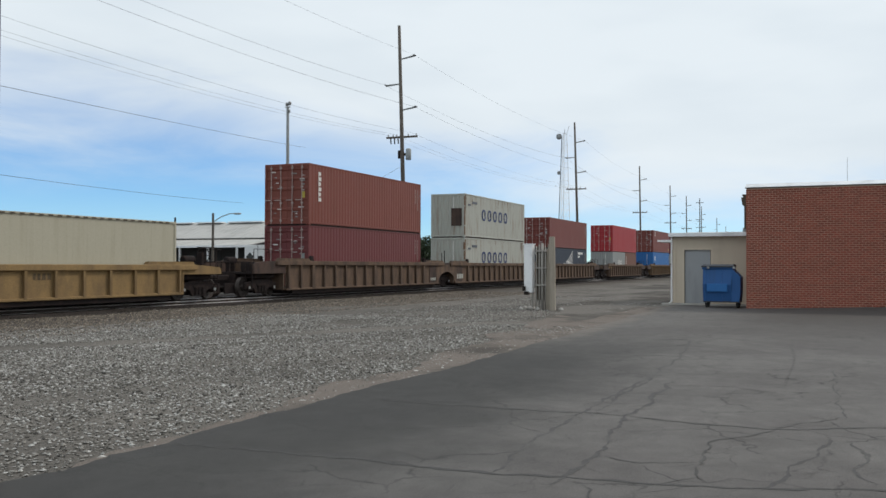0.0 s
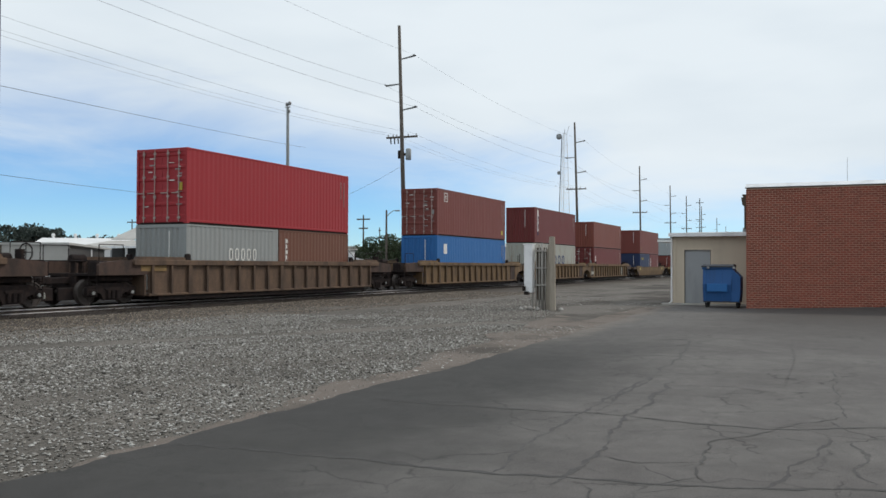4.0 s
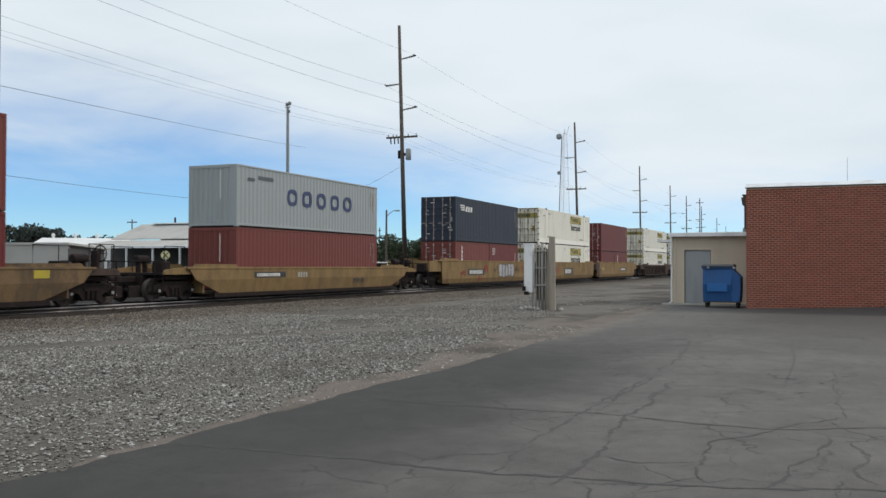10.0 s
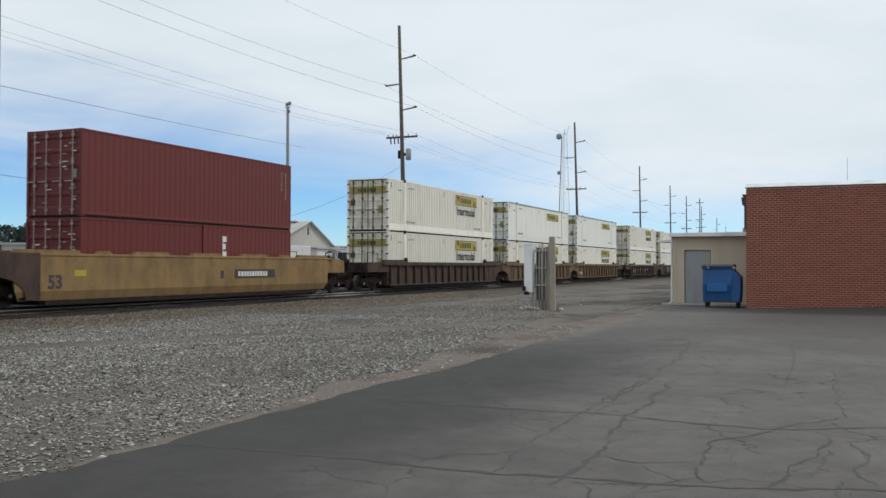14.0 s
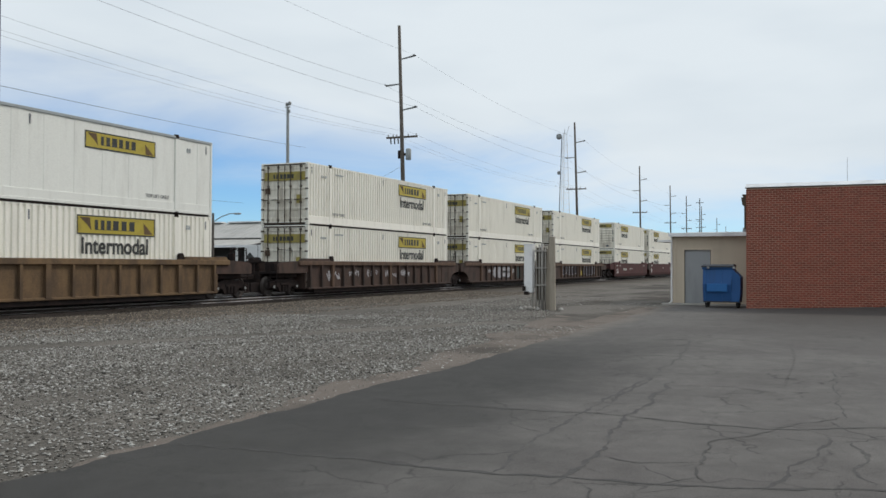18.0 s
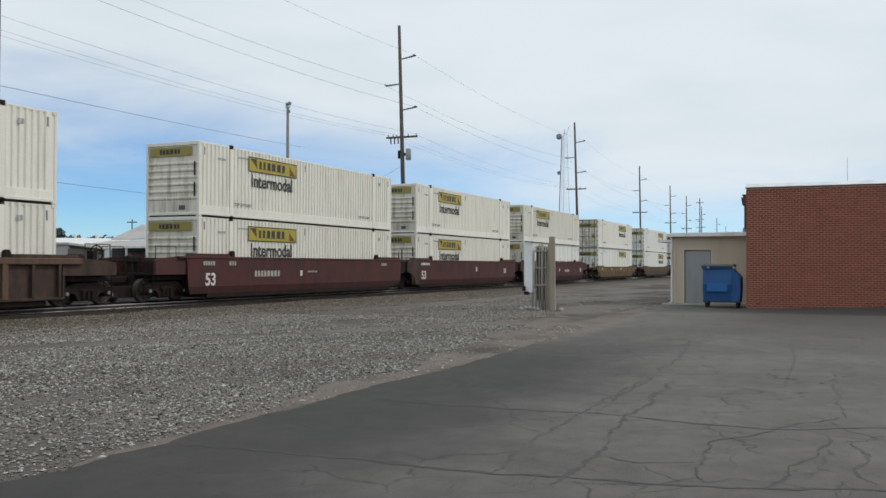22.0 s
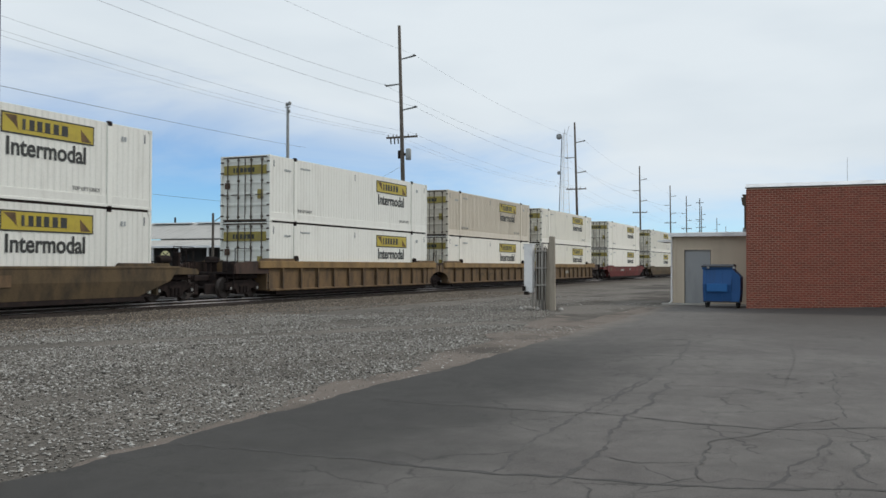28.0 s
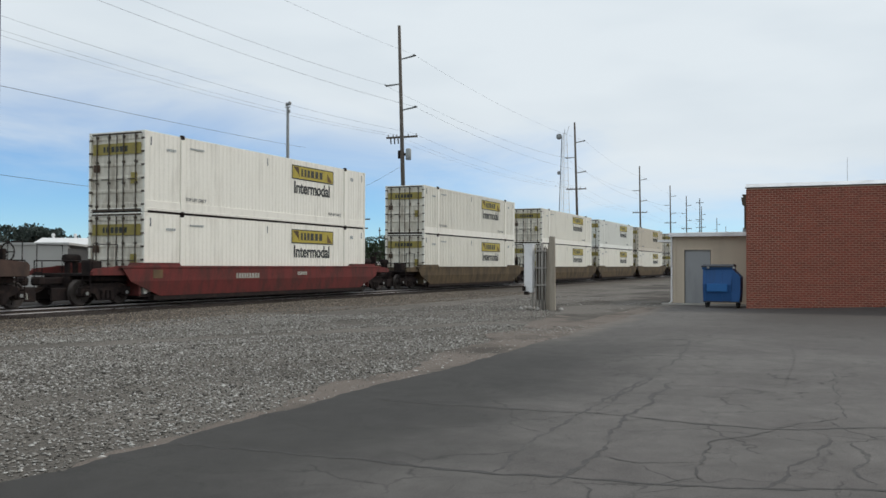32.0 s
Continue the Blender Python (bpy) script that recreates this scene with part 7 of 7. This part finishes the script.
def stack(s, *boxes, z=DECK):
    for b, h in boxes:
        if isinstance(b, tuple):
            ride(b[0], s - 3.07, z)
            ride(b[1], s + 3.07, z)
        else:
            ride(b, s, z)
        z += h


HC, STD = 2.896, 2.591


def build_cars():
    brown, gold, mar, dark = "brown ribbed steel well car with grimy sides", "yellow smooth-sided steel well car, dusty", "maroon smooth-sided steel well car with white marks", "dark brown ribbed well car with pale sprayed scrawls"
    C, J = "coupler", "joint"
    rows = [
        (18.8, "car_yellow", "ribbed", 1.38, J, C, "yellow ribbed steel well car with a single box", [("patch", -2.2, 0.75, 0.9, 0.35, "car_olive"), ("bars", 1.5, 0.9, 4, 0.2, "car_olive")]),
        (42.1, "car_umber", "ribbed", 1.57, C, J, brown, [("bars", 7.12, 0.5, 5, 0.16, "pale_grey")]),
        (61.1, "car_umber", "ribbed", 1.57, J, J, brown, [("bars", -7.82, 0.56, 4, 0.29, "pale_grey")]),
        (79.9, "car_umber", "ribbed", 1.57, J, C, brown, [("bars", -7.82, 0.56, 4, 0.29, "pale_grey")]),
        (103.1, "car_umber", "ribbed", 1.55, C, C, brown, [("patch", -8.6, 1.15, 1.3, 0.2, "car_yellow")]),
        (126.1, "car_brown", "ribbed", 1.57, C, J, brown, [("bars", -5.8, 0.8, 7, 0.2, "car_gold")]),
        (145.5, "car_brown", "ribbed", 1.57, J, J, brown, [("bars", -7.82, 0.56, 4, 0.29, "pale_grey")]),
        (164.6, "car_brown", "ribbed", 1.57, J, C, brown, [("patch", 4.9, 0.4, 1.1, 0.9, "pale_grey"), ("bars", -7.82, 0.56, 4, 0.29, "pale_grey")]),
        (187.4, "car_gold", "slant", 1.30, C, C, gold, [("patch", -7.6, 0.95, 0.7, 0.28, "logo_yellow"), ("patch", 6.9, 0.95, 0.6, 0.25, "logo_yellow"), ("patch", -0.5, 0.9, 0.5, 0.2, "car_yellow")]),
        (210.7, "car_yellow", "slant", 1.30, C, C, gold, [("plate", -5.2, 0.85, 2.3, 0.24), ("bars", -1.9, 0.85, 4, 0.22, "pale_grey"), ("tag", 3.2, 0.4, 1.0, 0.4, 5, 3, 0.04, "spray_dark")]),
        (233.7, "car_yellow", "skirt", 1.72, C, J, "yellow smooth well car covered in sprayed scrawls", [("plate", -4.66, 0.75, 2.9, 0.42), ("tag", -2.05, 0.7, 1.0, 0.8, 3, 3, 0.07, "spray_red"), ("tag", -6.1, 0.5, 1.0, 0.6, 13, 3, 0.06, "spray_red"), ("tag", -3.1, 0.3, 1.5, 0.4, 16, 5, 0.05, "spray_red"), ("tag", 0.0, 0.75, 1.0, 0.7, 8, 3, 0.06, "car_olive"), ("bubble", 1.1, 0.5, 3.1, 1.1, 5, 12), ("tag", 4.5, 0.7, 1.2, 0.7, 14, 3, 0.06, "car_olive"), ("tag", 5.9, 0.7, 1.2, 0.75, 15, 3, 0.06, "spray_red")]),
        (252.9, "car_yellow", "skirt", 1.72, J, J, "yellow smooth well car with sprayed scrawls", [("tag", -4.7, 0.6, 1.95, 0.85, 22, 5, 0.08, "spray_red"), ("plate", -1.3, 0.6, 2.65, 0.62), ("tag", -6.7, 0.5, 1.3, 0.8, 17, 3, 0.06, "car_olive"), ("patch", -5.3, 0.95, 0.45, 0.3, "logo_yellow"), ("tag", 4.6, 0.7, 1.2, 0.5, 44, 3, 0.05, "car_olive")]),
        (272.1, "car_yellow", "skirt", 1.72, J, C, gold, [("tabs", (-3.05, 0.0, 3.05), 1.9), ("tabs", (-5.3, 5.3), 0.7), ("plate", 1.7, 0.85, 2.8, 0.35), ("bars", 0.8, 0.85, 1, 0.3, "spray_dark"), ("word", -7.65, 0.64, "53", 0.58, "spray_dark"), ("patch", -6.6, 1.0, 0.5, 0.2, "logo_yellow")]),
        (295.7, "car_dark", "ribbed", 1.57, C, J, "dark brown ribbed steel well car", []),
        (315.0, "car_brown", "ribbed", 1.57, J, J, brown, [("patch", -7.9, 0.4, 1.0, 0.95, "car_dark"), ("bars", 2.4, 0.8, 4, 0.25, "car_dark")]),
        (334.1, "car_brown", "ribbed", 1.57, J, C, brown, [("bars", -7.5, 0.6, 4, 0.25, "pale_grey")]),
        (357.2, "car_dark", "ribbed", 1.57, C, J, dark, [("tag", -4.5, 0.75, 1.2, 0.4, 51, 4, 0.05, "spray_pale"), ("tag", -2.5, 0.75, 1.1, 0.4, 52, 3, 0.05, "spray_pale"), ("tag", -6.6, 0.6, 1.3, 0.5, 153, 4, 0.06, "spray_pale"), ("tag", -0.5, 0.65, 1.3, 0.5, 53, 4, 0.05, "spray_pale"), ("tag", 1.3, 0.75, 1.2, 0.4, 54, 4, 0.05, "spray_pale"), ("bars", 1.8, 1.38, 14, 0.16, "spray_pale")]),
        (376.8, "car_dark", "ribbed", 1.57, J, J, dark, [("patch", 1.5, 0.45, 0.95, 0.85, "car_teal"), ("bubble", -3.6, 0.45, 3.4, 0.95, 4, 61), ("tag", -4.6, 0.8, 0.6, 0.4, 161, 2, 0.05, "spray_pale"), ("tag", 0.2, 0.8, 0.6, 0.4, 162, 2, 0.05, "spray_pale"), ("tag", 4.4, 0.75, 2.4, 0.4, 62, 6, 0.05, "spray_pale"), ("tag", -4.2, 0.6, 4.6, 0.5, 63, 6, 0.05, "spray_pale"), ("bars", 3.0, 1.36, 7, 0.16, "spray_red")]),
        (396.1, "car_dark", "ribbed", 1.57, J, C, dark, [("outlined", -5.9, 0.5, 4.8, 0.98, 6, 71), ("outlined", 1.6, 0.45, 4.0, 1.05, 5, 72), ("patch", 0.5, 0.5, 0.35, 0.45, "logo_yellow"), ("patch", 0.6, 1.4, 3.4, 0.16, "car_red")]),
        (419.1, "car_maroon", "skirt", 1.70, C, J, mar, [("word", -7.9, 0.60, "53", 0.66, "logo_white"), ("bars", -4.7, 0.90, 8, 0.24, "pale_grey"), ("bars", -1.25, 0.90, 1, 0.24, "logo_white"), ("bars", -8.0, 1.36, 5, 0.16, "pale_grey"), ("bars", -6.4, 1.36, 3, 0.16, "pale_grey"), ("bars", -0.6, 1.05, 12, 0.07, "pale_grey"), ("bars", 6.6, 1.36, 5, 0.14, "pale_grey")]),
        (438.3, "car_maroon", "skirt", 1.70, J, J, mar, [("word", -7.6, 0.60, "53", 0.66, "logo_white"), ("bars", -7.6, 1.4, 9, 0.14, "logo_white"), ("patch", 6.4, 0.85, 0.5, 0.35, "pale_grey"), ("bars", 1.0, 1.0, 1, 0.3, "logo_white")]),
        (457.9, "car_maroon", "skirt", 1.70, J, C, mar, [("tabs", (-4.6, -2.3, 0.0, 2.3, 4.6), 1.7), ("word", -7.5, 0.60, "53", 0.66, "logo_white"), ("bars", 2.6, 0.85, 8, 0.22, "pale_grey"), ("bars", -7.3, 1.4, 9, 0.14, "logo_white"), ("bars", 0.9, 0.9, 1, 0.26, "logo_white"), ("patch", 7.6, 0.85, 0.5, 0.35, "pale_grey")]),
        (481.4, "car_gold", "slant", 1.32, C, C, gold, [("patch", -7.3, 0.98, 0.5, 0.2, "logo_yellow"), ("patch", -3.2, 0.98, 0.4, 0.16, "logo_yellow"), ("patch", 1.2, 0.98, 0.6, 0.2, "logo_yellow")]),
        (504.8, "car_olive", "slant", 1.32, C, C, "brownish yellow smooth-sided well car, dusty", [("bars", -2.0, 0.85, 6, 0.2, "car_gold"), ("patch", 1.4, 0.7, 0.6, 0.35, "car_brown")]),
        (528.2, "car_gold", "ribbed", 1.55, C, J, "dull yellow ribbed steel well car", []),
        (547.5, "car_gold", "ribbed", 1.55, J, J, "dull yellow ribbed steel well car", [("tag", -3.2, 0.55, 2.8, 0.5, 81, 4, 0.06, "car_olive")]),
        (566.6, "car_gold", "ribbed", 1.55, J, C, "dull yellow ribbed steel well car", [("bars", -1.0, 0.75, 7, 0.2, "pale_grey")]),
        (590.2, "car_red", "slant", 1.34, C, C, "red smooth-sided steel well car", [("bars", -3.0, 0.85, 9, 0.2, "pale_grey"), ("bars", 1.5, 0.95, 6, 0.14, "pale_grey"), ("patch", -7.8, 0.9, 0.5, 0.3, "car_gold")]),
        (613.6, "car_olive", "slant", 1.32, C, C, "brownish yellow smooth-sided well car, dusty", []),
        (636.6, "car_olive", "slant", 1.32, C, J, "brownish smooth-sided well car", []),
        (656.0, "car_olive", "slant", 1.32, J, J, "brownish smooth-sided well car", []),
        (675.4, "car_olive", "slant", 1.32, J, C, "brownish smooth-sided well car", []),
        (698.7, "car_olive", "slant", 1.32, C, C, "brownish smooth-sided well car", []),
    ]
    for i, (s, key, style, top, left, right, label, tags) in enumerate(rows):
        ride(well_car(key, style, s, top, left, right, i, label, tags), s, 0.0)


def build_boxes():
    B = iso_box
    letters = lambda col, x0, x1, z, h: ("blocks", col, x0, x1, z, h)
    stack(18.75, (van_like_beige(), HC))
    stack(42.1, (B("dark_maroon", "dark maroon sea container under another"), HC),
          (B("brown_red", "rust-brown sea container with upright white marks", deco=[("column", "logo_white", 0.85, 1.1, 2.55, 0.24, 6)]), HC))
    pale = lambda: [letters("logo_blue", 3.1, 8.6, 1.6, 0.78), ("mark", "logo_grey", 1.3, 2.25, 0.9, 0.16), ("mark", "logo_grey", 0.6, 2.1, 0.45, 0.12)]
    stack(61.1, (B("pale_grey", "pale grey sea container with rust streaks", end="plain", deco=pale() + [("streaks", 5, 16)]), HC),
          (B("pale_grey", "pale grey sea container with a rusty patch", end="plain", deco=pale() + [("rust", -1.0, 0.75, 1.9, 0.75), ("streaks", 6, 18)]), HC))
    stack(80.0, (B("navy", "dark navy sea container with a white wing mark", end="plain", h=STD, deco=[("wing",)]), STD), (B("rust_red", "brown-red sea container with barred doors", h=STD), STD))
    stack(103.2, ((B("grey", "short grey sea container with white blocks", 6.06, STD, "plain", [letters("logo_white", 2.6, 4.6, 1.45, 0.5)]), B("brown", "short brown sea container", 6.06, STD, "plain", [("column", "logo_white", 0.5, 1.0, 2.2, 0.16, 5)])), STD),
          (B("bright_red", "bright red sea container with barred doors"), HC))
    stack(126.3, (B("blue", "bright blue sea container", end="plain", deco=[("mark", "logo_white", 1.0, 1.75, 0.5, 0.62)]), HC),
          (B("rust_red", "maroon-brown sea container with a square mark", deco=[("square", "logo_white", 1.05, 2.1, 0.55), ("mark", "logo_yellow", 11.35, 0.35, 0.3, 0.3)]), HC))
    stack(145.5, (B("pale_grey", "pale grey sea container with dark blue plates", end="plain", deco=[letters("logo_blue", 2.9, 9.0, 1.55, 0.80), ("mark", "logo_grey", 1.4, 2.3, 0.8, 0.2)]), HC),
          (B("maroon", "maroon sea container with a blue column mark", end="plain", deco=[("column", "logo_white", 0.7, 0.9, 2.7, 0.36, 6), ("column", "deep_blue", 0.76, 0.6, 2.2, 0.24, 5), ("mark", "logo_white", 0.74, 2.3, 0.28, 0.3)]), HC))
    stack(164.6, (B("maroon", "dark red sea container with white blocks", deco=[("column", "logo_white", 0.62, 0.9, 2.1, 0.28, 4), ("mark", "logo_yellow", 11.1, 0.45, 0.3, 0.3)]), HC), (B("brown_red", "brown-red sea container, plain end", h=STD, end="plain"), STD))
    stack(187.4, ((B("deep_blue", "short deep blue sea container with a yellow mark", 6.06, STD, "plain", [letters("logo_yellow", 0.9, 2.2, 1.95, 0.26), ("mark", "logo_white", 5.55, 0.6, 0.05, 1.6)]), B("maroon", "short dark red sea container", 6.06, STD, "plain", [("column", "logo_white", 0.55, 0.7, 2.1, 0.26, 4), ("mark", "logo_white", 5.3, 0.6, 0.05, 1.4)])), STD),
          (B("rust_red", "rust-red sea container above short boxes", end="plain", deco=[("mark", "logo_yellow", 0.75, 0.5, 0.16, 0.2)]), HC))
    stack(210.7, (B("rust_red", "brown-red sea container under a grey one", h=STD, end="plain"), STD),
          (B("cool_grey", "clean grey sea container with dark plates", h=STD, end="plain", deco=[letters("logo_blue", 3.7, 9.9, 1.45, 0.74), ("mark", "logo_grey", 1.5, 2.05, 1.1, 0.14), ("mark", "logo_grey", 0.8, 1.95, 0.45, 0.12)]), STD))
    stack(233.6, ((B("rust_red", "short red sea container with upright blocks", 6.06, STD, "door", [("column", "logo_white", 1.0, 0.8, 2.3, 0.22, 6)]), B("maroon", "short red sea container", 6.06, STD, "plain", [("square", "logo_white", 0.6, 1.8, 0.45), ("mark", "logo_white", 5.4, 0.7, 0.05, 1.3)])), STD),
          (B("navy", "dark navy sea container with a small white mark", deco=[("slants", "logo_white", 0.75, 2.02, 0.38, 3)]), HC))
    stack(272.1, ((B("maroon", "short dark red sea container", 6.06, STD, "door"), B("maroon", "short dark red sea container with blocks", 6.06, STD, "plain", [("column", "logo_white", 1.2, 0.7, 2.2, 0.24, 5)])), STD), (B("maroon", "dark red sea container with barred doors"), HC))
    vans = [  # place, upper (paint, style, front, wording), lower
        (252.9, ("white", "ribbed", "door", 1), ("white", "ribbed", "door", 1)),
        (295.7, ("white", "ribbed", "door", 1), ("white", "ribbed", "door", 1)),
        (315.0, ("clean_white", "plate", "door", 0), ("white", "ribbed", "door", 1)),
        (334.1, ("clean_white", "plate", "door", 0), ("white", "ribbed", "door", 1)),
        (357.2, ("white", "ribbed", "door", 1), ("white", "ribbed", "door", 1)),
        (376.8, ("white", "ribbed", "door", 1), ("white", "ribbed", "door", 1)),
        (396.1, ("white", "ribbed", "door", 1), ("white", "ribbed", "door", 1)),
        (419.1, ("white", "ribbed", "end", 1), ("white", "ribbed", "end", 1)),
        (438.45, ("white", "ribbed", "end", 1), ("white", "ribbed", "end", 1)),
        (457.9, ("white", "ribbed", "end", 1), ("clean_white", "plate", "end", 0)),
        (481.4, ("white", "faint", "door", 1), ("clean_white", "plate", "door", 0)),
        (504.8, ("clean_white", "faint", "door", 1), ("clean_white", "faint", "door", 1)),
        (528.2, ("clean_white", "faint", "door", 1), ("clean_white", "faint", "door", 1)),
        (547.5, ("dusty_white", "ribbed", "door", 1), ("white", "faint", "door", 1)),
        (566.9, ("white", "ribbed", "door", 1), ("white", "ribbed", "door", 1)),
        (590.2, ("white", "faint", "door", 1), ("white", "faint", "door", 1)),
        (613.6, ("white", "ribbed", "door", 1), ("white", "ribbed", "door", 1)),
        (636.6, ("white", "ribbed", "door", 1), ("white", "ribbed", "door", 1)),
        (656.0, ("clean_white", "ribbed", "door", 1), ("white", "ribbed", "door", 1)),
        (675.4, ("dusty_white", "ribbed", "door", 1), ("white", "ribbed", "door", 1)),
        (698.7, ("white", "ribbed", "door", 1), ("white", "ribbed", "door", 1)),
    ]
    made = {}
    for s, upper, lower in vans:
        z = DECK
        for spec, low in ((lower, True), (upper, False)):
            key = (spec, low)
            if key not in made:
                tone = {"white": "off-white", "clean_white": "clean white", "dusty_white": "dusty cream"}[spec[0]]
                kind = {"ribbed": "ribbed", "faint": "faintly ribbed", "plate": "flat-plated"}[spec[1]]
                made[key] = van_box(spec[0], spec[1], spec[2], low, bool(spec[3]), "%s %s long container with yellow banner, %s" % (tone, kind, "in the well" if low else "stacked on top"))
                ob = made[key]
            else:
                ob = copy_thing(made[key], Matrix())
            ride(ob, s, z)
            z += HC


def van_like_beige():
    """Single plain beige box, no wording."""
    L, W, H = 16.15, 2.59, 2.60
    c = thing("domestic_container", "plain dull beige long container, alone in its well", "container")
    m = M["beige"]
    for turn in (0, 180):
        part("side_panel", shared(("side_panel", "beige"), lambda: corrugated(-L / 2 + 0.1, L / 2 - 0.1, -W / 2 + 0.03, 0.3, H - 0.06, 0.6, 0.002, 0.06, 0.02), m), m, c, at=pose(0, 0, 0, 0, 0, turn))
        part("base_panel", shared(("base_panel", L, 0.3), lambda: Geo().box(-L / 2 + 0.1, -W / 2 + 0.018, 0.15, L / 2 - 0.1, -W / 2 + 0.06, 0.3, 0.006), m), m, c, at=pose(0, 0, 0, 0, 0, turn))
    frame_parts(c, L, W, H, "beige")
    castings(c, L, W, H, "beige", (-L / 2 + 0.09, L / 2 - 0.09))
    iso_door(c, -L / 2 + 0.03, W, H, "beige", M["frame_dark"], 3)
    # roof edge with its row of dark tie loops
    loop = shared(("roof_loop",), lambda: Geo().box(-0.09, -0.02, 0, 0.09, 0.0, 0.05, 0.006), M["frame_dark"])
    for i in range(44):
        part("roof_loop", loop, M["frame_dark"], c, at=(-L / 2 + 0.4 + 0.355 * i, -W / 2 - 0.001, H - 0.075))
    return c


build_cars()
build_boxes()


# ---------------------------------------------------------------- bricks of the hall
def build_bricks():
    """Running bond; the stretch by the corner in single bricks, the rest joined."""
    course, length, joint = 0.0755, 0.197, 0.016
    holder = bpy.data.objects["wall_brick"]
    full = Geo().box(0, -length + joint, 0, 0.055, 0, course - joint, 0.004).mesh("brick", M["brick"])
    rest = Geo()
    r = random.Random(3)
    count = 0
    for k in range(int(WALL_H / course)):
        z = 0.004 + k * course
        y = WALL_Y - (0.0 if k % 2 else length / 2)
        if k % 2 == 0:
            rest.box(WALL_X, WALL_Y - length / 2 + joint, z, WALL_X + 0.05, WALL_Y, z + course - joint)
        while y > -6.0:
            out = r.uniform(-0.002, 0.002)
            if count < 300 and y > 2.1:
                part("brick", full, M["brick"], holder, at=(WALL_X + out, y, z))
                count += 1
            else:
                rest.box(WALL_X + out, y - length + joint, z, WALL_X + 0.05, y, z + course - joint)
            y -= length
    me = bpy.data.meshes.new("bricks")
    me.from_pydata(rest.v, [], rest.f)
    me.materials.append(brick_joined())
    ob = new("bricks", me)
    ob.parent = holder
    tagged(ob, kind="stuff")


def brick_joined():
    """The same brick, its tone changing from piece to piece by the island."""
    m = M["brick"].copy()
    m.name = "fired_brick_joined"
    tree = m.node_tree
    geo = tree.nodes.new("ShaderNodeNewGeometry")
    for n in list(tree.nodes):
        if n.bl_idname == "ShaderNodeObjectInfo":
            for l in list(n.outputs["Random"].links):
                tree.links.new(geo.outputs["Random Per Island"], l.to_socket)
    return m


build_bricks()


# ---------------------------------------------------------------- what moves
def motions():
    """The whole train rolls past at one speed; its wheels turn while they are near."""
    for ob, s, z in MOVING:
        walk(ob, [(t, pose(s + LEAD + SPEED * t, TRACK_Y, z)) for t in (0, 8, 16, 24, 32)])
    for w, base, s in WHEELS:
        t_in, t_out = (s - 64) / -SPEED, (s - 15) / -SPEED
        f0, f1 = max(0, math.ceil(t_in * FPS)), min(32 * FPS, int(t_out * FPS))
        if f1 <= f0:
            continue
        step = SPEED / FPS / 0.445
        rows = [(f / FPS, Matrix.Translation(base) @ Matrix.Rotation(step * (f - f0), 4, "Y")) for f in range(f0, f1 + 1)]
        if f0 > 0:
            rows.insert(0, (0, rows[0][1]))
        if f1 < 32 * FPS:
            rows.append((32, rows[-1][1]))
        walk(w, rows)


motions()
